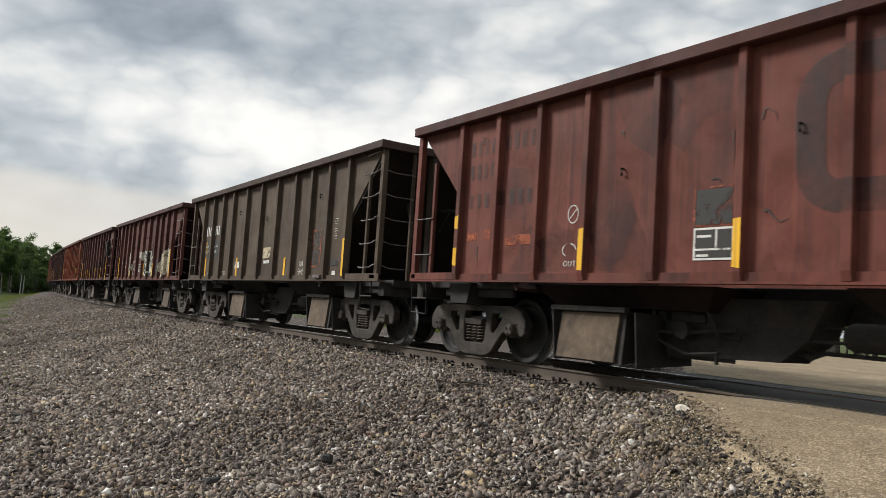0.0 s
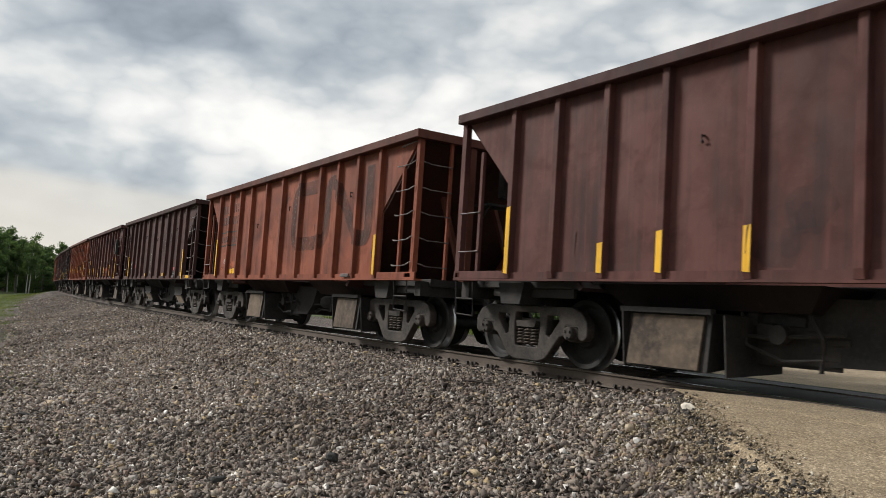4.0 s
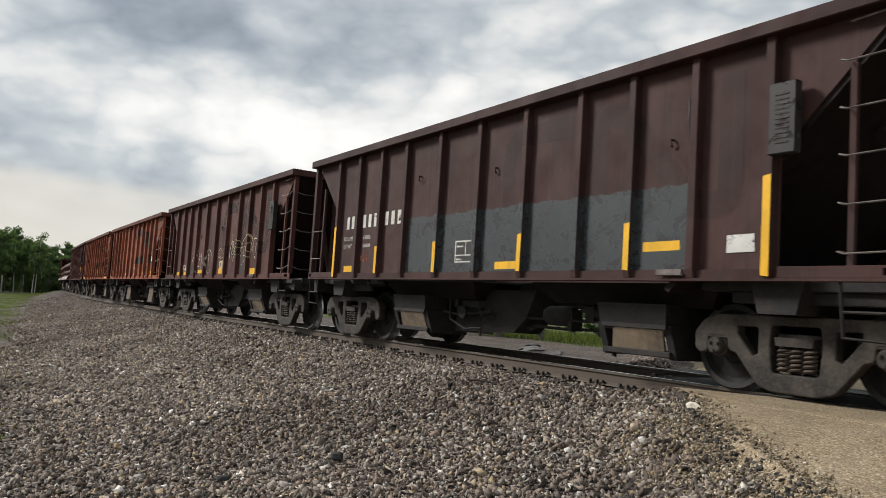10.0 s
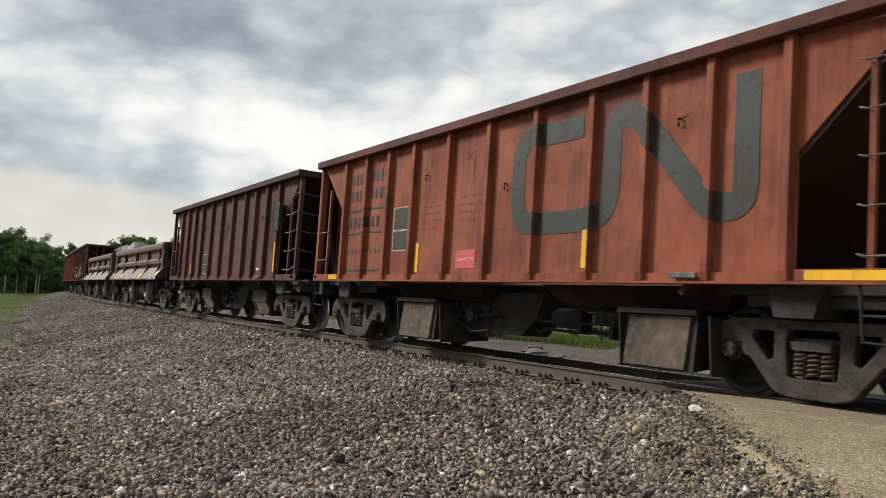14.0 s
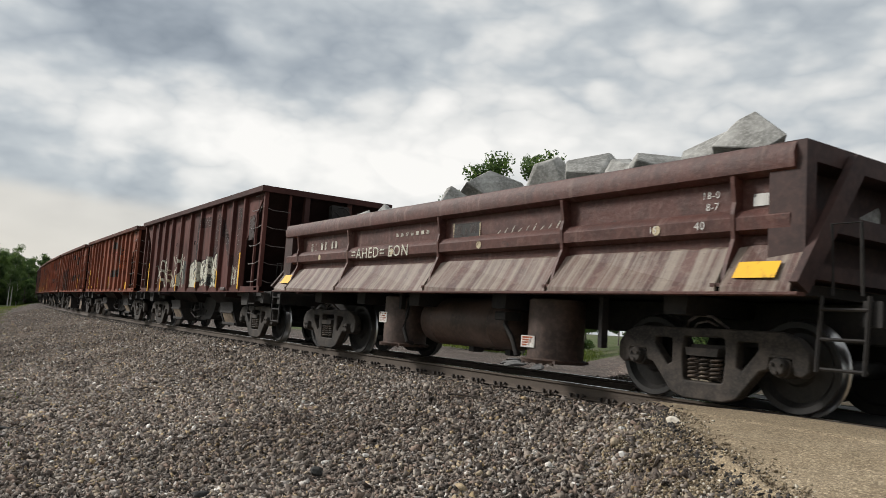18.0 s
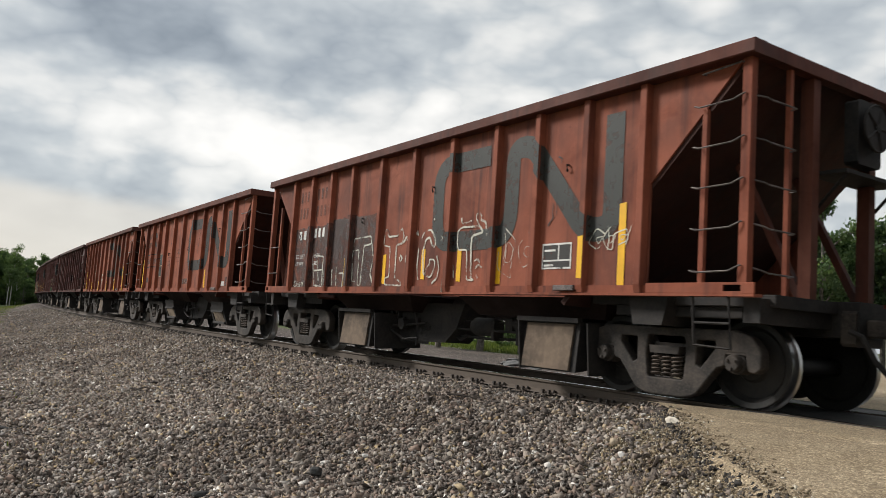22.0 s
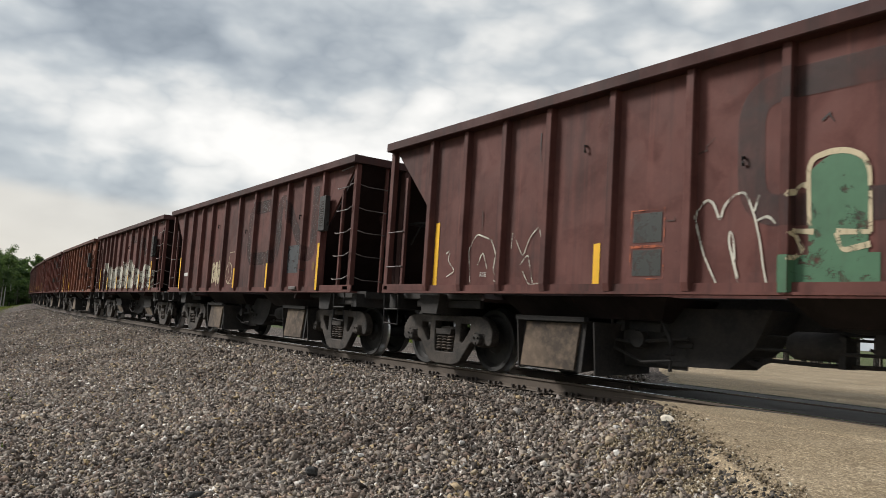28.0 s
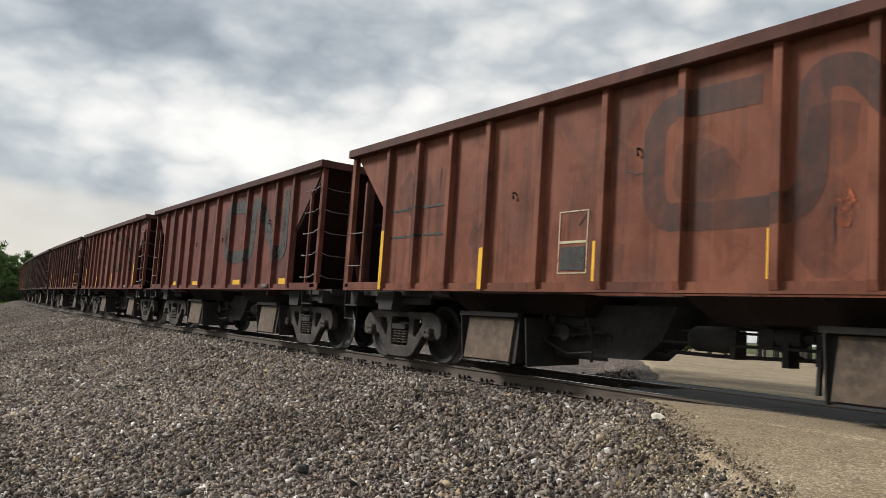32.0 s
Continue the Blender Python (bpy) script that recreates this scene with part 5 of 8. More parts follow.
def dump_meshes():
    k = {}

    def shaped(name, mats, fill, smooth=False):
        sh = Shape()
        fill(sh)
        sh.v = [(x - DHALF, y, z) for x, y, z in sh.v]
        k[name] = sh.mesh(name, *mats, smooth=smooth)

    def along(sh, prof, u0, u1, s, mat=0):
        sh.solid([[(u, s * y, z) for y, z in (prof if s < 0 else prof[::-1])] for u in (u0, u1)], mat)

    rim = [(1.36, 2.25), (1.47, 2.25), (1.53, 2.29), (1.55, 2.42), (1.50, 2.53), (1.42, 2.56), (1.34, 2.54)]
    mid = [(1.34, 1.70), (1.44, 1.70), (1.50, 1.74), (1.51, 1.86), (1.46, 1.93), (1.36, 1.97)]
    wall = [(1.32, 1.50), (1.38, 1.50), (1.40, 2.27), (1.34, 2.27)]
    # the near side is dark brown-red, with rounded rails above and below a plain wall
    for s, nm in ((-1, ""), (1, "_far")):
        shaped("top_rail" + nm, [DUMPRED], lambda sh: along(sh, rim, 0.0, 11.80, s), True)
        shaped("mid_rail" + nm, [DUMPRED], lambda sh: along(sh, mid, 0.05, 11.75, s), True)
        shaped("side_wall" + nm, [DUMPRED], lambda sh: along(sh, wall, 0.07, 11.72, s))

        def rib(sh):
            sh.solid([[(DHALF + a, s * y, z) for y, z in ((1.40, 2.30), (1.545, 2.27), (1.50, 2.02), (1.525, 1.90), (1.50, 1.66), (1.60, 1.42), (1.66, 1.20), (1.50, 1.20), (1.38, 1.55))] for a in (-.022, .022)])
            sh.box(DHALF - .10, DHALF + .14, *sorted((s * 1.64, s * 1.70)), 1.18, 1.215)
        shaped("rib" + nm, [DUMPRED], rib)

        def apron(sh, u0, u1):
            a, b = (u0 + .03, u1 - .03)
            cut = .10
            sh.solid([[(a + cut, s * 1.40, 1.60), (b - cut, s * 1.40, 1.60), (b - .02, s * 1.46, 1.575), (b, s * 1.72, 1.19), (b, s * 1.725, 1.13), (a, s * 1.725, 1.13), (a, s * 1.72, 1.19), (a + .02, s * 1.46, 1.575)][::1],
                      [(a + cut, s * 1.38, 1.58), (b - cut, s * 1.38, 1.58), (b - .02, s * 1.43, 1.555), (b, s * 1.68, 1.18), (b, s * 1.70, 1.13), (a, s * 1.70, 1.13), (a, s * 1.68, 1.18), (a + .02, s * 1.43, 1.555)]])
        stops = (0.0, *DPOSTS, 11.93)
        for i in range(6):
            shaped("apron_%d%s" % (i, nm), [APRON], lambda sh: apron(sh, stops[i], stops[i + 1]))

    shaped("sill_rail", [DUMPRED], lambda sh: sh.box(-.04, 11.97, -1.73, -1.60, 1.10, 1.135, c=.008))
    shaped("body_floor", [STEEL], lambda sh: sh.box(.1, 11.75, -1.55, 1.55, 1.14, 1.24))

    def end_panel(sh, u, s):
        sh.box(*sorted((u - s * .22, u - s * .28)), -1.36, 1.36, 1.30, 2.50)

    def end_brace(sh, u, s, sy):
        sh.solid([[(v, sy * 1.74, 1.22), (v, sy * 1.56, 1.13), (v, sy * .62, 2.38), (v, sy * .80, 2.50)] for v in sorted((u + s * .12, u + s * .20))])
    for nm, u, s in (("front", 11.78, 1), ("rear", .06, -1)):
        shaped("end_gate_" + nm, [DUMPEND], lambda sh: end_panel(sh, u, s))
        for i, (z0, z1) in enumerate(((2.36, 2.55), (1.74, 1.92), (1.28, 1.42))):
            shaped("end_beam_%s_%d" % (nm, i), [DUMPEND], lambda sh: sh.box(*sorted((u - s * .24, u + s * .10)), -1.40, 1.40, z0, z1, c=.02))
        for i, y in enumerate((-1.42, 1.42)):
            shaped("end_post_%s_%d" % (nm, i), [DUMPEND], lambda sh: sh.box(*sorted((u - s * .25, u + s * .12)), y - .08, y + .08, 1.22, 2.54))
            shaped("end_brace_%s_%d" % (nm, i), [DUMPEND], lambda sh: end_brace(sh, u, s, -1 if i == 0 else 1))

    def centre(sh):
        sh.box(-.55, 12.75, -.24, .24, .72, 1.12, c=.01)
    shaped("centre_sill", [STEEL], centre)
    shaped("cross_bearer", [STEEL], lambda sh: sh.solid([[(DHALF + a, y, z) for a, z in ((-.14, .92), (.14, .92), (.16, 1.12), (-.16, 1.12))] for y in (1.4, -1.4)]))
    shaped("end_sill", [STEEL], lambda sh: sh.solid([[(DHALF + a, y, z) for a, z in ((-.08, .86), (.08, .86), (.08, 1.08), (-.08, 1.08))] for y in (1.4, -1.4)]))

    def lift(sh, u, s=-1):
        sh.lathe([(.24, .05), (.24, .40), (.28, .42), (.30, .37), (1.06, .37), (1.10, .30)], 24, "z", (u, s * .98, 0))
        sh.box(u - .34, u + .34, *sorted((s * 1.28, s * .7)), .25, .285)
        for i in range(5):
            sh.box(u - .30 + i * .14, u - .26 + i * .14, *sorted((s * 1.30, s * 1.27)), .22, .25)
    shaped("dump_cylinder", [mat_dump_cyl], lambda sh: lift(sh, DHALF), True)
    shaped("dump_cylinder_far", [mat_dump_cyl], lambda sh: lift(sh, DHALF, 1), True)
    shaped("air_tank", [mat_dump_cyl], lambda sh: sh.lathe([(4.82, .02), (4.84, .24), (4.92, .36), (5.02, .385), (5.25, .385), (5.26, .392), (5.28, .385), (6.75, .385), (6.76, .392), (6.78, .385), (7.05, .385), (7.15, .36), (7.23, .24), (7.25, .02)], 28, "x", (0, -.72, .72)), True)

    def pipes(sh):
        sh.tube([(4.74, -1.2, 1.05), (4.76, -1.25, .75), (4.70, -1.25, .55), (4.78, -1.22, .34), (4.76, -1.1, .30)], .035, 6)
        sh.box(4.60, 4.68, -1.32, -1.24, .86, 1.1)
        sh.tube([(7.35, -1.2, .85), (7.38, -1.25, .7), (7.55, -1.25, .52), (7.66, -1.25, .3)], .035, 6)
        sh.tube([(5.6, -.7, .42), (7.0, -.7, .40), (8.1, -.6, .42)], .02, 5)
        for u in (6.0, 6.9, 7.5):
            sh.box(u - .06, u + .06, -.8, -.6, .26, .45, c=.02)
        sh.box(7.25, 7.48, -1.34, -1.05, .76, .88, c=.02)
        sh.box(9.2, 9.26, -1.3, -1.2, .5, 1.1)
    shaped("air_piping", [STEEL], pipes)

    def steps(sh, u, s):
        for du in (0, .42):
            sh.tube([(u + du, -1.42, 1.12), (u + du - s * .03, -1.44, .45)], .02, 5)
        for z in (.48, .74, 1.0):
            sh.tube([(u, -1.43, z), (u + .42, -1.43, z)], .016, 5)
        sh.tube([(u + .1, -1.42, 1.12), (u + .08, -1.42, 1.75), (u + .34, -1.42, 1.75), (u + .36, -1.42, 1.12)], .016, 5)
    shaped("boarding_ladder_front", [STEEL], lambda sh: steps(sh, 12.02, 1))
    shaped("boarding_ladder_rear", [STEEL], lambda sh: steps(sh, -.72, -1))

    def coupler(sh, u, s):
        sh.box(*sorted((u, u + s * .34)), -.09, .09, .80, .98, c=.02)
        sh.box(*sorted((u + s * .26, u + s * .44)), -.17, .15, .74, 1.02, c=.03)
    shaped("coupler_front", [TRUCK], lambda sh: coupler(sh, 12.70, 1))
    shaped("coupler_rear", [TRUCK], lambda sh: coupler(sh, -.50, -1))
    shaped("air_hose", [STEEL], lambda sh: sh.tube([(12.66, -.6, .95), (12.85, -.62, .92), (12.95, -.6, .62), (12.88, -.55, .45), (12.78, -.5, .48)], .028, 6))
    return k


mat_dump_cyl = mat_grimy("grey_brown_tank_paint", (0.045, 0.028, 0.022), (0.10, 0.062, 0.048), 1.6, 0.55)
DM = dump_meshes()


def rock_mesh(seed, r):
    rng = random.Random(seed)
    bm = bmesh.new()
    for _ in range(15):
        v = Vector([rng.gauss(0, 1) for _ in range(3)]).normalized()
        bm.verts.new((v.x * r * rng.uniform(.75, 1.15), v.y * r * rng.uniform(.7, 1.0), v.z * r * rng.uniform(.55, .8)))
    res = bmesh.ops.convex_hull(bm, input=bm.verts[:])
    bmesh.ops.delete(bm, geom=[g for g in res["geom_interior"] if isinstance(g, bmesh.types.BMVert)], context="VERTS")
    bmesh.ops.bevel(bm, geom=bm.edges[:], offset=r * .018, segments=1, affect="EDGES")
    me = bpy.data.meshes.new("boulder")
    bm.to_mesh(me)
    bm.free()
    me.materials.append(ROCK)
    return me


ROCKS = [rock_mesh(i, 1.0) for i in range(7)]


def build_dump_car(s_rear, label, seed, load, marks):
    car = tagged(new("side_dump_car"), label, "dump car", "cars of the train")
    for nm in ("top_rail", "mid_rail", "side_wall", "top_rail_far", "mid_rail_far", "side_wall_far", "sill_rail", "body_floor", "end_gate_front", "end_gate_rear",
               "centre_sill", "air_tank", "air_piping", "boarding_ladder_front", "boarding_ladder_rear", "coupler_front", "coupler_rear", "air_hose"):
        part(nm.replace("_far", "").replace("_front", "").replace("_rear", ""), DM[nm], car)
    for nm in ("front", "rear"):
        for i in range(3):
            part("end_beam", DM["end_beam_%s_%d" % (nm, i)], car)
        for i in range(2):
            part("end_post", DM["end_post_%s_%d" % (nm, i)], car)
            part("end_brace", DM["end_brace_%s_%d" % (nm, i)], car)
    for i in range(6):
        part("apron", DM["apron_%d" % i], car, "dust-whitened sloping apron")
        part("apron", DM["apron_%d_far" % i], car)
    for u in DPOSTS:
        part("rib", DM["rib"], car, at=(u - DHALF, 0, 0))
        part("rib", DM["rib_far"], car, at=(u - DHALF, 0, 0))
    for u in (1.6, 3.4, 5.2, 7.4, 10.4):
        part("cross_bearer", DM["cross_bearer"], car, at=(u - DHALF, 0, 0))
    for u in (-.45, 12.45):
        part("end_sill", DM["end_sill"], car, at=(u - DHALF, 0, 0))
    for u in (4.30, 8.12):
        part("dump_cylinder", DM["dump_cylinder"], car, "grey-brown upright air cylinder", (u - DHALF, 0, 0))
        part("dump_cylinder", DM["dump_cylinder_far"], car, at=(u - DHALF, 0, 0))
    for u in (1.48, 10.54):
        add_truck(car, u - DHALF, s_rear, u)
    rng = random.Random(seed)
    for u, y, z, r in load:
        ob = part("boulder", rng.choice(ROCKS), car, "pale grey quarry boulder", (u - DHALF, y, z))
        ob.scale = (r * rng.uniform(.9, 1.2), r, r * rng.uniform(.85, 1.1))
        ob.rotation_euler = (rng.uniform(-.3, .3), rng.uniform(-.3, .3), rng.uniform(0, 6.28))
    marks(car)
    CARS.append((car, s_rear + DHALF))


def side_sign(car, u, z0, z1, wide):
    """A white enamel notice with red print on an upright cylinder."""
    y = -1.355
    sh = Shape()
    sh.box(u - wide / 2 - DHALF, u + wide / 2 - DHALF, y - .004, y, z0, z1)
    sign = part("sign", sh.mesh("sign", WHITE), car, "worn white notice with red print")
    bar = Shape()
    for i in range(4):
        z = z1 - (i + .7) * (z1 - z0) / 4.6
        bar.face([(u - wide * .40 - DHALF, y - .007, z - .012), (u + wide * (.40 - .12 * (i % 2)) - DHALF, y - .007, z - .012), (u + wide * (.40 - .12 * (i % 2)) - DHALF, y - .007, z + .012), (u - wide * .40 - DHALF, y - .007, z + .012)])
    part("print", bar.mesh("print", ORANGEMARK), sign)


def dump_mark(car, name, pts, mat, label=""):
    """A flat mark given by its corners on the dump body."""
    sh = Shape()
    sh.face([(u - DHALF, y, z) for u, y, z in pts])
    part(name, sh.mesh(name, mat), car, label)


def on_apron(u0, u1, f0, f1):
    """Corners of a strip on the sloping apron between two shares of its height."""
    def at(u, f):
        return (u, -(1.72 - (1.72 - 1.46) * f) - .006, 1.19 + (1.575 - 1.19) * f + .004)
    return [at(u0, f0), at(u1, f0), at(u1, f1), at(u0, f1)]


# ---------------------------------------------------------------- the consist
ORANGE, DORANGE, RED, MAROON, BROWN, DARK, OLIVE = (.30, .088, .046), (.265, .080, .044), (.165, .054, .040), (.118, .044, .036), (.112, .046, .039), (.080, .037, .032), (.100, .074, .052)
PLUM, WINE = (.068, .034, .031), (.125, .050, .042)
P1, P2, P3, P4, P5, P6, P7, P8, P9, P10, P11 = POSTS


def strips(car, *items):
    """Upright yellow strips: u, z0, z1."""
    for u, z0, z1 in items:
        on_post = min(abs(u - p) for p in POSTS) < .03
        w = .042 if on_post else .052
        y = -(POST_OUT if on_post else SHEET) - .004
        mark("reflective_strip", car, [[(u - w, y, z0), (u + w, y, z0 - .01), (u + w, y, z1), (u - w, y, z1 - .012)]], YELLOW, "yellow reflective strip", flat=True)


def bars(car, *items, mat=None, name="reflective_strip", label="yellow reflective strip", depth=.001):
    """Level strips: u0, u1, z0, z1."""
    for u0, u1, z0, z1 in items:
        mark(name, car, [[(u0, z0), (u1, z0 + .006), (u1 - .01, z1), (u0, z1 - .004)]], mat or YELLOW, label, depth)


def sill_bar(car, u0, u1, mat=None):
    mark("reflective_strip", car, [[(u0, -1.606, 1.135), (u1, -1.606, 1.135), (u1 - .03, -1.606, 1.222), (u0, -1.606, 1.222)]], mat or YELLOW, "yellow reflective strip", flat=True)


def blocks(car, u0, u1, z0, z1, n, mat, name="faded_lettering"):
    """A row of plain bars where words stand."""
    step = (u1 - u0) / n
    for i in range(n):
        mark(name, car, [rect(u0 + i * step, u0 + (i + .52) * step, z0, z1)], mat, "faded painted character", .0015)


def outline(u0, u1, z0, z1, w):
    return [rect(u0, u1, z0, z0 + w), rect(u0, u1, z1 - w, z1), rect(u0, u0 + w, z0 + w, z1 - w), rect(u1 - w, u1, z0 + w, z1 - w)]


def data_box(car, u0, u1, z0, z1):
    mark("data_panel", car, [rect(u0, u1, z0, z1)], BOARD, "dark data panel with white ruling", .001)
    zl = z0 + (z1 - z0) * .3
    um = u0 + (u1 - u0) * .55
    mark("ruling", car, outline(u0, u1, z0, z1, .022) + [rect(u0 + .022, u1 - .022, zl, zl + .02), rect(um, um + .02, zl + .02, z1 - .022), rect(u0 + .04, um - .05, z1 - .10, z1 - .075), rect(u0 + .04, um - .08, z0 + .035, z0 + .06)], WHITE, "white ruled lines", .003)


def old_panel(car, u0=3.16, u1=3.68, z0=1.63, z1=2.38):
    mark("data_panel", car, [rect(u0 + .02, u1 - .02, z0 + (z1 - z0) * .50, z1 - .03), rect(u0 + .02, u1 - .02, z0 + .03, z0 + (z1 - z0) * .44)], TEAL, "faded dark two-part data panel", .001)
    mark("ruling", car, outline(u0, u1, z0, z1, .016) + [rect(u0 + .016, u1 - .016, z0 + (z1 - z0) * .455, z0 + (z1 - z0) * .485)], CREAM, "thin pale frame", .003)


def emblem(car, mat=None, path=None, wide=.29):
    mark("painted_emblem", car, band(path or EMBLEM, wide), mat or BLACKPAINT, "large dark looping painted band", .0005)


def patches(car, seed, n, mat, u0=1.4, u1=10.6, z0=1.2, z1=3.3, size=.6, name="paint_patch", label="darker weathered paint patch"):
    """Uneven patches of other paint."""
    rng = random.Random(seed)
    mat = SMUDGE if mat in (FADED, TEAL) else mat
    for i in range(n):
        cu, cz, r = rng.uniform(u0, u1), rng.uniform(z0, z1), size * rng.uniform(.5, 1.2)
        k = 11
        poly = []
        for j in range(k):
            a = j * 2 * math.pi / k
            q = r * rng.uniform(.65, 1.1)
            poly.append((cu + q * .8 * math.cos(a), min(3.38, max(1.24, cz + q * math.sin(a)))))
        tri = [[(cu, min(3.36, max(1.26, cz))), poly[j], poly[(j + 1) % k]] for j in range(k)]
        mark(name, car, tri, mat, label, .0003 + i * .0002)


def scribble(car, seed, u0, u1, z0, z1, mat, wide=.03, letters=6, fill=None, label="loose spray-painted scrawl", spiky=False):
    """Spray-can scrawl without meaning: tangled loops, hooks and long strokes."""
    rng = random.Random(seed)
    step, h = (u1 - u0) / letters, z1 - z0
    fill = SPRAYFILL if fill is SPRAY else fill

    def stroke(key, w, depth, paint):
        path = rounded(key, .3 * step, 5)
        mark("graffiti", car, band(path, lambda t: w * (.55 + .6 * math.sin(1 + t * 5 + seed) ** 2)), paint, label, depth)
    for i in range(letters):
        a = u0 + (i + .5) * step
        n = rng.randint(9, 12) if fill else rng.randint(6, 8)
        ring = []
        for j in range(n):
            ang = (j + rng.uniform(-.3, .3)) * 2 * math.pi / n + .4
            ring.append((a + step * rng.uniform(.28, .85) * math.cos(ang), z0 + h * (.5 + rng.uniform(.24, .54) * math.sin(ang))))
        if fill:
            path = rounded(ring + [ring[0]], .08 * step, 3)
            cu, cz = sum(p[0] for p in path) / len(path), sum(p[1] for p in path) / len(path)
            mark("graffiti", car, [[(cu, cz), path[j], path[j + 1]] for j in range(len(path) - 1)], fill, label, .0014 + i * .0002)
        if spiky:
            for j in range(3):
                b = a + step * rng.uniform(-.45, .45)
                lean = step * rng.uniform(-.35, .35)
                stroke([(b, z0 + h * rng.uniform(0, .15)), (b + lean * .3, z0 + h * rng.uniform(.35, .55)), (b + lean, z0 + h * rng.uniform(.8, 1.05))], wide * rng.uniform(.6, 1.0), .0042 + (i * 3 + j) * .0002, mat)
            b = a + step * rng.uniform(-.2, .2)
            stroke([(b - step * .4, z0 + h * rng.uniform(.3, .6)), (b, z0 + h * rng.uniform(.2, .4)), (b + step * .45, z0 + h * rng.uniform(.4, .75))], wide * .6, .0048 + i * .0002, mat)
        else:
            cut = rng.randint(0, n - 1)
            path = ring[cut:] + ring[:cut]
            stroke(path, wide * rng.uniform(.6, 1.0), .0042 + i * .0003, mat)
            b = [(p[0] * .55 + a * .45 + step * .1, p[1] * .55 + (z0 + h * .5) * .45) for p in ring[::2]]
            stroke(b + [b[0]], wide * .55, .0046 + i * .0003, mat)
            for j in range(3 if fill else 0):
                e, f = a + step * rng.uniform(-.5, .5), z0 + h * rng.uniform(.1, .7)
                stroke([(e, f), (e + step * rng.uniform(-.3, .3), f + h * .15), (e + step * rng.uniform(-.4, .4), f + h * rng.uniform(.2, .35))], wide * .6, .0056 + j * .0002, (GREYPATCH, BLACKPAINT, CREAM)[j])
            if rng.random() < .6:
                e = a + step * rng.uniform(-.3, .5)
                stroke([(e, z0 + h * rng.uniform(-.02, .3)), (e + step * .12, z0 + h * .5), (e + step * rng.uniform(-.2, .4), z0 + h * rng.uniform(.75, 1.08))], wide * .6, .005 + i * .0002, BLACKPAINT if fill else mat)


def strokes(car, mat, wide, paths, depth=.0045, soft=.07, label="sprayed letter stroke"):
    """Single spray-can strokes along given ways."""
    for i, p in enumerate(paths):
        mark("graffiti", car, band(rounded(p, soft, 4), lambda t: wide * (.72 + .5 * math.sin(.6 + 2.3 * t + i) ** 2)), mat, label, depth + i * .0002)


def splash(car, seed, u0, u1, z0, z1, mat, ragged=.18, label="broad ragged sheet of spray paint", name="graffiti"):
    """A painted sheet with a ragged upper edge."""
    rng = random.Random(seed)
    n = int((u1 - u0) / .09)
    top = [z1]
    for i in range(n):
        top.append(min(z1 + ragged, max(z1 - ragged, top[-1] + rng.uniform(-.085, .085))))
    quads = []
    for i in range(n):
        a, b = u0 + (u1 - u0) * i / n, u0 + (u1 - u0) * (i + 1) / n
        quads.append([(a, z0), (b, z0), (b, top[i + 1]), (a, top[i])])
    mark(name, car, quads, mat, label, .0008)


def tooth(car, u0, u1, z0, z1):
    """A white sprayed shape with two long roots."""
    w, h = u1 - u0, z1 - z0
    left = [(.0, .78), (.06, .93), (.28, 1.0), (.5, .93), (.5, .55), (.40, .40), (.26, .18), (.20, .0), (.10, .03), (.08, .25), (.12, .45), (.02, .6)]
    polys = []
    for side in (0, 1):
        pts = [(u0 + w * (x if side == 0 else 1 - x), z0 + h * y) for x, y in left]
        c = (u0 + w * (.24 if side == 0 else .76), z0 + h * .62)
        c2 = (u0 + w * (.17 if side == 0 else .83), z0 + h * .25)
        polys += [[c, pts[i], pts[i + 1]] for i in range(4)] + [[c, pts[4], pts[5]], [c, pts[10], pts[11]], [c, pts[11], pts[0]], [c, pts[5], pts[10]],
                                                                [pts[5], pts[6], c2], [pts[6], pts[7], c2], [pts[7], pts[8], c2], [pts[8], pts[9], c2], [pts[9], pts[10], c2], [pts[10], pts[5], c2]]
    mark("graffiti", car, polys, SPRAY, "white sprayed tooth-like shape", .002)
    lines = []
    for side in (0, 1):
        pts = [(u0 + w * (x if side == 0 else 1 - x), z0 + h * y) for x, y in left]
        lines += band(rounded(pts[:3] + pts[3:5], .05, 2), .016)
        lines += band(pts[5:8], .014)
    mark("graffiti", car, lines, BLACKPAINT, "thin dark spray outline", .005)


def scars(car, seed, n=9):
    """Dark scratches and rust drips worn into the side sheets."""
    rng = random.Random(seed)
    for i in range(n):
        u, z = rng.uniform(1.5, 10.6), rng.uniform(1.5, 3.2)
        path = [(u, z)]
        if i % 3 == 0:
            for j in range(3):
                path.append((path[-1][0] + rng.uniform(-.015, .015), path[-1][1] - rng.uniform(.06, .16)))
        else:
            for j in range(rng.randint(2, 4)):
                path.append((path[-1][0] + rng.uniform(-.02, .12), path[-1][1] + rng.uniform(-.10, .12)))
        path = [(a, min(3.38, max(1.25, b))) for a, b in path]
        mark("scratch", car, band(path, lambda t: .006 + .016 * (1 - t)), BLACKPAINT if i % 2 else RUST, "dark scratch in the paint", .0022)
    for i in range(3):
        p = (P4, P6, P9)[i] + rng.uniform(.35, .6)
        z = rng.uniform(2.3, 2.9)
        sh = Shape()
        sh.tube([(p - HALF, -SHEET, z + .03), (p - HALF, -SHEET - .035, z + .03), (p - HALF + .01, -SHEET - .04, z - .03), (p - HALF, -SHEET - .02, z - .05)], .014, 5)
        part("hook", sh.mesh("hook", STEEL), car, "small dark steel hook")


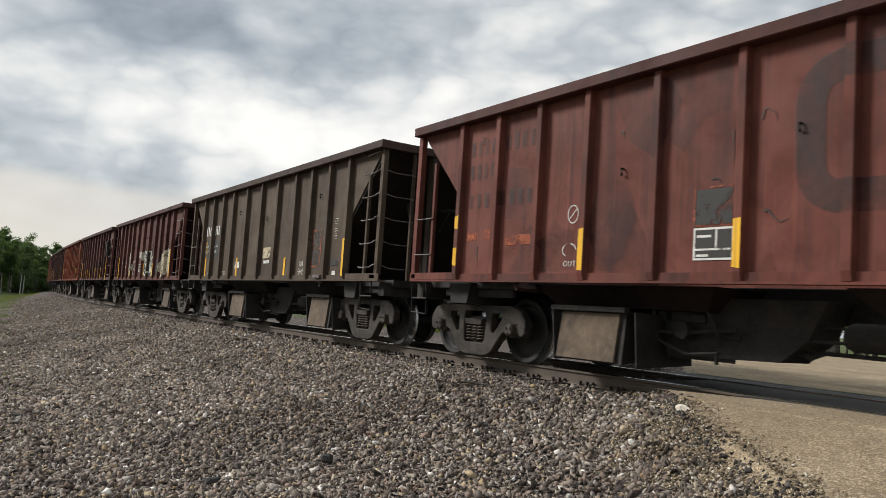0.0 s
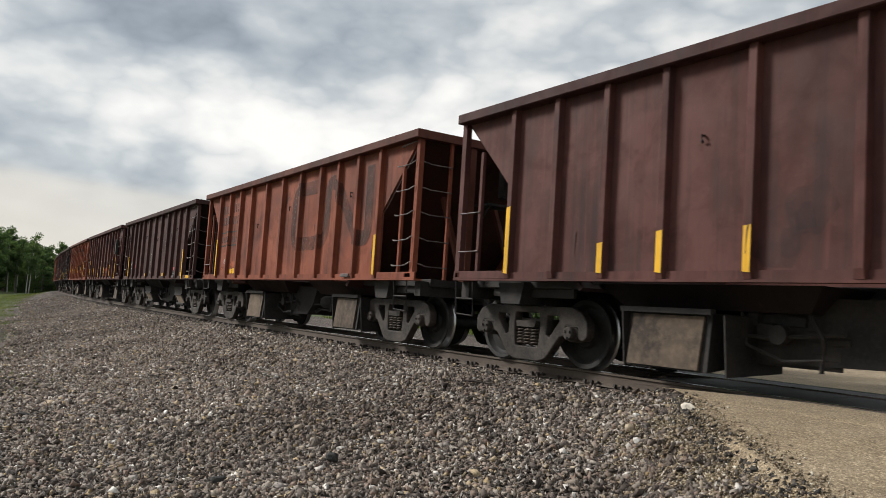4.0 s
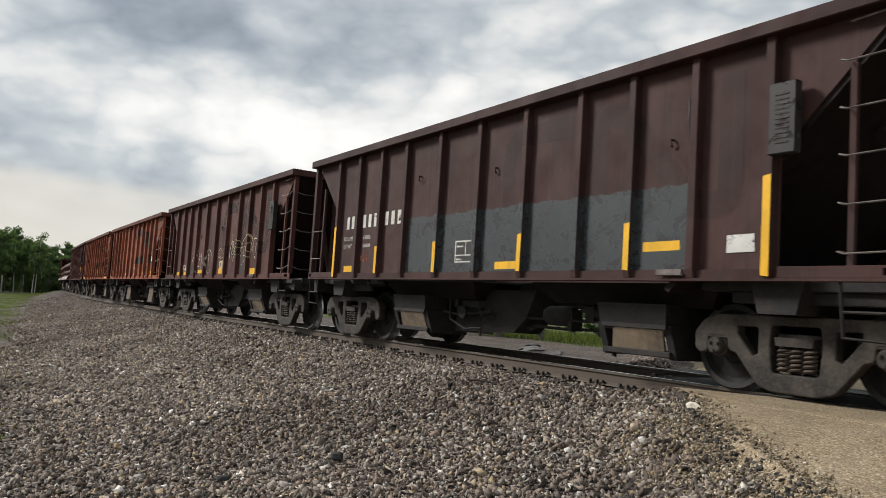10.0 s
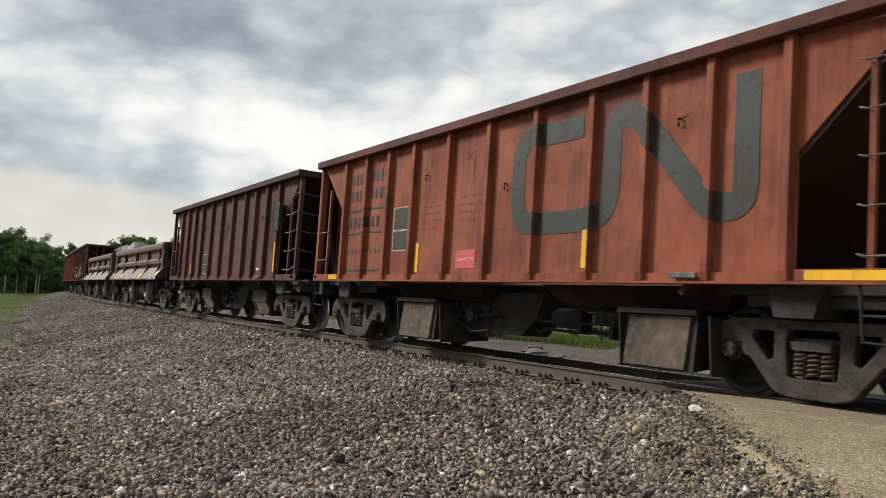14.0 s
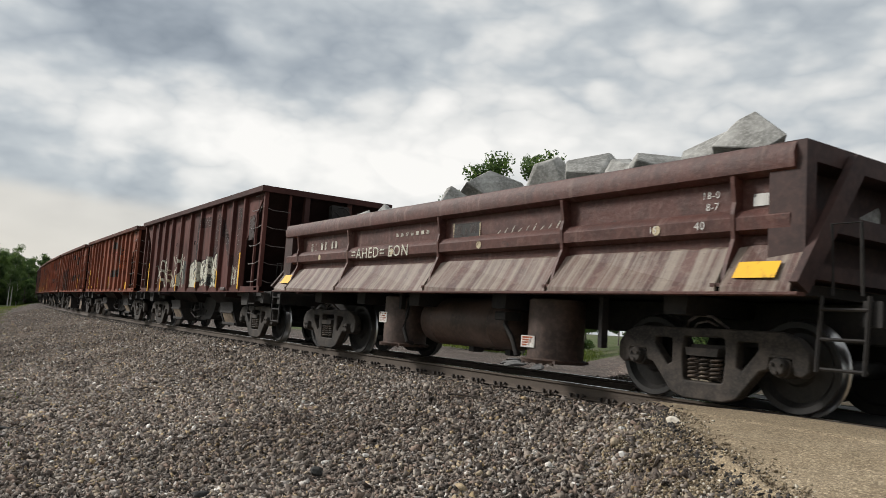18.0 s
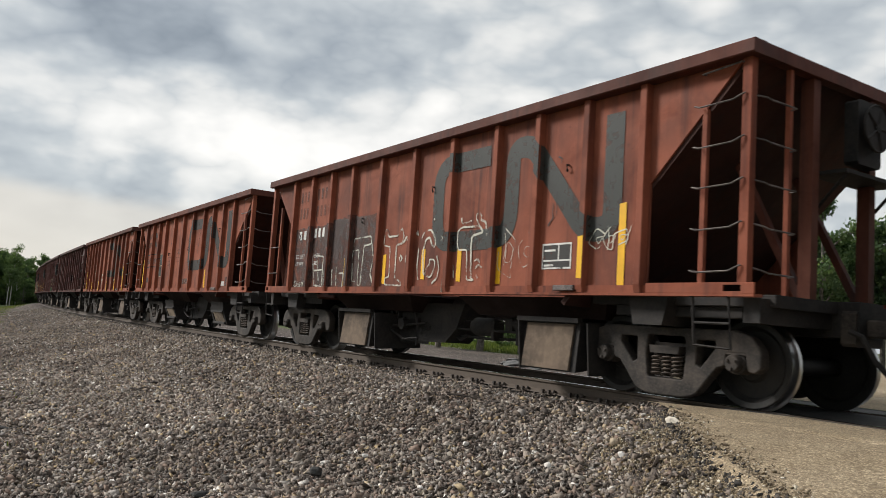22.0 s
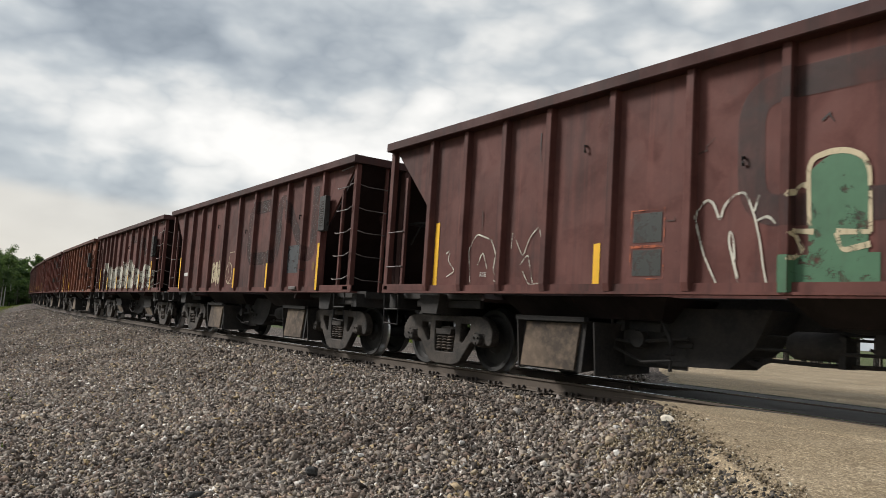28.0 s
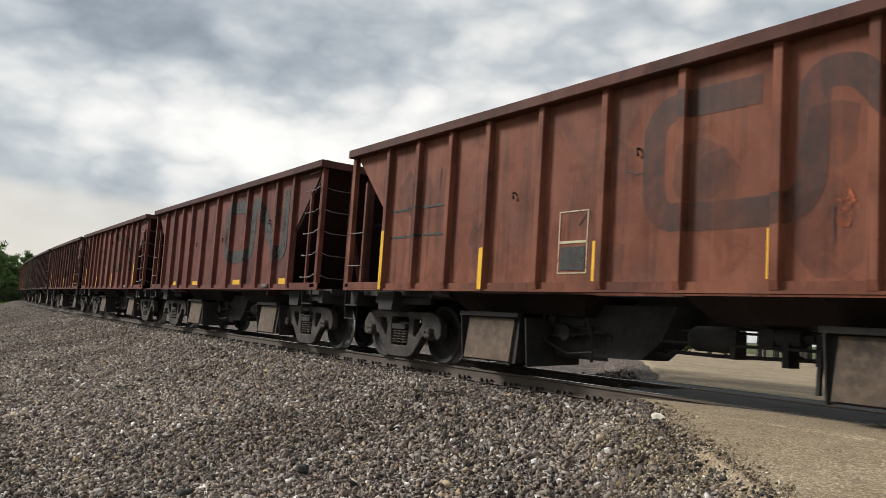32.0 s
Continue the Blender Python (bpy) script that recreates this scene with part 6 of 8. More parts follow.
def weights(car, first, second, u=1.40, u2=2.24, z=1.76, size=.085, words=("LD LMT", "LT WT")):
    lettering(car, words[0], u, z, size)
    lettering(car, words[1], u, z - .15, size)
    lettering(car, first, u2, z, size)
    lettering(car, second, u2, z - .15, size)


def small_print(car, u, z, words='2" HF COMP SHOE', size=.052):
    lettering(car, words, u, z, size)


def m_red_first(car):
    emblem(car, FADED)
    strips(car, (P1, 1.34, 1.6), (P1, 1.88, 2.07), (P4, 1.25, 1.75), (P6, 1.26, 1.74))
    bars(car, (1.42, 2.05, 1.70, 1.84), (2.3, 2.9, 1.60, 1.74), mat=ORANGEMARK, name="paint_stripe", label="worn orange stripe")
    mark("data_panel", car, [rect(5.47, 5.90, 1.70, 2.06)], BOARD, "dark square data panel", .001)
    mark("ruling", car, outline(5.44, 5.93, 1.68, 2.09, .018), ORANGEMARK, "worn red frame", .003)
    data_box(car, 5.45, 5.93, 1.34, 1.67)
    blocks(car, 1.42, 2.06, 2.92, 3.14, 4, FADED)
    blocks(car, 2.24, 2.92, 2.92, 3.14, 4, FADED)
    blocks(car, 1.42, 2.06, 2.58, 2.80, 4, FADED)
    blocks(car, 1.42, 2.92, 2.16, 2.36, 8, FADED)
    small_print(car, 1.38, 1.165)
    lettering(car, "OUT", 3.50, 1.30, .075, name="chalk_mark")
    mark("chalk_mark", car, band([(3.64 + .09 * math.cos(a * .52), 1.94 + .11 * math.sin(a * .52)) for a in range(13)], .012) + band([(3.58, 1.88), (3.70, 2.0)], .012), WHITE, "chalked ring", .003)
    mark("chalk_mark", car, band([(3.60 + .12 * math.cos(a * .52), 1.50 + .08 * math.sin(a * .52)) for a in range(9)], .014), WHITE, "chalked arc", .003)
    patches(car, 3, 7, FADED, 1.5, 6.0)


def m_olive(car):
    strips(car, (P1 + .25, 1.18, 2.2), (4.31, 1.19, 1.68), (7.64, 1.2, 1.62), (P11, 1.2, 1.9))
    bars(car, (4.18, 4.52, 1.41, 1.58), mat=WHITE, name="sticker", label="white sticker")
    mark("data_panel", car, [rect(1.35, 1.92, 1.72, 2.2), rect(2.20, 2.72, 1.72, 2.2)], BOARD, "dark blue-black data panel", .001)
    weights(car, "204200", "58600", u=1.38, u2=2.22, z=2.02, size=.07)
    blocks(car, 1.40, 2.04, 2.36, 2.62, 4, WHITE)
    blocks(car, 2.22, 2.66, 2.36, 2.62, 3, WHITE)
    lettering(car, "OUT", 3.14, 1.26, .09, name="chalk_mark")
    bars(car, (6.24, 6.72, 1.62, 1.88), mat=CREAM, name="paint_patch", label="dull yellow patch")
    lettering(car, "CLEANED 3-13", 6.28, 1.70, .045)
    bars(car, (6.30, 6.68, 1.50, 1.58), mat=WHITE, name="paint_patch", label="white paint dab")
    mark("ruling", car, outline(9.14, 9.58, 1.38, 2.14, .030) + [rect(9.17, 9.55, 1.74, 1.79)], ORANGEMARK, "worn orange frame", .003)
    mark("data_panel", car, [rect(9.18, 9.54, 1.81, 2.10), rect(9.18, 9.54, 1.42, 1.72)], GREYPATCH, "faded data panel", .001)
    lettering(car, "IN", 8.52, 1.40, .13, name="chalk_mark")
    mark("chalk_mark", car, band([(8.46, 1.29), (8.76, 1.31)], .012) + band([(8.50, 1.36), (8.74, 1.22)], .010) + band([(8.50, 1.22), (8.73, 1.36)], .010), WHITE, "chalked strokes", .003)
    bars(car, *[(10.17, 10.31, 1.92 + i * .048, 1.936 + i * .048) for i in range(9)], mat=SPRAYFILL, name="stencil_bar", label="short white stencilled bar")
    bars(car, (10.06, 10.42, 1.40, 1.51), mat=BOARD, name="paint_patch", label="dark paint patch")
    bars(car, (1.75, 1.95, 1.25, 1.34), (10.18, 10.33, 1.20, 1.30), mat=WHITE, name="sticker", label="white sticker")


def m_maroon_graffiti(car):
    strips(car, (P1, 1.19, 2.06), (P4, 1.22, 1.5), (P6 - .1, 1.25, 1.62), (P8, 1.24, 1.70), (P11, 1.21, 2.11))
    data_box(car, 5.20, 5.66, 1.42, 1.72)
    weights(car, "165900", "54100")
    small_print(car, 1.42, 1.16)
    scribble(car, 5, 3.1, 3.85, 1.24, 2.3, SPRAY, .05, 3, SPRAY)
    splash(car, 21, 3.96, 4.82, 1.24, 1.86, SMUDGE, .08, "thin dark spray ground")
    strokes(car, SPRAY, .045, [[(3.99, 1.25), (3.93, 1.65), (3.98, 1.79), (4.32, 1.86), (4.34, 1.77)], [(4.04, 1.28), (4.19, 1.50), (4.38, 1.70), (4.53, 1.66)], [(4.33, 1.63), (4.50, 1.42), (4.66, 1.28), (4.80, 1.29)], [(4.38, 1.70), (4.77, 1.74)], [(4.74, 1.72), (4.83, 1.28)]])
    splash(car, 22, 5.08, 5.78, 1.95, 2.2, SPRAYFILL, .10, "thin worn white spray")
    splash(car, 23, 6.08, 6.92, 1.26, 2.2, TEAL, .08, "dark olive spray ground")
    splash(car, 24, 7.02, 8.02, 1.25, 2.14, TEAL, .06, "dark olive spray ground")
    strokes(car, SPRAY, .055, [[(6.02, 2.10), (6.17, 2.18), (6.42, 2.18), (6.56, 2.08), (6.69, 2.15), (6.87, 2.17)], [(6.40, 1.81), (6.63, 1.87), (6.76, 1.89), (6.59, 2.02)], [(6.72, 2.09), (6.86, 1.94), (6.88, 1.74), (6.77, 1.64), (6.57, 1.71), (6.37, 1.58), (6.38, 1.49), (6.78, 1.45), (6.88, 1.39), (6.79, 1.28)], [(6.13, 1.44), (6.28, 1.35), (6.53, 1.28), (6.79, 1.28)], [(6.44, 1.66), (6.64, 1.76), (6.80, 1.81)], [(6.31, 1.72), (6.41, 1.75)]])
    strokes(car, SPRAYFILL, .085, [[(6.23 + r * .17 * math.cos(k * .5), 1.97 + r * .15 * math.sin(k * .5)) for k in range(13)] for r in (1, .4)])
    strokes(car, SPRAY, .055, [[(7.14, 2.16), (7.36, 2.15), (7.39, 2.02), (7.54, 1.75), (7.62, 1.49), (7.66, 1.24)], [(7.37, 2.05), (7.28, 1.82), (7.21, 1.46), (7.19, 1.27)], [(7.43, 1.97), (7.49, 1.60), (7.38, 1.40)], [(7.21, 1.51), (7.38, 1.46), (7.54, 1.47)], [(7.06, 1.36), (7.21, 1.41), (7.27, 1.27)], [(7.61, 1.92), (7.79, 1.97), (7.94, 1.94), (7.90, 1.85)], [(7.74, 1.91), (7.95, 1.77)], [(7.63, 1.24), (7.81, 1.44), (7.95, 1.53)], [(7.71, 1.27), (7.91, 1.36)]])
    strokes(car, SPRAYFILL, .16, [[(6.45, 1.62), (6.75, 1.80), (6.84, 1.92)], [(7.28, 1.36), (7.34, 1.75)], [(7.46, 1.35), (7.58, 1.55)]], .0030)
    strips(car, (6.13, 1.26, 1.74))
    scribble(car, 8, 9.1, 10.6, 1.2, 2.2, SPRAY, .055, 4, CREAM)
    bars(car, (10.2, 10.38, 1.42, 1.75), mat=WHITE, name="sticker", label="white paper sticker")
    bars(car, (8.3, 8.85, 1.15, 1.85), mat=BOARD, name="paint_patch", label="dark square patch", depth=.0004)
    patches(car, 9, 5, FADED, 5.5, 10.4, 1.9, 3.2)
    small_print(car, 10.0, 1.16, "2\" HF COMP SHOE")


def m_brown_tag(car):
    emblem(car, FADED)
    strips(car, (P1, 1.2, 2.1), (P3, 1.2, 1.55), (P4, 1.2, 1.65), (P5, 1.2, 1.65), (P7, 1.31, 1.78), (P9, 1.18, 1.69), (P11, 1.1, 2.05))
    scribble(car, 4, 9.35, 9.75, 1.55, 1.85, SPRAY, .012, 2)
    lettering(car, "I", 9.5, 1.35, .09, name="chalk_mark")
    bars(car, (9.2, 9.28, 1.36, 1.54), mat=ORANGEMARK, name="paint_patch", label="small orange dab")
    mark("chalk_mark", car, band([(7.6, 1.72), (7.6, 1.60), (7.68, 1.55), (7.76, 1.60), (7.76, 1.72), (7.6, 1.72)], .01), WHITE, "chalked mark", .003)
    patches(car, 5, 4, TEAL, 5.1, 5.8, 1.4, 1.9, .3)


def m_orange_plain(car):
    strips(car, (P1, 1.2, 2.2), (P11, 1.2, 1.9))
    bars(car, (2.30, 2.50, 1.26, 1.38), (2.54, 2.70, 1.26, 1.40))
    bars(car, (2.2, 2.95, 1.42, 1.58), (1.42, 2.0, 1.36, 1.46), mat=ORANGEMARK, name="paint_stripe", label="worn orange stripe")
    blocks(car, 1.40, 2.05, 2.90, 3.12, 4, GREYPATCH)
    blocks(car, 2.24, 2.95, 2.90, 3.12, 4, GREYPATCH)
    blocks(car, 1.40, 2.95, 2.58, 2.80, 9, GREYPATCH)
    blocks(car, 1.40, 2.95, 2.10, 2.26, 9, GREYPATCH)
    bars(car, (1.33, 2.95, 2.36, 2.40), (1.33, 2.95, 2.0, 2.04), mat=TEAL, name="paint_stripe", label="thin dark painted line")
    bars(car, (1.75, 1.95, 1.78, 1.86), mat=PINK, name="sticker", label="pale pink sticker")
    blocks(car, 1.75, 2.0, 1.52, 1.66, 4, WHITE)
    emblem(car, FADED)


def m_dark_bars(car):
    strips(car, (P1, 1.2, 2.05), (P11, 1.11, 2.07))
    bars(car, (10.24, 10.71, 1.21, 1.34), (7.5, 7.8, 1.2, 1.33), (4.35, 4.8, 1.2, 1.33), (1.6, 2.05, 1.2, 1.32))
    sill_bar(car, 11.25, 11.72)
    mark("ruling", car, outline(5.39, 5.93, 1.33, 2.06, .016), CREAM, "thin pale frame", .003)
    mark("data_panel", car, [rect(5.45, 5.87, 1.72, 2.0)], TEAL, "faded data panel", .001)
    bars(car, (9.23, 9.40, 1.40, 1.51), (2.25, 2.4, 1.55, 1.68), mat=PINK, name="sticker", label="pink-red sticker")
    bars(car, (9.2, 9.84, 1.20, 1.38), (1.34, 2.06, 1.42, 1.86), mat=BOARD, name="data_panel", label="black data panel", depth=.0006)
    bars(car, (1.34, 2.06, 1.90, 1.98), mat=ORANGEMARK, name="paint_stripe", label="worn red stripe")
    lettering(car, "LD.LMT 165500", 1.36, 1.70, .064)
    lettering(car, "LT.WT  54500", 1.36, 1.52, .064)
    lettering(car, "2 HIGH  COMP.SHOE", 9.22, 1.27, .042)
    patches(car, 12, 6, FADED, 6, 10.5, 1.6, 3.2)
    bars(car, (11.06, 11.22, 2.55, 2.9), mat=GREYPATCH, name="paint_patch", label="scraped red patch")


def m_brown_tan(car):
    emblem(car, FADED)
    strips(car, (P1, 1.24, 2.15), (P3, 1.35, 1.72), (P5, 1.24, 1.72), (P7, 1.25, 1.75), (P9, 1.25, 1.8), (P11, 1.15, 2.1))
    mark("data_panel", car, [rect(5.24, 5.76, 1.30, 2.02)], BOARD, "dark data panel", .001)
    mark("ruling", car, outline(5.20, 5.80, 1.26, 2.06, .03) + [rect(5.22, 5.78, 1.64, 1.69)], CREAM, "thin pale frame", .003)
    splash(car, 141, 1.36, 2.04, 1.42, 1.84, REDRUB, .05, "rubbed red paint patch", "paint_patch")
    splash(car, 142, 2.2, 2.84, 1.27, 1.46, REDRUB, .05, "rubbed red paint patch", "paint_patch")
    lettering(car, "16530", 1.65, 1.51, .085)
    lettering(car, "5470", 1.72, 1.36, .085)
    bars(car, (1.57, 1.70, 1.24, 1.34), mat=PINK, name="sticker", label="pink sticker")
    scribble(car, 143, 2.24, 2.84, 1.29, 1.50, THINSPRAY, .010, 5)
    strokes(car, THINSPRAY, .012, (((4.28, 1.50), (4.12, 1.52), (4.04, 1.36), (4.14, 1.24), (4.22, 1.34)), ((4.20, 1.26), (4.26, 1.46), (4.36, 1.42), (4.30, 1.32), (4.44, 1.26)),
                               ((4.52, 1.42), (4.44, 1.34), (4.52, 1.25), (4.58, 1.36), (4.50, 1.42)), ((4.60, 1.46), (4.64, 1.28), (4.69, 1.42), (4.74, 1.28), (4.80, 1.55))))
    scribble(car, 14, 6.2, 7.0, 1.3, 1.75, CREAM, .012, 4)
    scribble(car, 15, 7.3, 7.8, 1.35, 1.7, CREAM, .012, 3)
    scribble(car, 16, 8.25, 9.0, 1.25, 1.95, CREAM, .012, 5)
    bars(car, (10.12, 10.34, 1.38, 1.52), mat=PINK, name="sticker", label="pink-red sticker")
    patches(car, 17, 5, ORANGEMARK, 6.0, 8.4, 1.3, 1.6, .28, "paint_patch", "rubbed orange patch")


def m_teeth(car):
    emblem(car, BLACKPAINT)
    strips(car, (P1, 1.3, 2.23), (P3, 1.44, 1.89), (P5, 1.57, 2.04), (P7, 1.53, 2.02), (P9, 1.5, 1.95), (P11, 1.35, 2.2))
    tooth(car, 4.10, 4.82, 1.21, 2.06)
    tooth(car, 5.20, 5.98, 1.2, 2.19)
    tooth(car, 6.30, 7.03, 1.16, 2.22)
    old_panel(car, 3.22, 3.72, 1.60, 2.38)
    lettering(car, "CLEANED", 7.55, 1.48, .05)
    bars(car, (9.25, 9.75, 1.44, 1.66), mat=WHITE, name="paint_patch", label="cream paint patch")
    lettering(car, '2" HF COMP SHOE', 10.0, 1.24, .055)
    for z in (2.62, 2.94):
        blocks(car, 1.42, 2.05, z, z + .2, 4, GREYPATCH)
        blocks(car, 2.24, 2.92, z, z + .2, 4, GREYPATCH)
    bars(car, (1.33, 2.95, 2.36, 2.40), (1.33, 2.95, 1.93, 1.97), mat=TEAL, name="paint_stripe", label="thin dark painted line")
    blocks(car, 1.40, 2.9, 2.06, 2.24, 8, GREYPATCH)


def m_teal_band(car):
    emblem(car, SMUDGE)
    splash(car, 5, 3.94, 9.86, 1.22, 2.12, BLUEGREY, .012, "wide blue-grey painted band", "paint_band")
    strips(car, (P1, 1.15, 2.12), (P3, 1.21, 1.69), (P5, 1.22, 1.70), (P7, 1.22, 1.72), (P9, 1.22, 1.75), (P11, 1.15, 2.1))
    bars(car, (1.56, 2.05, 1.24, 1.36), (6.45, 6.94, 1.25, 1.36), (9.2, 9.72, 1.42, 1.53))
    data_box(car, 5.43, 5.92, 1.36, 1.69)
    blocks(car, 1.58, 2.0, 2.06, 2.30, 2, WHITE)
    blocks(car, 2.26, 2.92, 2.06, 2.30, 3, WHITE)
    blocks(car, 3.12, 3.80, 2.06, 2.30, 3, WHITE)
    weights(car, "65200", "54600", u=1.5, u2=2.3, z=1.84, size=.08)
    blocks(car, 2.24, 2.8, 1.44, 1.54, 5, ORANGEMARK)
    bars(car, (10.3, 10.62, 1.38, 1.56), mat=WHITE, name="sticker", label="white sticker")


def m_cream_tags(car):
    emblem(car, FADED)
    bars(car, (1.36, 1.78, 1.12, 1.32), (2.34, 2.80, 1.23, 1.34), (4.12, 4.58, 1.27, 1.38), (6.35, 6.85, 1.25, 1.40), (9.2, 9.8, 1.22, 1.38))
    bars(car, (6.42, 6.98, 1.30, 1.62), mat=CREAM, name="paint_patch", label="cream paint patch", depth=.0005)
    strokes(car, SPRAY, .026, [[(2.22, 1.51), (2.43, 1.55)], [(2.29, 1.53), (2.26, 1.34)], [(2.21, 1.44), (2.37, 1.43)], [(2.38, 1.34), (2.45, 1.49), (2.55, 1.33)], [(2.49, 1.55), (2.62, 1.33), (2.70, 1.48)], [(2.38, 1.40), (2.70, 1.42)]])
    strokes(car, SPRAYFILL, .020, [[(3.06, 1.94), (3.14, 2.02), (3.23, 1.98), (3.28, 1.77)], [(3.44, 1.93), (3.48, 1.82), (3.45, 1.75), (3.64, 1.75), (3.72, 1.69), (3.62, 1.61), (3.54, 1.55), (3.72, 1.58)], [(3.39, 1.56), (3.32, 1.63), (3.31, 1.70), (3.36, 1.71), (3.39, 1.63)], [(3.14, 1.18), (3.24, 1.15), (3.33, 1.18)], [(3.43, 1.18), (3.60, 1.15), (3.69, 1.19)], [(3.94, 1.91), (4.02, 2.00), (4.11, 1.90), (4.17, 1.74), (4.24, 1.64), (4.21, 1.79), (4.08, 1.95)], [(4.33, 1.83), (4.36, 1.78), (4.43, 1.82), (4.45, 1.92)], [(4.45, 1.89), (4.41, 1.82), (4.48, 1.67), (4.44, 1.64), (4.60, 1.58), (4.77, 1.46)], [(3.94, 1.86), (3.95, 1.70), (3.99, 1.53)]])
    strokes(car, SPRAYFILL, .020, [[(4.05, 1.12), (3.96, 1.23), (3.93, 1.36), (3.98, 1.48), (4.12, 1.51), (4.29, 1.45), (4.40, 1.40), (4.50, 1.42), (4.49, 1.48), (4.37, 1.46), (4.26, 1.44)], [(4.29, 1.49), (4.38, 1.57)], [(4.32, 1.46), (4.46, 1.51)], [(4.38, 1.21), (4.34, 1.25), (4.31, 1.12)], [(4.48, 1.17), (4.60, 1.22), (4.80, 1.31)]])
    lettering(car, "OUTSIDE", 3.24, 1.44, .055, GREYPATCH, name="chalk_mark")
    strokes(car, SPRAYFILL, .018, [[(5.28 + .30 * math.cos(k * .52), 1.62 + .36 * math.sin(k * .52)) for k in range(13)], [(5.05, 1.95), (5.25, 1.75), (5.45, 1.98)], [(5.25, 1.75), (5.28, 1.45)]], .0040)
    scribble(car, 35, 6.3, 6.9, 1.6, 2.0, CREAM, .018, 2)
    scribble(car, 36, 7.35, 9.85, 1.42, 2.35, CREAM, .034, 5)
    bars(car, (3.16, 3.70, 1.22, 1.54), (8.4, 8.85, 1.25, 1.75), mat=BOARD, name="paint_patch", label="dark square patch", depth=.0004)


def m_orange_c(car):
    emblem(car, TEAL)
    bars(car, (1.45, 1.93, 1.14, 1.23), (1.45, 1.93, 1.26, 1.36), (4.23, 4.72, 1.26, 1.38), (6.43, 6.91, 1.27, 1.38), (8.36, 8.86, 1.28, 1.4), (10.1, 10.66, 1.18, 1.28), (10.1, 10.66, 1.31, 1.42))
    bars(car, (6.44, 6.88, 1.48, 1.62), (10.12, 10.46, 1.78, 1.98), mat=WHITE, name="paint_patch", label="white paint dab")
    lettering(car, "CLEANED 3-13", 6.43, 1.68, .048)
    old_panel(car)
    mark("chalk_mark", car, band([(7.93 + .10 * math.cos(a * .52), 1.74 + .16 * math.sin(a * .52)) for a in range(13)], .016), SPRAY, "chalked ring", .003)
    bars(car, (1.33, 2.95, 2.36, 2.40), (1.33, 2.95, 1.93, 1.97), mat=TEAL, name="paint_stripe", label="thin dark painted line")
    blocks(car, 2.24, 2.8, 1.28, 1.34, 6, WHITE)
    bars(car, (9.1, 9.7, 1.25, 1.62), mat=GREYPATCH, name="paint_patch", label="grey patch")


def m_orange_full(car):
    emblem(car, TEAL)
    strips(car, (P4 + .18, 1.26, 1.74), (P8, 1.28, 1.74))
    sill_bar(car, 11.0, 11.85)
    sill_bar(car, .75, 1.15)
    bars(car, (5.23, 5.76, 1.30, 1.58), mat=PINK, name="paint_patch", label="pale red patch")
    lettering(car, "CLEANED 3-15", 5.26, 1.42, .048)
    old_panel(car, 3.2, 3.74, 1.62, 2.38)
    for z in (2.62, 2.94):
        blocks(car, 1.42, 2.05, z, z + .2, 4, BLACKPAINT)
        blocks(car, 2.24, 2.92, z, z + .2, 4, BLACKPAINT)
    bars(car, (1.33, 2.95, 2.42, 2.46), (1.33, 2.95, 1.98, 2.02), (1.33, 2.95, 1.28, 1.32), mat=TEAL, name="paint_stripe", label="thin dark painted line")
    blocks(car, 1.40, 2.7, 2.10, 2.30, 7, BLACKPAINT)
    blocks(car, 1.40, 2.8, 1.62, 1.70, 9, GREYPATCH)
    for z in (2.3, 2.18, 2.06, 1.94):
        blocks(car, 4.2, 4.85, z, z + .035, 7, FADED)
        blocks(car, 5.25, 5.95, z + .08, z + .115, 7, FADED)


def m_maroon_panel(car):
    strips(car, (P11, 1.3, 2.0), (P3, 1.3, 1.6))
    old_panel(car, 4.1, 4.55, 1.3, 1.9)
    patches(car, 51, 7, TEAL, 6.0, 10.3, 1.6, 3.1, .4)
    bars(car, (9.3, 9.5, 1.35, 1.42), mat=WHITE, name="sticker", label="white sticker")


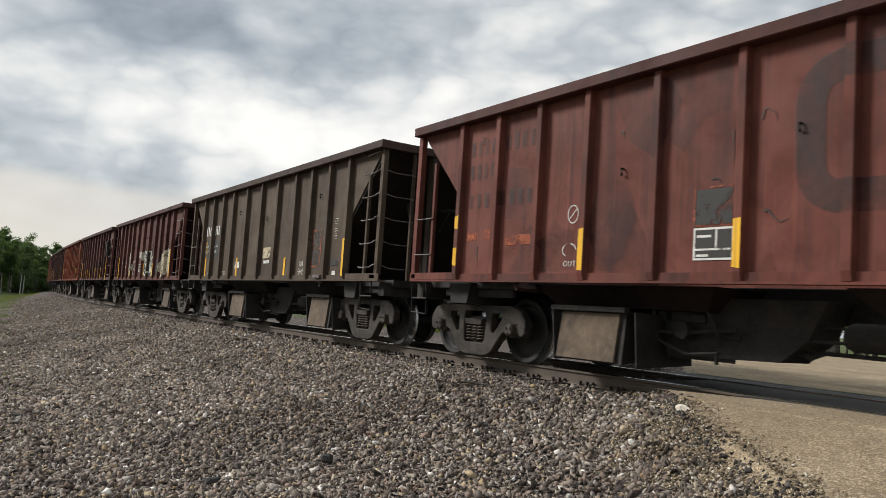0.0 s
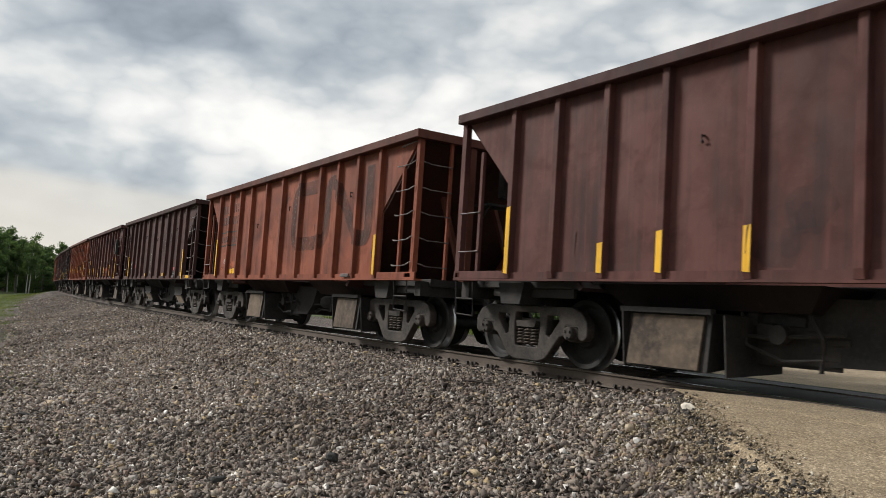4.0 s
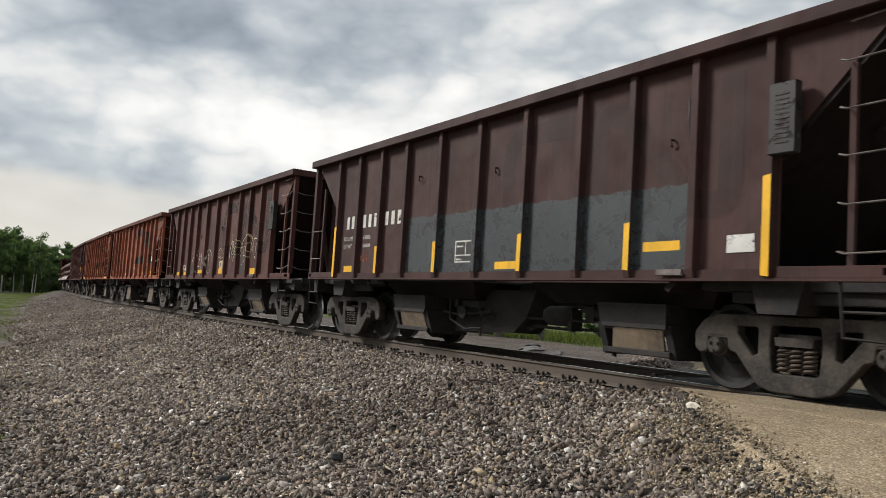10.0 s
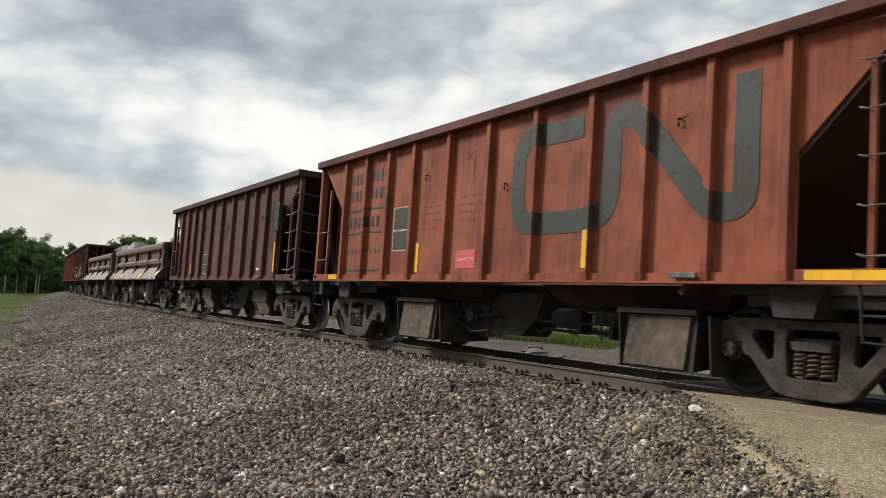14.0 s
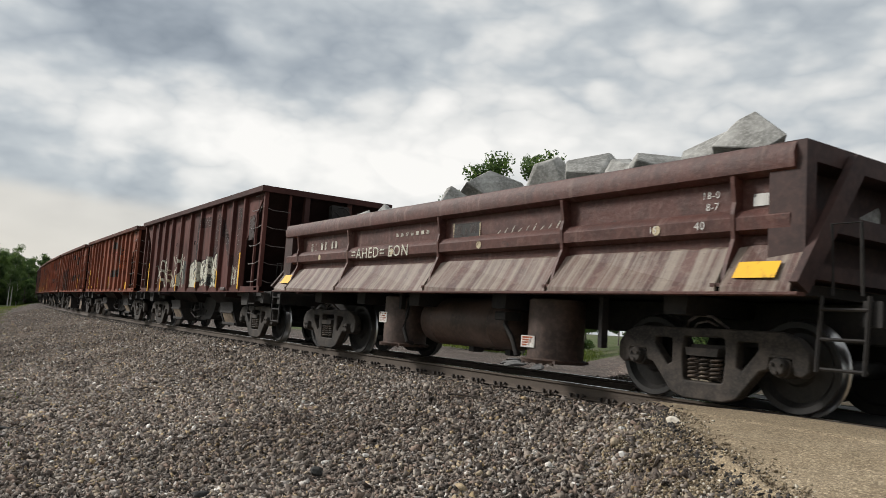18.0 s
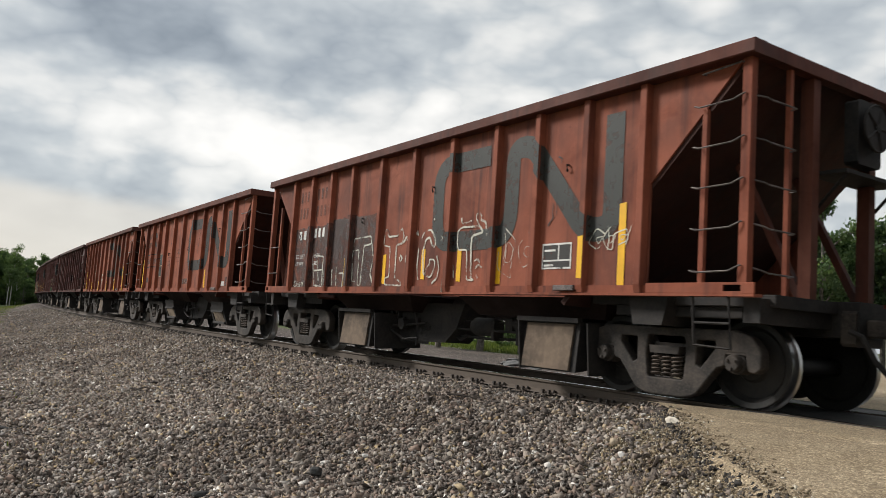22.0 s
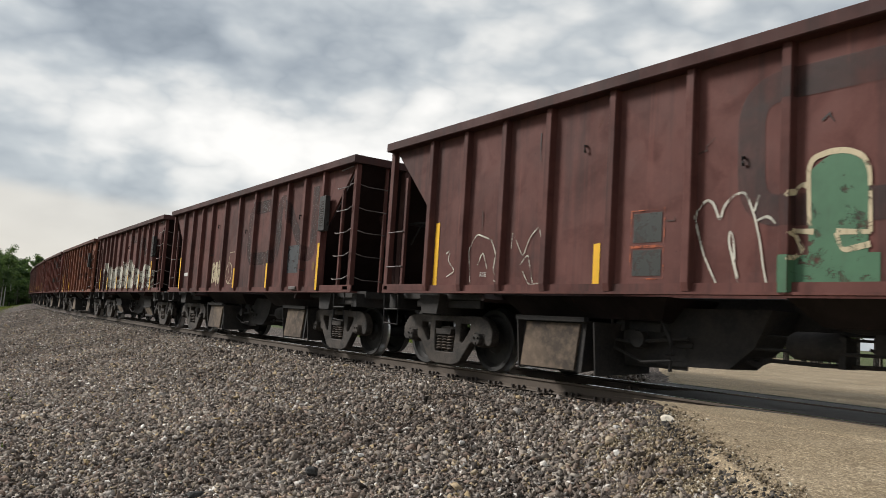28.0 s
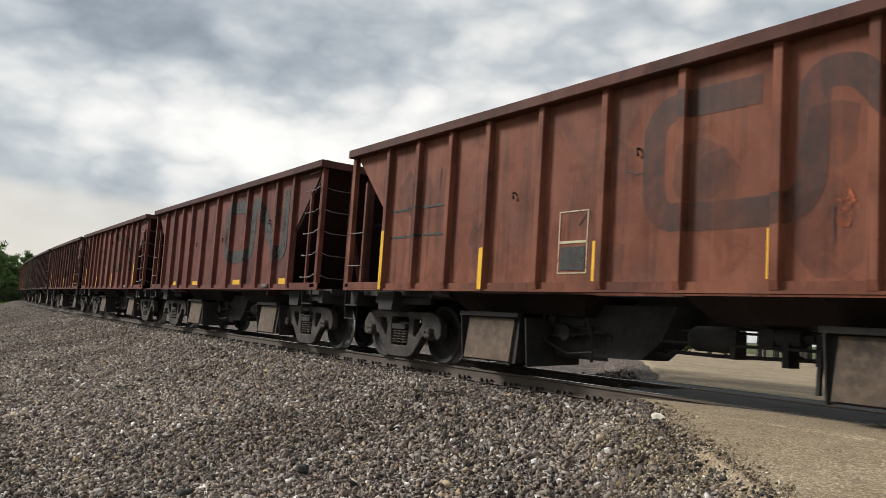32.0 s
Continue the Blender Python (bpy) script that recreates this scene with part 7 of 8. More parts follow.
def m_white_letters(car):
    emblem(car, FADED)
    strips(car, (P1, 1.13, 2.08), (P3, 1.11, 1.59), (P5, 1.13, 1.61), (P7, 1.22, 1.65), (P9, 1.22, 1.66), (P11, 1.18, 2.06))
    strokes(car, SPRAY, .050, [[(2.17, 1.96), (2.28, 1.87), (2.44, 1.71)], [(2.44, 1.71), (2.31, 1.57), (2.20, 1.36)], [(2.44, 1.71), (2.52, 1.94), (2.60, 2.07)], [(2.54, 2.09), (2.70, 2.01)], [(2.44, 1.71), (2.62, 1.51), (2.71, 1.39)], [(2.62, 1.56), (2.61, 1.25)], [(2.46, 1.73), (2.70, 1.82), (2.93, 1.86)], [(2.97, 1.84), (3.11, 1.74), (3.29, 1.66)], [(3.04, 2.13), (3.19, 1.89)], [(3.26, 2.18), (3.25, 1.89), (3.32, 1.63)], [(2.94, 1.61), (3.13, 1.41), (3.31, 1.25)], [(3.25, 1.66), (3.29, 1.44), (3.33, 1.25)], [(3.11, 1.74), (3.24, 2.08)]])
    strokes(car, SPRAY, .046, [[(3.40, 1.88), (3.44, 1.56), (3.50, 1.25)], [(3.64, 1.89), (3.65, 1.55), (3.68, 1.25)], [(4.15, 1.51), (4.13, 1.24)], [(4.22, 1.53), (4.28, 1.36), (4.33, 1.24)], [(4.13, 2.22), (4.25, 2.09), (4.36, 1.99)], [(4.50, 2.29), (4.44, 2.13), (4.37, 1.99), (4.41, 1.81), (4.39, 1.53), (4.33, 1.24)], [(4.33, 1.24), (4.47, 1.31), (4.57, 1.31)], [(4.45, 1.75), (4.61, 1.88), (4.73, 1.71)], [(4.72, 1.90), (4.75, 1.71)], [(4.59, 1.30), (4.63, 1.49), (4.75, 1.60)], [(4.59, 1.30), (4.76, 1.32)]])
    strokes(car, CREAM, .060, [[(3.44, 1.88), (3.72, 1.91), (3.84, 1.85)], [(3.50, 1.56), (3.74, 1.61)], [(3.86, 1.82), (4.04, 1.66), (4.22, 1.53)], [(3.86, 1.55), (3.98, 1.36), (4.11, 1.26)], [(3.93, 1.66), (4.11, 1.60)]], .0035)
    strokes(car, SPRAY, .048, [[(4.92, 2.08), (5.04, 2.04), (5.09, 1.90)], [(4.91, 1.94), (5.04, 2.07), (5.11, 2.14)], [(5.13, 2.25), (5.14, 2.03), (5.13, 1.77), (5.12, 1.50), (5.09, 1.34), (5.04, 1.24)], [(5.09, 1.90), (5.05, 1.77), (5.00, 1.51), (5.02, 1.32)], [(5.37, 2.16), (5.33, 1.96), (5.20, 1.74), (5.13, 1.61)], [(5.37, 2.16), (5.36, 1.85), (5.35, 1.55), (5.42, 1.24)], [(4.98, 1.32), (5.07, 1.24)]])
    splash(car, 64, 6.12, 7.05, 1.24, 1.85, SPRAY, .2)
    scribble(car, 65, 6.2, 8.9, 1.3, 2.1, SPRAY, .085, 5, SPRAY)
    scribble(car, 66, 7.25, 9.0, 1.22, 1.65, SPRAY, .07, 4, TEAL)
    scribble(car, 67, 9.95, 10.6, 1.25, 1.75, SPRAY, .035, 3, spiky=True)
    bars(car, (5.24, 5.62, 1.32, 2.03), mat=TEAL, name="paint_patch", label="dark square patch", depth=.0004)
    bars(car, (11.05, 11.42, 2.35, 2.95), mat=GREYPATCH, name="paint_patch", label="tan scraped patch")


def m_peeling(car):
    emblem(car, BLACKPAINT, rounded([(7.96, 3.06), (6.68, 3.06), (6.72, 1.86), (8.46, 1.86), (8.49, 2.98)], .3, 6))
    mark("painted_emblem", car, band(rounded([(8.50, 2.90), (8.62, 3.06), (8.84, 3.06)], .1, 4), .16), FADED, "worn end of the dark looping band", .0005)
    patches(car, 72, 3, BLACKPAINT, 8.86, 9.06, 2.7, 3.0, .2, "paint_patch", "flaking scrap of the dark band")
    patches(car, 73, 4, BLACKPAINT, 9.2, 9.75, 2.1, 2.5, .2, "paint_patch", "flaking scrap of the dark band")
    strips(car, (P1, 1.24, 2.15), (P3 + .12, 1.34, 1.81), (P6 + .13, 1.29, 1.76), (P9 - .24, 1.30, 1.78), (P11 - .15, 1.2, 2.1))
    bars(car, (1.33, 1.93, 1.28, 1.38), (10.05, 10.5, 1.2, 1.48))
    bars(car, (2.3, 2.42, 1.22, 1.32), (10.52, 10.6, 1.22, 1.36), mat=PINK, name="sticker", label="pink sticker")
    old_panel(car)
    lettering(car, '2" HF COMP SHOE', 2.14, 1.17, .05)
    strokes(car, SPRAYFILL, .016, (((6.32, 1.44), (6.36, 1.55), (6.78, 1.56), (6.80, 1.46), (6.36, 1.42)),), label="pale sprayed loop")
    bars(car, (9.53, 9.85, 1.42, 1.54), mat=WHITE, name="sticker", label="white sticker")
    patches(car, 71, 6, ORANGEMARK, 8.8, 10.2, 1.9, 3.2, .32, "paint_patch", "peeled bright orange patch")
    mark("chalk_mark", car, band([(7.3, 2.75), (7.8, 2.80)], .02) + band([(7.35, 2.62), (7.85, 2.68)], .02), PINK, "pink chalk lines", .003)


def m_pale_outlines(car):
    emblem(car, TEAL)
    splash(car, 80, 1.33, 3.06, 1.22, 2.42, GREYPATCH, .01, "grey-brown repainted panel", "paint_band")
    splash(car, 81, 3.06, 4.9, 1.22, 2.5, GREYPATCH, .02, "grey-brown repainted panel", "paint_band")
    strips(car, (P2 - .11, 1.3, 2.3), (3.70, 1.24, 1.76), (5.14, 1.27, 1.76), (6.36, 1.33, 1.80), (7.33, 1.29, 1.76), (P8 + .1, 1.25, 1.75), (P10, 1.3, 1.8), (10.48, 1.2, 2.15))
    blocks(car, 1.5, 1.95, 2.18, 2.36, 2, WHITE)
    blocks(car, 2.24, 2.78, 2.20, 2.38, 3, WHITE)
    weights(car, "16520", "5480", u=1.42, u2=2.24, z=1.80, size=.085)
    for z in (2.62, 2.96):
        blocks(car, 1.45, 2.06, z, z + .22, 4, FADED)
        blocks(car, 2.24, 2.94, z, z + .22, 4, FADED)
    strokes(car, SPRAYFILL, .026, [[(2.25, 1.83), (2.39, 1.25), (2.74, 1.21), (2.74, 1.81), (2.32, 1.84)], [(2.36, 1.54), (2.77, 1.55)], [(2.47, 1.74), (2.59, 1.33)], [(2.97, 1.52), (3.02, 1.24)], [(3.16, 1.55), (3.20, 1.24)], [(3.34, 1.59), (3.38, 1.24)], [(3.47, 1.47), (3.65, 1.47), (3.62, 1.20)]], .0045, .04)
    strokes(car, SPRAYFILL, .026, [[(3.97, 1.75), (4.00, 2.08), (4.62, 2.10), (4.65, 1.96), (4.38, 1.94), (4.33, 1.24), (4.23, 1.24), (4.20, 1.88), (3.99, 1.86)], [(3.97, 1.75), (4.01, 1.31), (4.12, 1.31)], [(4.63, 2.07), (4.75, 1.71), (4.67, 1.44), (4.78, 1.27)]], .0045, .04)
    strokes(car, SPRAYFILL, .028, [[(5.09, 1.93), (5.10, 2.06), (5.14, 2.19), (5.24, 2.05), (5.54, 2.05), (5.66, 2.18), (5.73, 2.04), (5.70, 1.92), (5.51, 1.90), (5.52, 1.36), (5.71, 1.29), (5.74, 1.23), (5.20, 1.25), (5.20, 1.36), (5.33, 1.38), (5.31, 1.88), (5.11, 1.91)], [(5.73, 1.92), (5.83, 2.04), (5.88, 1.85), (5.82, 1.60), (5.91, 1.35), (5.96, 1.23)], [(5.63, 1.70), (5.67, 1.61), (5.73, 1.67), (5.66, 1.73)]], .0045, .04)
    strokes(car, SPRAYFILL, .028, [[(6.25, 1.32), (6.19, 1.53), (6.22, 1.88), (6.36, 2.08), (6.54, 2.09), (6.68, 1.94), (6.68, 1.82), (6.60, 1.83), (6.51, 1.98), (6.40, 1.94), (6.34, 1.76), (6.39, 1.40), (6.60, 1.35), (6.70, 1.51), (6.69, 1.62), (6.54, 1.63), (6.56, 1.57), (6.46, 1.49), (6.44, 1.40)], [(6.14, 2.10), (6.18, 2.01), (6.10, 2.07)], [(6.74, 1.68), (6.82, 1.50), (6.78, 1.34), (6.64, 1.26)]], .0045, .05)
    strokes(car, SPRAYFILL, .028, [[(7.27, 1.81), (7.26, 2.02), (7.36, 2.07), (7.80, 2.06), (7.88, 1.97), (7.62, 1.93), (7.61, 1.79), (7.65, 1.32), (7.71, 1.30), (7.55, 1.30), (7.51, 1.74), (7.31, 1.74), (7.27, 1.81)], [(7.33, 2.21), (7.36, 2.12), (7.59, 2.15)], [(7.80, 2.05), (7.69, 2.19), (7.72, 2.26), (7.83, 2.22), (7.80, 2.15), (7.93, 2.11), (7.97, 1.91)], [(7.71, 1.57), (7.79, 1.60), (7.84, 1.54)], [(7.74, 1.47), (7.82, 1.52), (7.90, 1.47)]], .0045, .04)
    strokes(car, SPRAYFILL, .030, [[(6.60, 2.26), (6.62, 2.23)], [(6.93, 2.17), (6.95, 2.11)], [(6.81, 1.98), (6.88, 1.94), (6.83, 1.90)], [(6.95, 1.67), (6.97, 1.39)], [(7.02, 1.50), (7.04, 1.12)], [(6.93, 1.34), (6.97, 1.28)], [(7.20, 1.54), (7.22, 1.33)], [(7.77, 1.37), (7.82, 1.32)]], .0050, .03)
    scribble(car, 83, 8.25, 9.0, 1.3, 2.0, SPRAYFILL, .020, 2)
    scribble(car, 84, 1.4, 2.0, 1.2, 1.35, SPRAYFILL, .014, 4)
    data_box(car, 9.15, 9.68, 1.42, 1.74)
    scribble(car, 85, 10.0, 10.6, 1.6, 1.9, SPRAY, .018, 3)
    small_print(car, 2.45, 1.225, "CLEANED ELS 12-15", .04)


def m_bright_orange(car):
    emblem(car, BLACKPAINT)
    strips(car, (P1, 1.24, 2.2), (P6 - .10, 1.25, 1.78), (8.47, 1.23, 1.72), (10.60, 1.25, 2.12))
    old_panel(car, 3.14, 3.64, 1.60, 2.36)
    for z in (2.64, 2.94):
        blocks(car, 1.42, 2.05, z, z + .18, 4, BLACKPAINT)
        blocks(car, 2.24, 2.92, z, z + .18, 4, BLACKPAINT)
    bars(car, (1.33, 2.95, 2.36, 2.40), (1.33, 2.95, 1.93, 1.97), mat=TEAL, name="paint_stripe", label="thin dark painted line")
    blocks(car, 1.42, 2.7, 2.06, 2.24, 6, GREYPATCH)
    bars(car, (10.02, 10.30, 1.26, 1.38), mat=WHITE, name="sticker", label="white sticker")
    bars(car, (10.36, 10.5, 1.25, 1.5), mat=GREYPATCH, name="paint_patch", label="grey patch")
    mark("scratch", car, band([(7.55, 2.2), (7.72, 2.95)], .02) + band([(6.5, 2.4), (6.58, 2.62)], .018) + band([(5.5, 2.2), (5.62, 2.5)], .016) + band([(8.3, 2.7), (8.5, 2.6)], .018), BLACKPAINT, "dark scratches", .003)
    for z in (2.3, 2.18, 2.06, 1.94):
        blocks(car, 4.2, 4.85, z, z + .035, 7, FADED)
        blocks(car, 5.25, 5.95, z + .08, z + .115, 7, FADED)
    bars(car, (4.5, 4.85, 1.36, 1.52), (6.2, 6.9, 1.34, 1.5), (1.42, 1.8, 1.42, 1.6), mat=GREYPATCH, name="paint_patch", label="grey patch")


def m_white_fr(car):
    emblem(car, TEAL)
    strips(car, (P1, 1.12, 2.08), (P3, 1.13, 1.56), (P5, 1.15, 1.6), (P7, 1.14, 1.57), (P9, 1.15, 1.62), (P11, 1.14, 2.09))
    old_panel(car, 3.12, 3.56, 1.60, 2.36)
    lettering(car, "FR", 5.10, 1.30, .66, SPRAY, name="graffiti", wide=.72)
    blocks(car, 4.1, 4.55, 1.48, 1.54, 7, WHITE)
    bars(car, (10.03, 10.2, 1.28, 1.38), mat=PINK, name="sticker", label="red sticker")
    lettering(car, "OUT", 8.30, 1.56, .06, name="chalk_mark")
    lettering(car, "OUT", 8.22, 1.2, .055, name="chalk_mark")
    blocks(car, 1.4, 1.9, 1.62, 1.72, 3, YELLOW)


def m_brown_small(car):
    bars(car, (10.2, 10.65, 1.2, 1.34), (8.5, 8.8, 1.2, 1.28), (6.9, 7.05, 1.2, 1.28), (5.5, 5.8, 1.2, 1.28), (3.2, 3.5, 1.2, 1.3))
    emblem(car, FADED)
    patches(car, 101, 6, TEAL, 6.6, 10.0, 1.6, 3.0, .35)
    bars(car, (9.2, 9.5, 1.3, 1.38), mat=WHITE, name="sticker", label="white sticker")


def m_green(car):
    emblem(car, FADED)
    strips(car, (1.42, 1.22, 2.16), (4.72, 1.22, 1.69), (8.34, 1.25, 1.75), (10.62, 1.15, 2.02))
    mark("ruling", car, outline(5.22, 5.69, 1.26, 2.02, .014) + [rect(5.234, 5.676, 1.60, 1.63)], ORANGEMARK, "thin worn orange frame", .003)
    mark("data_panel", car, [rect(5.26, 5.65, 1.66, 1.98), rect(5.26, 5.65, 1.30, 1.58)], TEAL, "faded data panel", .001)
    green = [rect(6.98, 7.90, 1.12, 1.46), rect(7.28, 7.80, 1.46, 2.20)] + [[(7.54, 2.20), (7.28 + .52 * (j / 8), 2.20 + .14 * math.sin(math.pi * j / 8)), (7.28 + .52 * ((j + 1) / 8), 2.20 + .14 * math.sin(math.pi * (j + 1) / 8))] for j in range(8)]
    mark("graffiti", car, green, GREEN, "green sprayed block", .002)
    strokes(car, CREAM, .045, [[(7.29, 1.67), (7.27, 2.22), (7.31, 2.32), (7.47, 2.36), (7.62, 2.35), (7.76, 2.28), (7.81, 2.15), (7.82, 1.63)], [(7.27, 2.07), (7.21, 2.10), (7.11, 1.99)], [(7.14, 1.68), (7.33, 1.66)], [(7.14, 1.67), (7.24, 1.49), (7.12, 1.42)], [(7.53, 1.65), (7.82, 1.63)], [(7.53, 1.64), (7.58, 1.48), (7.82, 1.53)]], .0048, .06)
    strokes(car, SPRAYFILL, .024, [[(6.36, 1.17), (6.18, 1.51), (6.09, 1.80), (6.08, 1.94), (6.20, 2.05), (6.28, 2.02), (6.37, 1.81), (6.40, 1.97), (6.52, 2.07), (6.64, 2.09), (6.74, 1.86), (6.81, 1.59), (6.84, 1.38), (6.89, 1.17)], [(6.61, 1.14), (6.54, 1.38), (6.47, 1.61), (6.48, 1.73), (6.52, 1.66), (6.54, 1.44)], [(6.74, 1.89), (6.79, 2.04)], [(6.77, 1.80), (6.89, 1.84), (6.96, 1.76)]], .0046, .08)
    strokes(car, SPRAYFILL, .016, [[(2.31, 1.25), (2.24, 1.73), (2.42, 1.93), (2.75, 1.83), (2.86, 1.63), (2.81, 1.40), (2.98, 1.25)], [(2.46, 1.49), (2.57, 1.68), (2.68, 1.44)], [(3.18, 1.69), (3.19, 1.92), (3.42, 1.57), (3.54, 1.82), (3.71, 1.96), (3.79, 1.67)], [(3.37, 1.47), (3.52, 1.61), (3.63, 1.24)], [(1.69, 1.68), (1.82, 1.75), (1.73, 1.59), (1.93, 1.42), (1.72, 1.34)], [(3.43, 1.39), (3.56, 1.21), (3.82, 1.24)]], .0046, .06)
    scribble(car, 112, 8.15, 8.9, 1.3, 2.1, SPRAYFILL, .016, 2)
    scribble(car, 113, 9.12, 9.8, 1.5, 1.85, SPRAY, .03, 3)
    scribble(car, 114, 9.12, 9.55, 1.9, 2.12, SPRAY, .016, 3)
    lettering(car, "RSE", 2.52, 1.33, .065)


def m_blue_patch(car):
    emblem(car, FADED)
    strips(car, (P1, 1.2, 2.1), (P4 - .06, 1.2, 1.62), (P6, 1.2, 1.68), (P8, 1.2, 1.74), (P11, 1.15, 2.05))
    bars(car, (1.42, 1.82, 1.56, 1.66), mat=WHITE, name="paint_patch", label="white patch")
    scribble(car, 121, 4.05, 4.95, 1.2, 1.95, CREAM, .03, 4, CREAM)
    mark("graffiti", car, band(rounded([(5.12, 1.58), (5.35, 1.88), (5.62, 1.72), (5.58, 1.42), (5.35, 1.28), (5.12, 1.58)], .12, 4), .022), CREAM, "pale sprayed loop", .005)
    mark("ruling", car, outline(5.36, 5.82, 1.3, 2.1, .014), CREAM, "thin worn frame", .003)
    bars(car, (9.1, 9.82, 1.50, 2.08), mat=BLUEGREY, name="paint_patch", label="faded blue patch")
    mark("sticker", car, [[(10.42 + .07 * math.cos(j * .524), 1.62 + .09 * math.sin(j * .524)) for j in range(12)]], OCHRE, "round ochre sticker", .003)


def m_white_sheet(car):
    emblem(car, FADED)
    splash(car, 131, 3.02, 4.94, 1.24, 2.16, SPRAYFILL, .14)
    splash(car, 137, 4.96, 8.1, 1.24, 2.14, SPRAYFILL, .16)
    splash(car, 138, 8.2, 10.94, 1.24, 1.95, SPRAYFILL, .22)
    splash(car, 139, 1.75, 3.0, 1.98, 2.26, SPRAYFILL, .06)
    splash(car, 132, 1.31, 3.0, 1.14, 1.98, GREYPATCH, .05, "plum-brown repainted panel", "paint_band")
    for i, (u0, u1, z0, z1) in enumerate(((3.12, 3.8, 1.3, 2.0), (4.05, 4.9, 1.28, 2.05), (5.0, 5.95, 1.3, 2.1), (6.1, 7.0, 1.3, 2.0), (7.2, 8.1, 1.3, 1.95), (8.3, 9.8, 1.28, 1.9), (9.95, 10.6, 1.3, 1.8))):
        patches(car, 140 + i, 2, SPRAY, u0 + .25, u1 - .25, z0 + .2, z1 - .15, .34, "graffiti", "thick white spray fill")
    strips(car, (P1, 1.14, 2.11), (P3, 1.2, 1.7), (P5, 1.2, 1.72), (P7, 1.2, 1.7), (P9, 1.2, 1.72), (P11, 1.16, 2.12))
    strokes(car, GREYPATCH, .045, [[(3.14, 2.04), (3.37, 1.79), (3.28, 1.50), (3.22, 1.26)], [(3.48, 1.78), (3.65, 1.63), (3.75, 1.79)], [(4.26, 2.05), (4.24, 1.73), (4.40, 1.46), (4.51, 1.23)], [(4.20, 2.00), (4.43, 2.14)]], .0048)
    strokes(car, SMUDGE, .14, [[(4.71, 1.83), (4.87, 1.92), (5.06, 1.93), (5.30, 1.93)], [(4.74, 1.78), (4.87, 1.70), (5.02, 1.64)], [(5.17, 1.53), (5.33, 1.62), (5.35, 1.76)], [(5.03, 1.44), (5.22, 1.46), (5.35, 1.53)]], .0050, .12)
    strokes(car, CREAM, .07, [[(6.2, 1.35), (6.35, 1.85), (6.7, 1.95), (6.85, 1.5)], [(7.3, 1.4), (7.6, 1.9), (7.95, 1.5)], [(8.4, 1.8), (8.7, 1.4), (8.95, 1.85)]], .0052, .15)
    strokes(car, GREYPATCH, .05, [[(5.2, 1.3), (5.5, 1.5), (5.85, 1.35)], [(6.4, 1.35), (6.6, 1.7), (6.9, 1.6)], [(7.25, 1.8), (7.5, 1.55), (7.9, 1.75)], [(9.2, 1.4), (9.5, 1.7), (9.8, 1.45)], [(9.3, 1.8), (9.7, 1.6)]], .0054, .15)
    data_box(car, 9.98, 10.42, 1.3, 1.62)
    blocks(car, 1.36, 2.02, 1.92, 2.08, 5, WHITE)
    blocks(car, 2.24, 2.9, 1.92, 2.08, 4, WHITE)
    weights(car, "165400", "54600", u=1.40, u2=2.26, z=1.66, size=.07, words=("LD.LMT.", "LT.WT."))
    lettering(car, "CU.FT. 220", 2.24, 1.32, .06)


def m_orange_last(car):
    emblem(car, FADED)
    strips(car, (P1, 1.12, 2.07), (P4, 1.13, 1.69), (P6 - .12, 1.23, 1.7), (P8 - .07, 1.24, 1.72), (P11 - .14, 1.2, 2.1))
    mark("ruling", car, outline(5.29, 5.77, 1.32, 2.07, .014) + [rect(5.31, 5.75, 1.68, 1.71)], CREAM, "thin worn frame", .003)
    mark("data_panel", car, [rect(5.33, 5.73, 1.36, 1.64)], TEAL, "faded data panel", .001)
    patches(car, 141, 10, FADED, 1.5, 10.2, 1.3, 3.2, .5)
    patches(car, 142, 3, ORANGEMARK, 8.6, 10.0, 1.3, 3.0, .25, "paint_patch", "rubbed orange patch")
    bars(car, (1.33, 2.95, 2.36, 2.40), (1.33, 2.95, 1.93, 1.97), mat=TEAL, name="paint_stripe", label="thin dark painted line")


def m_patchy(car):
    emblem(car, TEAL)
    patches(car, 151, 5, FADED, 2.0, 10.2, 1.3, 3.2, .5)
    bars(car, (10.2, 10.6, 1.2, 1.34), (7.4, 7.9, 1.2, 1.33), (4.2, 4.7, 1.2, 1.32), (2.3, 2.6, 1.2, 1.32))


def m_yellow_far(car):
    strips(car, (P1, 1.2, 2.0), (P4, 1.2, 1.6), (P7, 1.2, 1.7), (P11, 1.2, 2.0))
    emblem(car, FADED)


def m_gold_sheet(car):
    splash(car, 161, 2.2, 10.4, 1.2, 1.9, CREAM, .2)


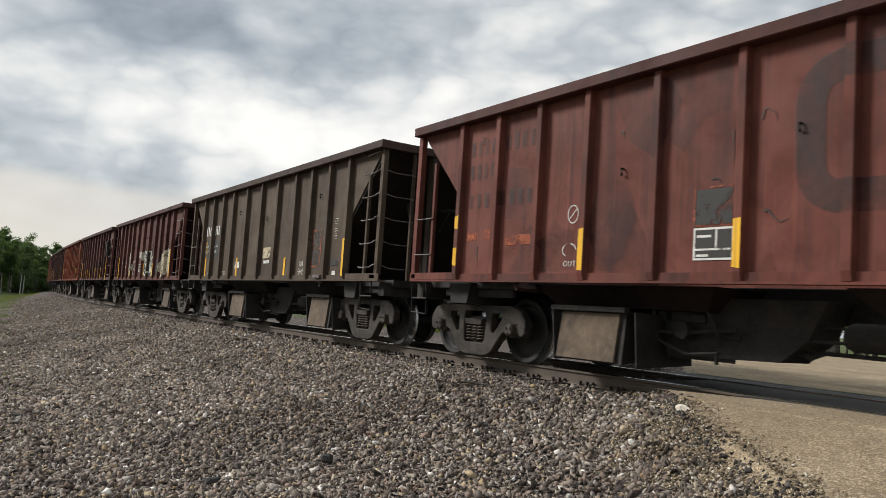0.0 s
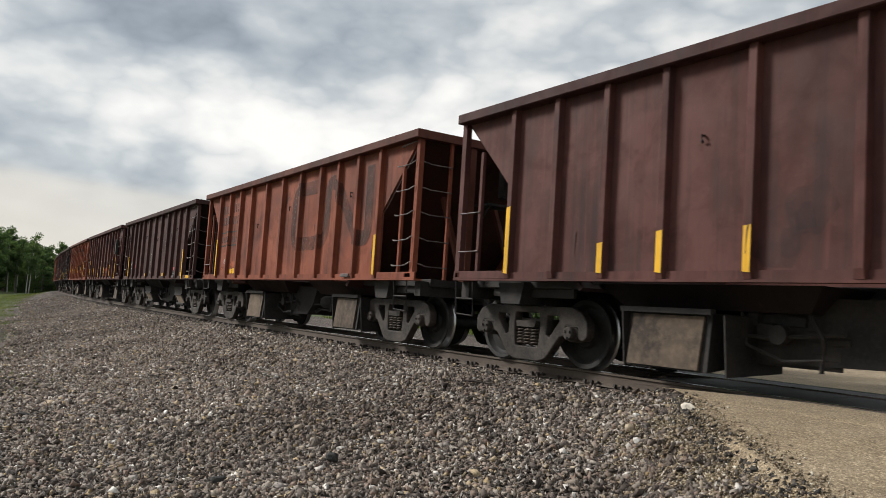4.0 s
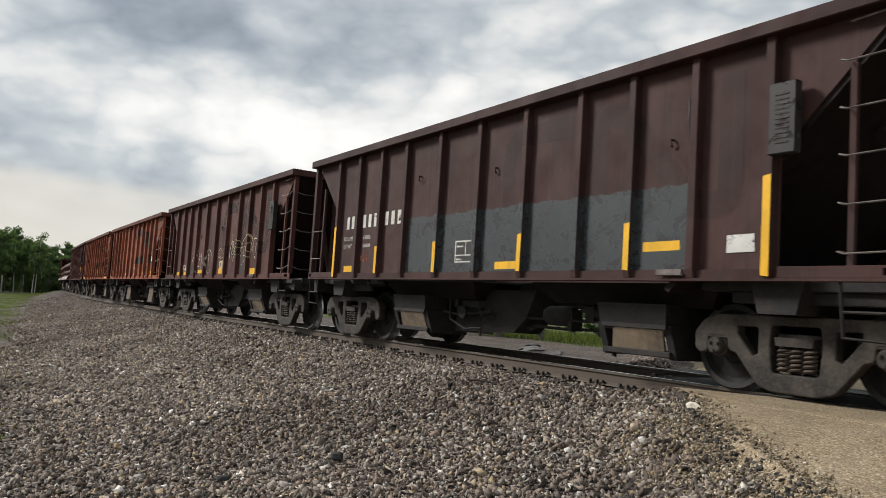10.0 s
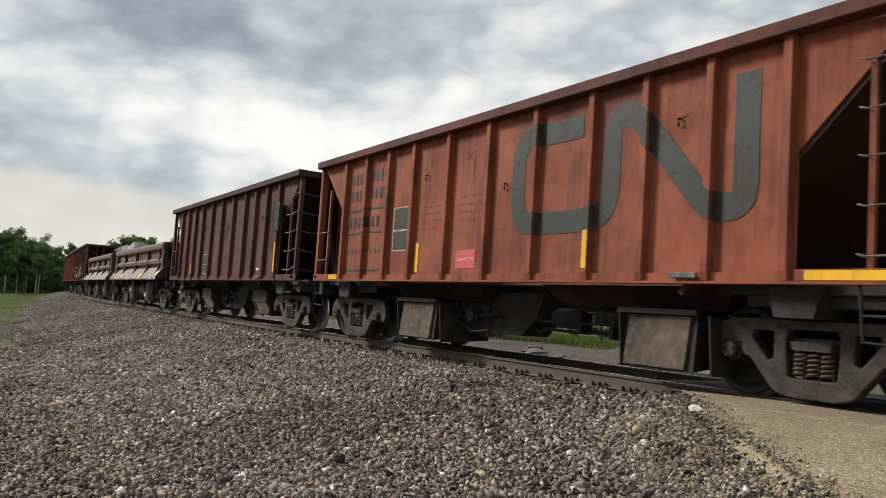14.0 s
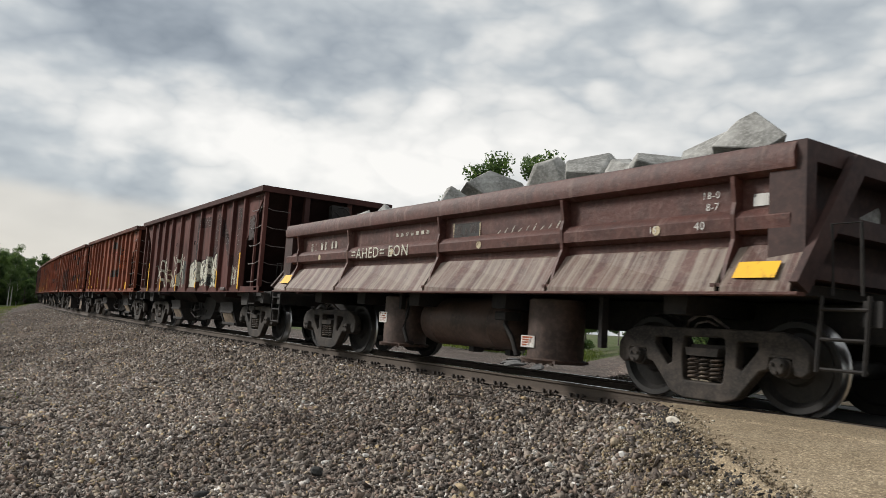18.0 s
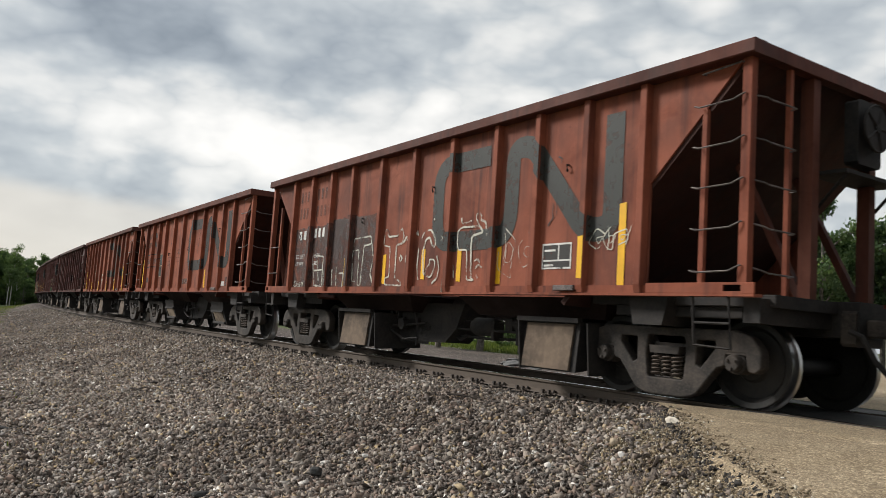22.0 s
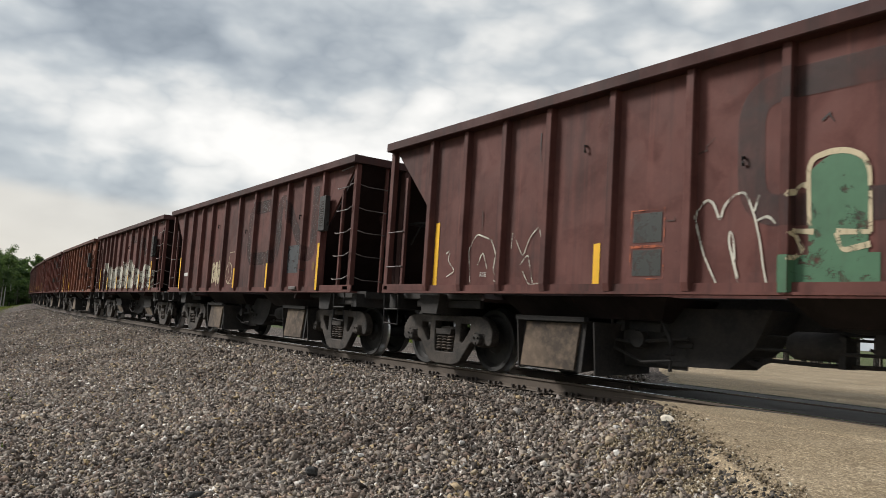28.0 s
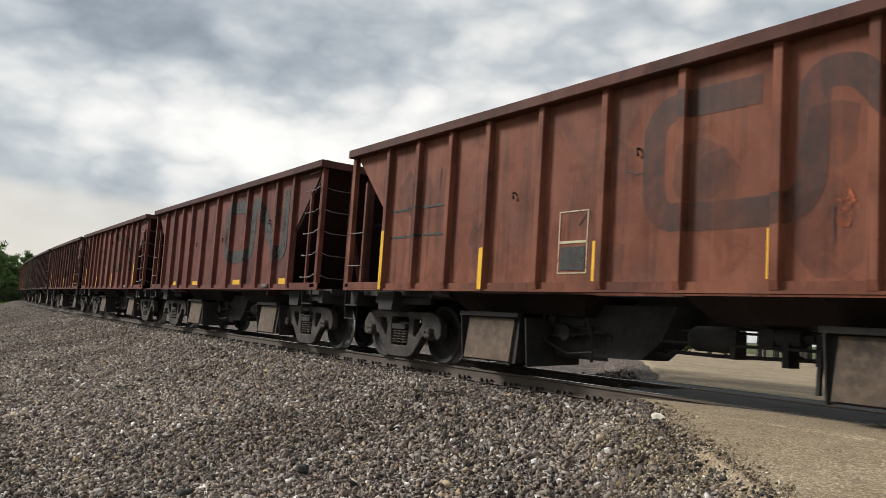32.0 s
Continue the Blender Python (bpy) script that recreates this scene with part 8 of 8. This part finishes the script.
ROLL = "rolling along the track"
LIST = [
    (-11.16, RED, "red hopper car with a dark looping emblem, " + ROLL, m_red_first, 0, 0),
    (-24.43, OLIVE, "grey-brown hopper car with white lettering, " + ROLL, m_olive, 0, 0),
    (-37.75, MAROON, "maroon hopper car with white graffiti, " + ROLL, m_maroon_graffiti, 0, 0),
    (-51.09, BROWN, "brown hopper car with a faded emblem, " + ROLL, m_brown_tag, 1, 0),
    (-64.43, DORANGE, "orange-brown hopper car with faded lettering, " + ROLL, m_orange_plain, 0, 0),
    (-77.78, DARK, "dark brown hopper car with yellow strips, " + ROLL, m_dark_bars, 0, 1),
    (-91.07, (.125, .050, .042), "brown hopper car with thin pale tags, " + ROLL, m_brown_tan, 1, 0),
    (-104.3, DORANGE, "orange-brown hopper car with three white tooth-like drawings, " + ROLL, m_teeth, 0, 0),
    (-117.72, PLUM, "maroon hopper car with a blue-grey lower band, " + ROLL, m_teal_band, 1, 1),
    (-131.0, BROWN, "brown hopper car with cream graffiti outlines, " + ROLL, m_cream_tags, 1, 1),
    (-144.38, ORANGE, "bright orange hopper car with a dark emblem, " + ROLL, m_orange_c, 0, 0),
    (-157.79, ORANGE, "bright orange hopper car with a dark emblem, " + ROLL, m_orange_full, 0, 0),
    (-171.02, MAROON, "maroon-brown hopper car with dark patches, " + ROLL, m_maroon_panel, 1, 1),
    (-211.79, MAROON, "maroon hopper car with white sprayed letters, " + ROLL, m_white_letters, 0, 1),
    (-225.16, DORANGE, "orange hopper car with a peeling dark emblem, " + ROLL, m_peeling, 0, 1),
    (-238.64, DORANGE, "orange hopper car with pale outlined graffiti, " + ROLL, m_pale_outlines, 0, 0),
    (-252.08, ORANGE, "bright orange hopper car with a dark emblem, " + ROLL, m_bright_orange, 0, 1),
    (-265.36, DORANGE, "orange-brown hopper car with two white sprayed letters, " + ROLL, m_white_fr, 0, 0),
    (-278.55, BROWN, "brown hopper car with small yellow strips, " + ROLL, m_brown_small, 0, 0),
    (-291.87, WINE, "red-brown hopper car with green graffiti, " + ROLL, m_green, 1, 0),
    (-305.19, WINE, "red-brown hopper car with a faded blue patch, " + ROLL, m_blue_patch, 1, 0),
    (-318.36, WINE, "red-brown hopper car half covered with white paint, " + ROLL, m_white_sheet, 1, 1),
    (-331.63, (.215, .078, .045), "rusty orange-brown hopper car with a dark emblem, " + ROLL, m_orange_last, 1, 0),
    (-344.9, RED, "red hopper car with dark paint patches, " + ROLL, m_patchy, 0, 0),
    (-358.2, RED, "red hopper car with yellow strips, " + ROLL, m_yellow_far, 0, 0),
    (-371.5, WINE, "red hopper car with yellow strips, " + ROLL, m_yellow_far, 0, 0),
    (-384.8, DARK, "dark brown hopper car, " + ROLL, None, 0, 0),
    (-398.1, OLIVE, "grey-brown hopper car, " + ROLL, None, 0, 0),
    (-411.4, RED, "red hopper car, " + ROLL, m_yellow_far, 0, 0),
    (-424.7, MAROON, "maroon hopper car, " + ROLL, None, 0, 0),
    (-438.0, BROWN, "brown hopper car, " + ROLL, None, 0, 0),
    (-451.3, RED, "red hopper car, " + ROLL, None, 0, 0)]
for s_rear, colour, words, marks, tag, flaps in LIST:
    build_hopper(s_rear, colour, words, marks, tag, flaps)


def dump_text(car, words, u, z, size, y=1.40, mat=None, wide=1.0):
    lettering(car, words, u, z, size, mat, y, DHALF, wide)


def dump_blocks(car, u0, u1, z0, z1, n, y=1.40, mat=None):
    step = (u1 - u0) / n
    for i in range(n):
        a, b = u0 + i * step - DHALF, u0 + (i + .5) * step - DHALF
        sh = Shape()
        sh.face([(a, -y - .006, z0), (b, -y - .006, z0), (b, -y - .006, z1), (a, -y - .006, z1)])
        part("faded_lettering", sh.mesh("faded_lettering", mat or SPRAYFILL), car, "worn painted character")


def dump_common(car):
    side_sign(car, 4.16, .62, .80, .26)
    side_sign(car, 8.0, .43, .58, .27)
    dump_mark(car, "reflective_strip", on_apron(.18, .62, .25, .72), YELLOW, "yellow reflective strip")
    dump_mark(car, "reflective_strip", on_apron(11.28, 11.72, .18, .60), YELLOW, "yellow reflective strip")
    for u in (1.73, 4.55, 7.0, 10.2):
        sh = Shape()
        sh.face([(u + .055 * math.cos(j * .524) - DHALF, -1.512, 1.80 + .055 * math.sin(j * .524)) for j in range(12)])
        part("sticker", sh.mesh("sticker", CREAM), car, "round cream dot")
    dump_mark(car, "sign", [(11.30, -1.405, 1.98), (11.62, -1.405, 1.98), (11.62, -1.405, 2.10), (11.30, -1.405, 2.10)], WHITE, "small white metal plate")
    dump_mark(car, "data_panel", [(6.22, -1.405, 1.94), (6.86, -1.405, 1.94), (6.86, -1.405, 2.15), (6.22, -1.405, 2.15)], BOARD, "dark data panel")
    for u0, u1, z0, z1 in ((6.20, 6.90, 1.92, 1.94), (6.20, 6.22, 1.94, 2.17), (6.86, 6.88, 1.94, 2.15), (6.22, 6.88, 2.15, 2.165), (6.28, 6.42, 1.98, 2.12), (6.50, 6.58, 1.97, 2.08), (6.62, 6.80, 2.0, 2.13)):
        dump_mark(car, "ruling", [(u0, -1.409, z0), (u1, -1.409, z0), (u1, -1.409, z1), (u0, -1.409, z1)], CREAM if u1 - u0 > .7 or u1 - u0 < .05 else GREYPATCH)
    for i in range(9):
        u = 7.30 + i * .15
        dump_mark(car, "scrape", [(u, -1.418, 1.95), (u + .02, -1.418, 1.95), (u + .08, -1.418, 2.0 + .02 * (i % 3)), (u + .068, -1.418, 2.0 + .02 * (i % 3))], SPRAYFILL, "slanting white scrape")


def dump_one(car):
    dump_common(car)
    dump_mark(car, "reflective_strip", on_apron(3.2, 3.75, .1, .42), YELLOW, "yellow reflective strip")
    dump_mark(car, "reflective_strip", on_apron(7.95, 8.5, .1, .45), YELLOW, "yellow reflective strip")
    dump_blocks(car, 1.0, 1.35, 2.02, 2.18, 2)
    dump_blocks(car, 1.5, 2.4, 2.02, 2.18, 5)
    dump_text(car, "LD LMT 145800", 3.25, 2.03, .075)
    dump_text(car, "LT WT 74200", 4.5, 2.10, .07)
    dump_text(car, "BLT  2-82", 4.9, 2.0, .06)
    dump_text(car, "40", 10.95, 1.77, .09, 1.51)
    dump_blocks(car, 10.5, 11.1, 2.05, 2.2, 3)


def dump_two(car):
    dump_common(car)
    dump_blocks(car, 1.09, 1.43, 1.95, 2.10, 2)
    dump_blocks(car, 1.55, 1.89, 1.96, 2.11, 2)
    dump_blocks(car, 2.02, 2.34, 1.97, 2.11, 2)
    dump_text(car, "=AHED= EON", 3.1, 1.72, .20, 1.512, SPRAY, 1.1)
    dump_blocks(car, 4.5, 5.6, 2.06, 2.12, 7)
    dump_text(car, "18-0", 10.7, 2.1, .08)
    dump_text(car, "8-7", 10.75, 1.98, .08)
    dump_text(car, "15", 10.1, 1.77, .08, 1.512)
    dump_text(car, "40", 10.7, 1.77, .09, 1.512)


FLOOR_ROCKS = [(.9 + i * 1.02, .35 * (-1) ** i, 2.05, .62) for i in range(11)]
build_dump_car(-184.82, "brown-red side dump car carrying a few grey boulders", 3, FLOOR_ROCKS + [(4.5, .1, 2.70, .36), (5.2, .1, 2.82, .42), (7.05, .1, 3.0, .56), (8.4, .1, 2.78, .48)], dump_one)
build_dump_car(-198.38, "brown-red side dump car heaped with grey boulders", 4, FLOOR_ROCKS + [(.9, -.1, 2.72, .40), (1.48, 0, 2.72, .50), (2.15, 0, 2.70, .56), (3.0, .2, 2.70, .4), (4.1, .1, 2.80, .52), (4.8, .3, 2.90, .62), (5.4, 0, 2.86, .66), (6.05, .2, 2.80, .5), (6.95, 0, 2.92, .66), (7.7, .1, 2.84, .62), (8.25, -.1, 2.78, .50), (9.0, 0, 2.80, .62), (9.75, .2, 2.95, .66), (10.3, -.1, 2.96, .68), (11.0, .3, 2.6, .45)], dump_two)


# ---------------------------------------------------------------- plants
def tree_mesh(seed, height, spread, leaf, count, bare=0.28, bark=None):
    """Trunk with limbs, and a crown of many leaves in uneven clumps. Returns trunk and crown."""
    rng = random.Random(seed)
    nr = np.random.default_rng(seed)
    tr = Shape()
    lean = (rng.uniform(-.03, .03), rng.uniform(-.03, .03))
    r0 = (height * .014 + .05) * (.62 if bark else 1.0)
    tr.tube([(lean[0] * h * height, lean[1] * h * height, h * height * .93 - .2) for h in (0, .2, .45, .7, 1)], r0, 7)
    n = len(tr.v) // 7
    for i in range(n):
        f = 1.25 - 1.1 * i / (n - 1)
        c = np.mean(np.array(tr.v[i * 7:i * 7 + 7]), axis=0)
        for j in range(7):
            p = np.array(tr.v[i * 7 + j])
            tr.v[i * 7 + j] = tuple(c + (p - c) * f)
    clumps = []
    for i in range(15):
        h = rng.uniform(bare, .95)
        a = rng.uniform(0, 6.28)
        reach = spread * (1 - abs((h - .5) / .62) ** 2.2) * rng.uniform(.45, 1.05)
        base = Vector((lean[0] * h * height, lean[1] * h * height, h * height))
        tip = base + Vector((math.cos(a) * reach, math.sin(a) * reach, height * rng.uniform(.04, .13)))
        tr.tube([base - Vector((0, 0, height * .06)), base.lerp(tip, .5) + Vector((0, 0, -.1)), tip], r0 * .25, 4)
        for f in (.45, .75, 1.0):
            clumps.append((base.lerp(tip, f), height * rng.uniform(.045, .095)))
    clumps.append((Vector((0, 0, height)), height * .06))
    cen = np.array([c for c, _ in clumps])
    rad = np.array([r for _, r in clumps])
    pick = nr.integers(0, len(clumps), count)
    d = nr.normal(size=(count, 3))
    d /= np.linalg.norm(d, axis=1, keepdims=True)
    p = cen[pick] + d * (rad[pick] * nr.uniform(.25, 1.1, count) ** .6)[:, None] * np.array((1.15, 1.15, .8))
    u = nr.normal(size=(count, 3))
    u /= np.linalg.norm(u, axis=1, keepdims=True)
    v = np.cross(u, d + .01)
    v /= np.linalg.norm(v, axis=1, keepdims=True) + 1e-9
    sz = leaf * nr.uniform(.6, 1.3, count)[:, None]
    q = np.stack([p - u * sz, p + v * sz * .6, p + u * sz, p - v * sz * .6], 1)
    crown = array_mesh("crown", q.reshape(-1, 3), np.arange(count * 4).reshape(-1, 4), [LEAF if seed % 2 else LEAF2])
    return tr.mesh("trunk", bark or BARK, smooth=True), crown


def plant(kinds, x, y, z, scale, rng, label, name="tree", category="tree", group=""):
    t = tagged(new(name), label, category, group)
    tr, cr = rng.choice(kinds)
    part("trunk", tr, t)
    part("crown", cr, t)
    t.matrix_basis = Matrix.Translation((x, y, z)) @ pose(0, 0, 0, 0, 0, rng.uniform(0, 360)) @ Matrix.Diagonal((scale, scale, scale * rng.uniform(.88, 1.15), 1))
    return t


def build_plants():
    rng = random.Random(21)
    far = [tree_mesh(s, 12.0, 3.0, .20, 5200, .30) for s in (1, 2, 3, 4)]
    pale = [tree_mesh(s, 12.0, 2.2, .17, 3300, .42, PALEBARK) for s in (6, 14, 18)]
    airy = [tree_mesh(s, 12.0, 3.2, .13, 7500, .10) for s in (8, 10)]
    bush = [tree_mesh(s, 3.2, 1.7, .085, 3000, .08) for s in (11, 12)]
    # the wood where the track bends away, on the camera's side of it and behind
    i = 0
    while i < TREES_LEFT:
        d, b = (rng.uniform(146, 172) if i < 46 else rng.uniform(165, 265)), radians(rng.uniform(80.3, 93))
        x, y = -d * math.sin(b), d * math.cos(b)
        if abs(math.hypot(x, y - CENTRE_Y) - RADIUS) < 6.5:
            continue
        i += 1
        birch = rng.random() < (.6 if i < 46 else .15)
        plant(pale if birch else far, x, y, -1.5, rng.uniform(.66, .93), rng, "pale-trunked birch at the edge of the wood" if birch else "leafy green deciduous tree at the edge of the wood", group="trees of the far wood")
    for i in range(170):
        d, b = (rng.uniform(166, 205), radians(rng.uniform(80.6, 93))) if i < 130 else (rng.uniform(165, 215), radians(rng.uniform(80.2, 84)))
        x, y = -d * math.sin(b), d * math.cos(b)
        if abs(math.hypot(x, y - CENTRE_Y) - RADIUS) < 4.5:
            continue
        plant(bush, x, y, -1.7, rng.uniform(.9, 1.7), rng, "dense green undergrowth at the edge of the wood", "shrub", "shrub", "undergrowth of the far wood")
    # taller trees on the far side of the bend
    for i in range(16):
        d, b = rng.uniform(132, 175), radians(rng.uniform(77.8, 80.3))
        plant(far, -d * math.sin(b), d * math.cos(b), -1.3, rng.uniform(.74, .96) * d / 165, rng, "leafy green deciduous tree standing beyond the bend", group="trees beyond the track")
    # the wood beyond the track
    for i in range(TREES_BACK):
        s, w = rng.uniform(-150, 30) if i % 2 else rng.uniform(-42, 15), -rng.uniform(46, 78)
        x, y, _ = on_track(s, w)
        plant(far, x, y, -1.2, rng.uniform(.66, .90) if s > -42 else rng.uniform(.40, .55), rng, "leafy green deciduous tree standing beyond the track", group="trees beyond the track")
    for x, y, k in ((-43.2, 33.1, 1.04), (-40.6, 34.6, .98), (-45.8, 31.4, .90), (-30.3, 39.6, .98), (-24.8, 43.4, .86)):
        plant(airy, x, y, -1.1, k, rng, "tall airy leafy tree beyond the track", group="trees beyond the track")
    for i in range(14):
        d, b = rng.uniform(50, 62), radians(22 + i * 1.05)
        plant(far, -d * math.sin(b), d * math.cos(b), -1.1, rng.uniform(.68, .80), rng, "leafy green tree standing beyond the crossing", group="trees beyond the track")
    for i in range(46):
        s, w = rng.uniform(-90, 12), -rng.uniform(30, 44)
        x, y, _ = on_track(s, w)
        q = road_side(x, y)
        if -3 < q < 15:
            continue
        plant(bush, x, y, -1.15, rng.uniform(.6, 1.5), rng, "bushy green shrub in the rough grass", "shrub", "shrub", "shrubs beyond the track")


def grass(name, label, areas, seed, tall=(0.10, 0.28)):
    rng = np.random.default_rng(seed)
    pts = []
    for s0, s1, w0, w1, n in areas:
        k = int((s1 - s0) * abs(w1 - w0) * n)
        pts.append(np.stack([rng.uniform(s0, s1, k), rng.uniform(w0, w1, k)], -1))
    p = np.concatenate(pts)
    # tufts: keep where a slow pattern is high
    pat = np.sin(p[:, 0] * 1.7 + np.sin(p[:, 1] * 2.3)) + np.sin(p[:, 1] * 1.9 + p[:, 0] * .6) + rng.normal(0, .7, len(p))
    p = p[(pat > -.5) & ((p[:, 1] < 0) | (p[:, 1] > np.maximum(7.8 + .05 * p[:, 0], 2.9) + .45 * np.sin(p[:, 0] * .9) + rng.normal(0, .25, len(p))))]
    a = p[:, 0] / RADIUS
    x, y = (RADIUS + p[:, 1]) * np.sin(a), CENTRE_Y - (RADIUS + p[:, 1]) * np.cos(a)
    q = road_side(x, y)
    keep = (q < -.4) | (q > 12.6)
    x, y = x[keep], y[keep]
    n = len(x)
    z = ground_height(x, y) - .02
    h = rng.uniform(*tall, n)
    ang = rng.uniform(0, 6.28, n)
    dx, dy = np.cos(ang) * .012, np.sin(ang) * .012
    bend = rng.normal(0, .35, (n, 2)) * h[:, None]
    wide = 1.0 + h * 3
    v = np.stack([np.stack([x - dx * wide, y - dy * wide, z], -1), np.stack([x + dx * wide, y + dy * wide, z], -1),
                  np.stack([x + bend[:, 0] + dx * .2, y + bend[:, 1] + dy * .2, z + h], -1), np.stack([x + bend[:, 0] - dx * .2, y + bend[:, 1] - dy * .2, z + h], -1)], 1)
    tagged(new(name, array_mesh(name, v.reshape(-1, 3), np.arange(n * 4).reshape(-1, 4), [GRASS])), label, "grass", kind="stuff")


TREES_LEFT, TREES_BACK = 150, 130
build_plants()
grass("verge_grass", "rough green grass along the foot of the ballast bank", [(-60, -10, 4.2, 11, 90), (-130, -60, 2.4, 9, 55)], 31, (.03, .11))
grass("field_grass", "long green grass beyond the track", [(-80, 0, -44, -24, 26)], 32, (.18, .5))


# ---------------------------------------------------------------- what moves
def travelled(t):
    return START + SPEED * t + SLOWING * t * t / 2


def motions():
    for car, s0 in CARS:
        rows = []
        for i in range(33):
            x, y, a = on_track(s0 + travelled(i))
            rows.append((i, pose(x, y, 0, 0, 0, math.degrees(a))))
        walk(car, rows)
    for wheel, rear, u in WHEELS:
        x, y, z = wheel.location
        times = [2 * j / FPS for j in range(0, 16 * 30 + 1) if -38 < rear + travelled(2 * j / FPS) < 3]
        if not times:
            times = [0.0]
        def spin(t):
            return math.degrees(travelled(t) / .457)
        rows = [(t, pose(x, y, z, 0, spin(t) % 360, 0)) for t in times]
        if times[0] > 0:
            rows.insert(0, (0.0, rows[0][1]))
        if times[-1] < 32:
            rows.append((32.0, rows[-1][1]))
        walk(wheel, rows)


motions()
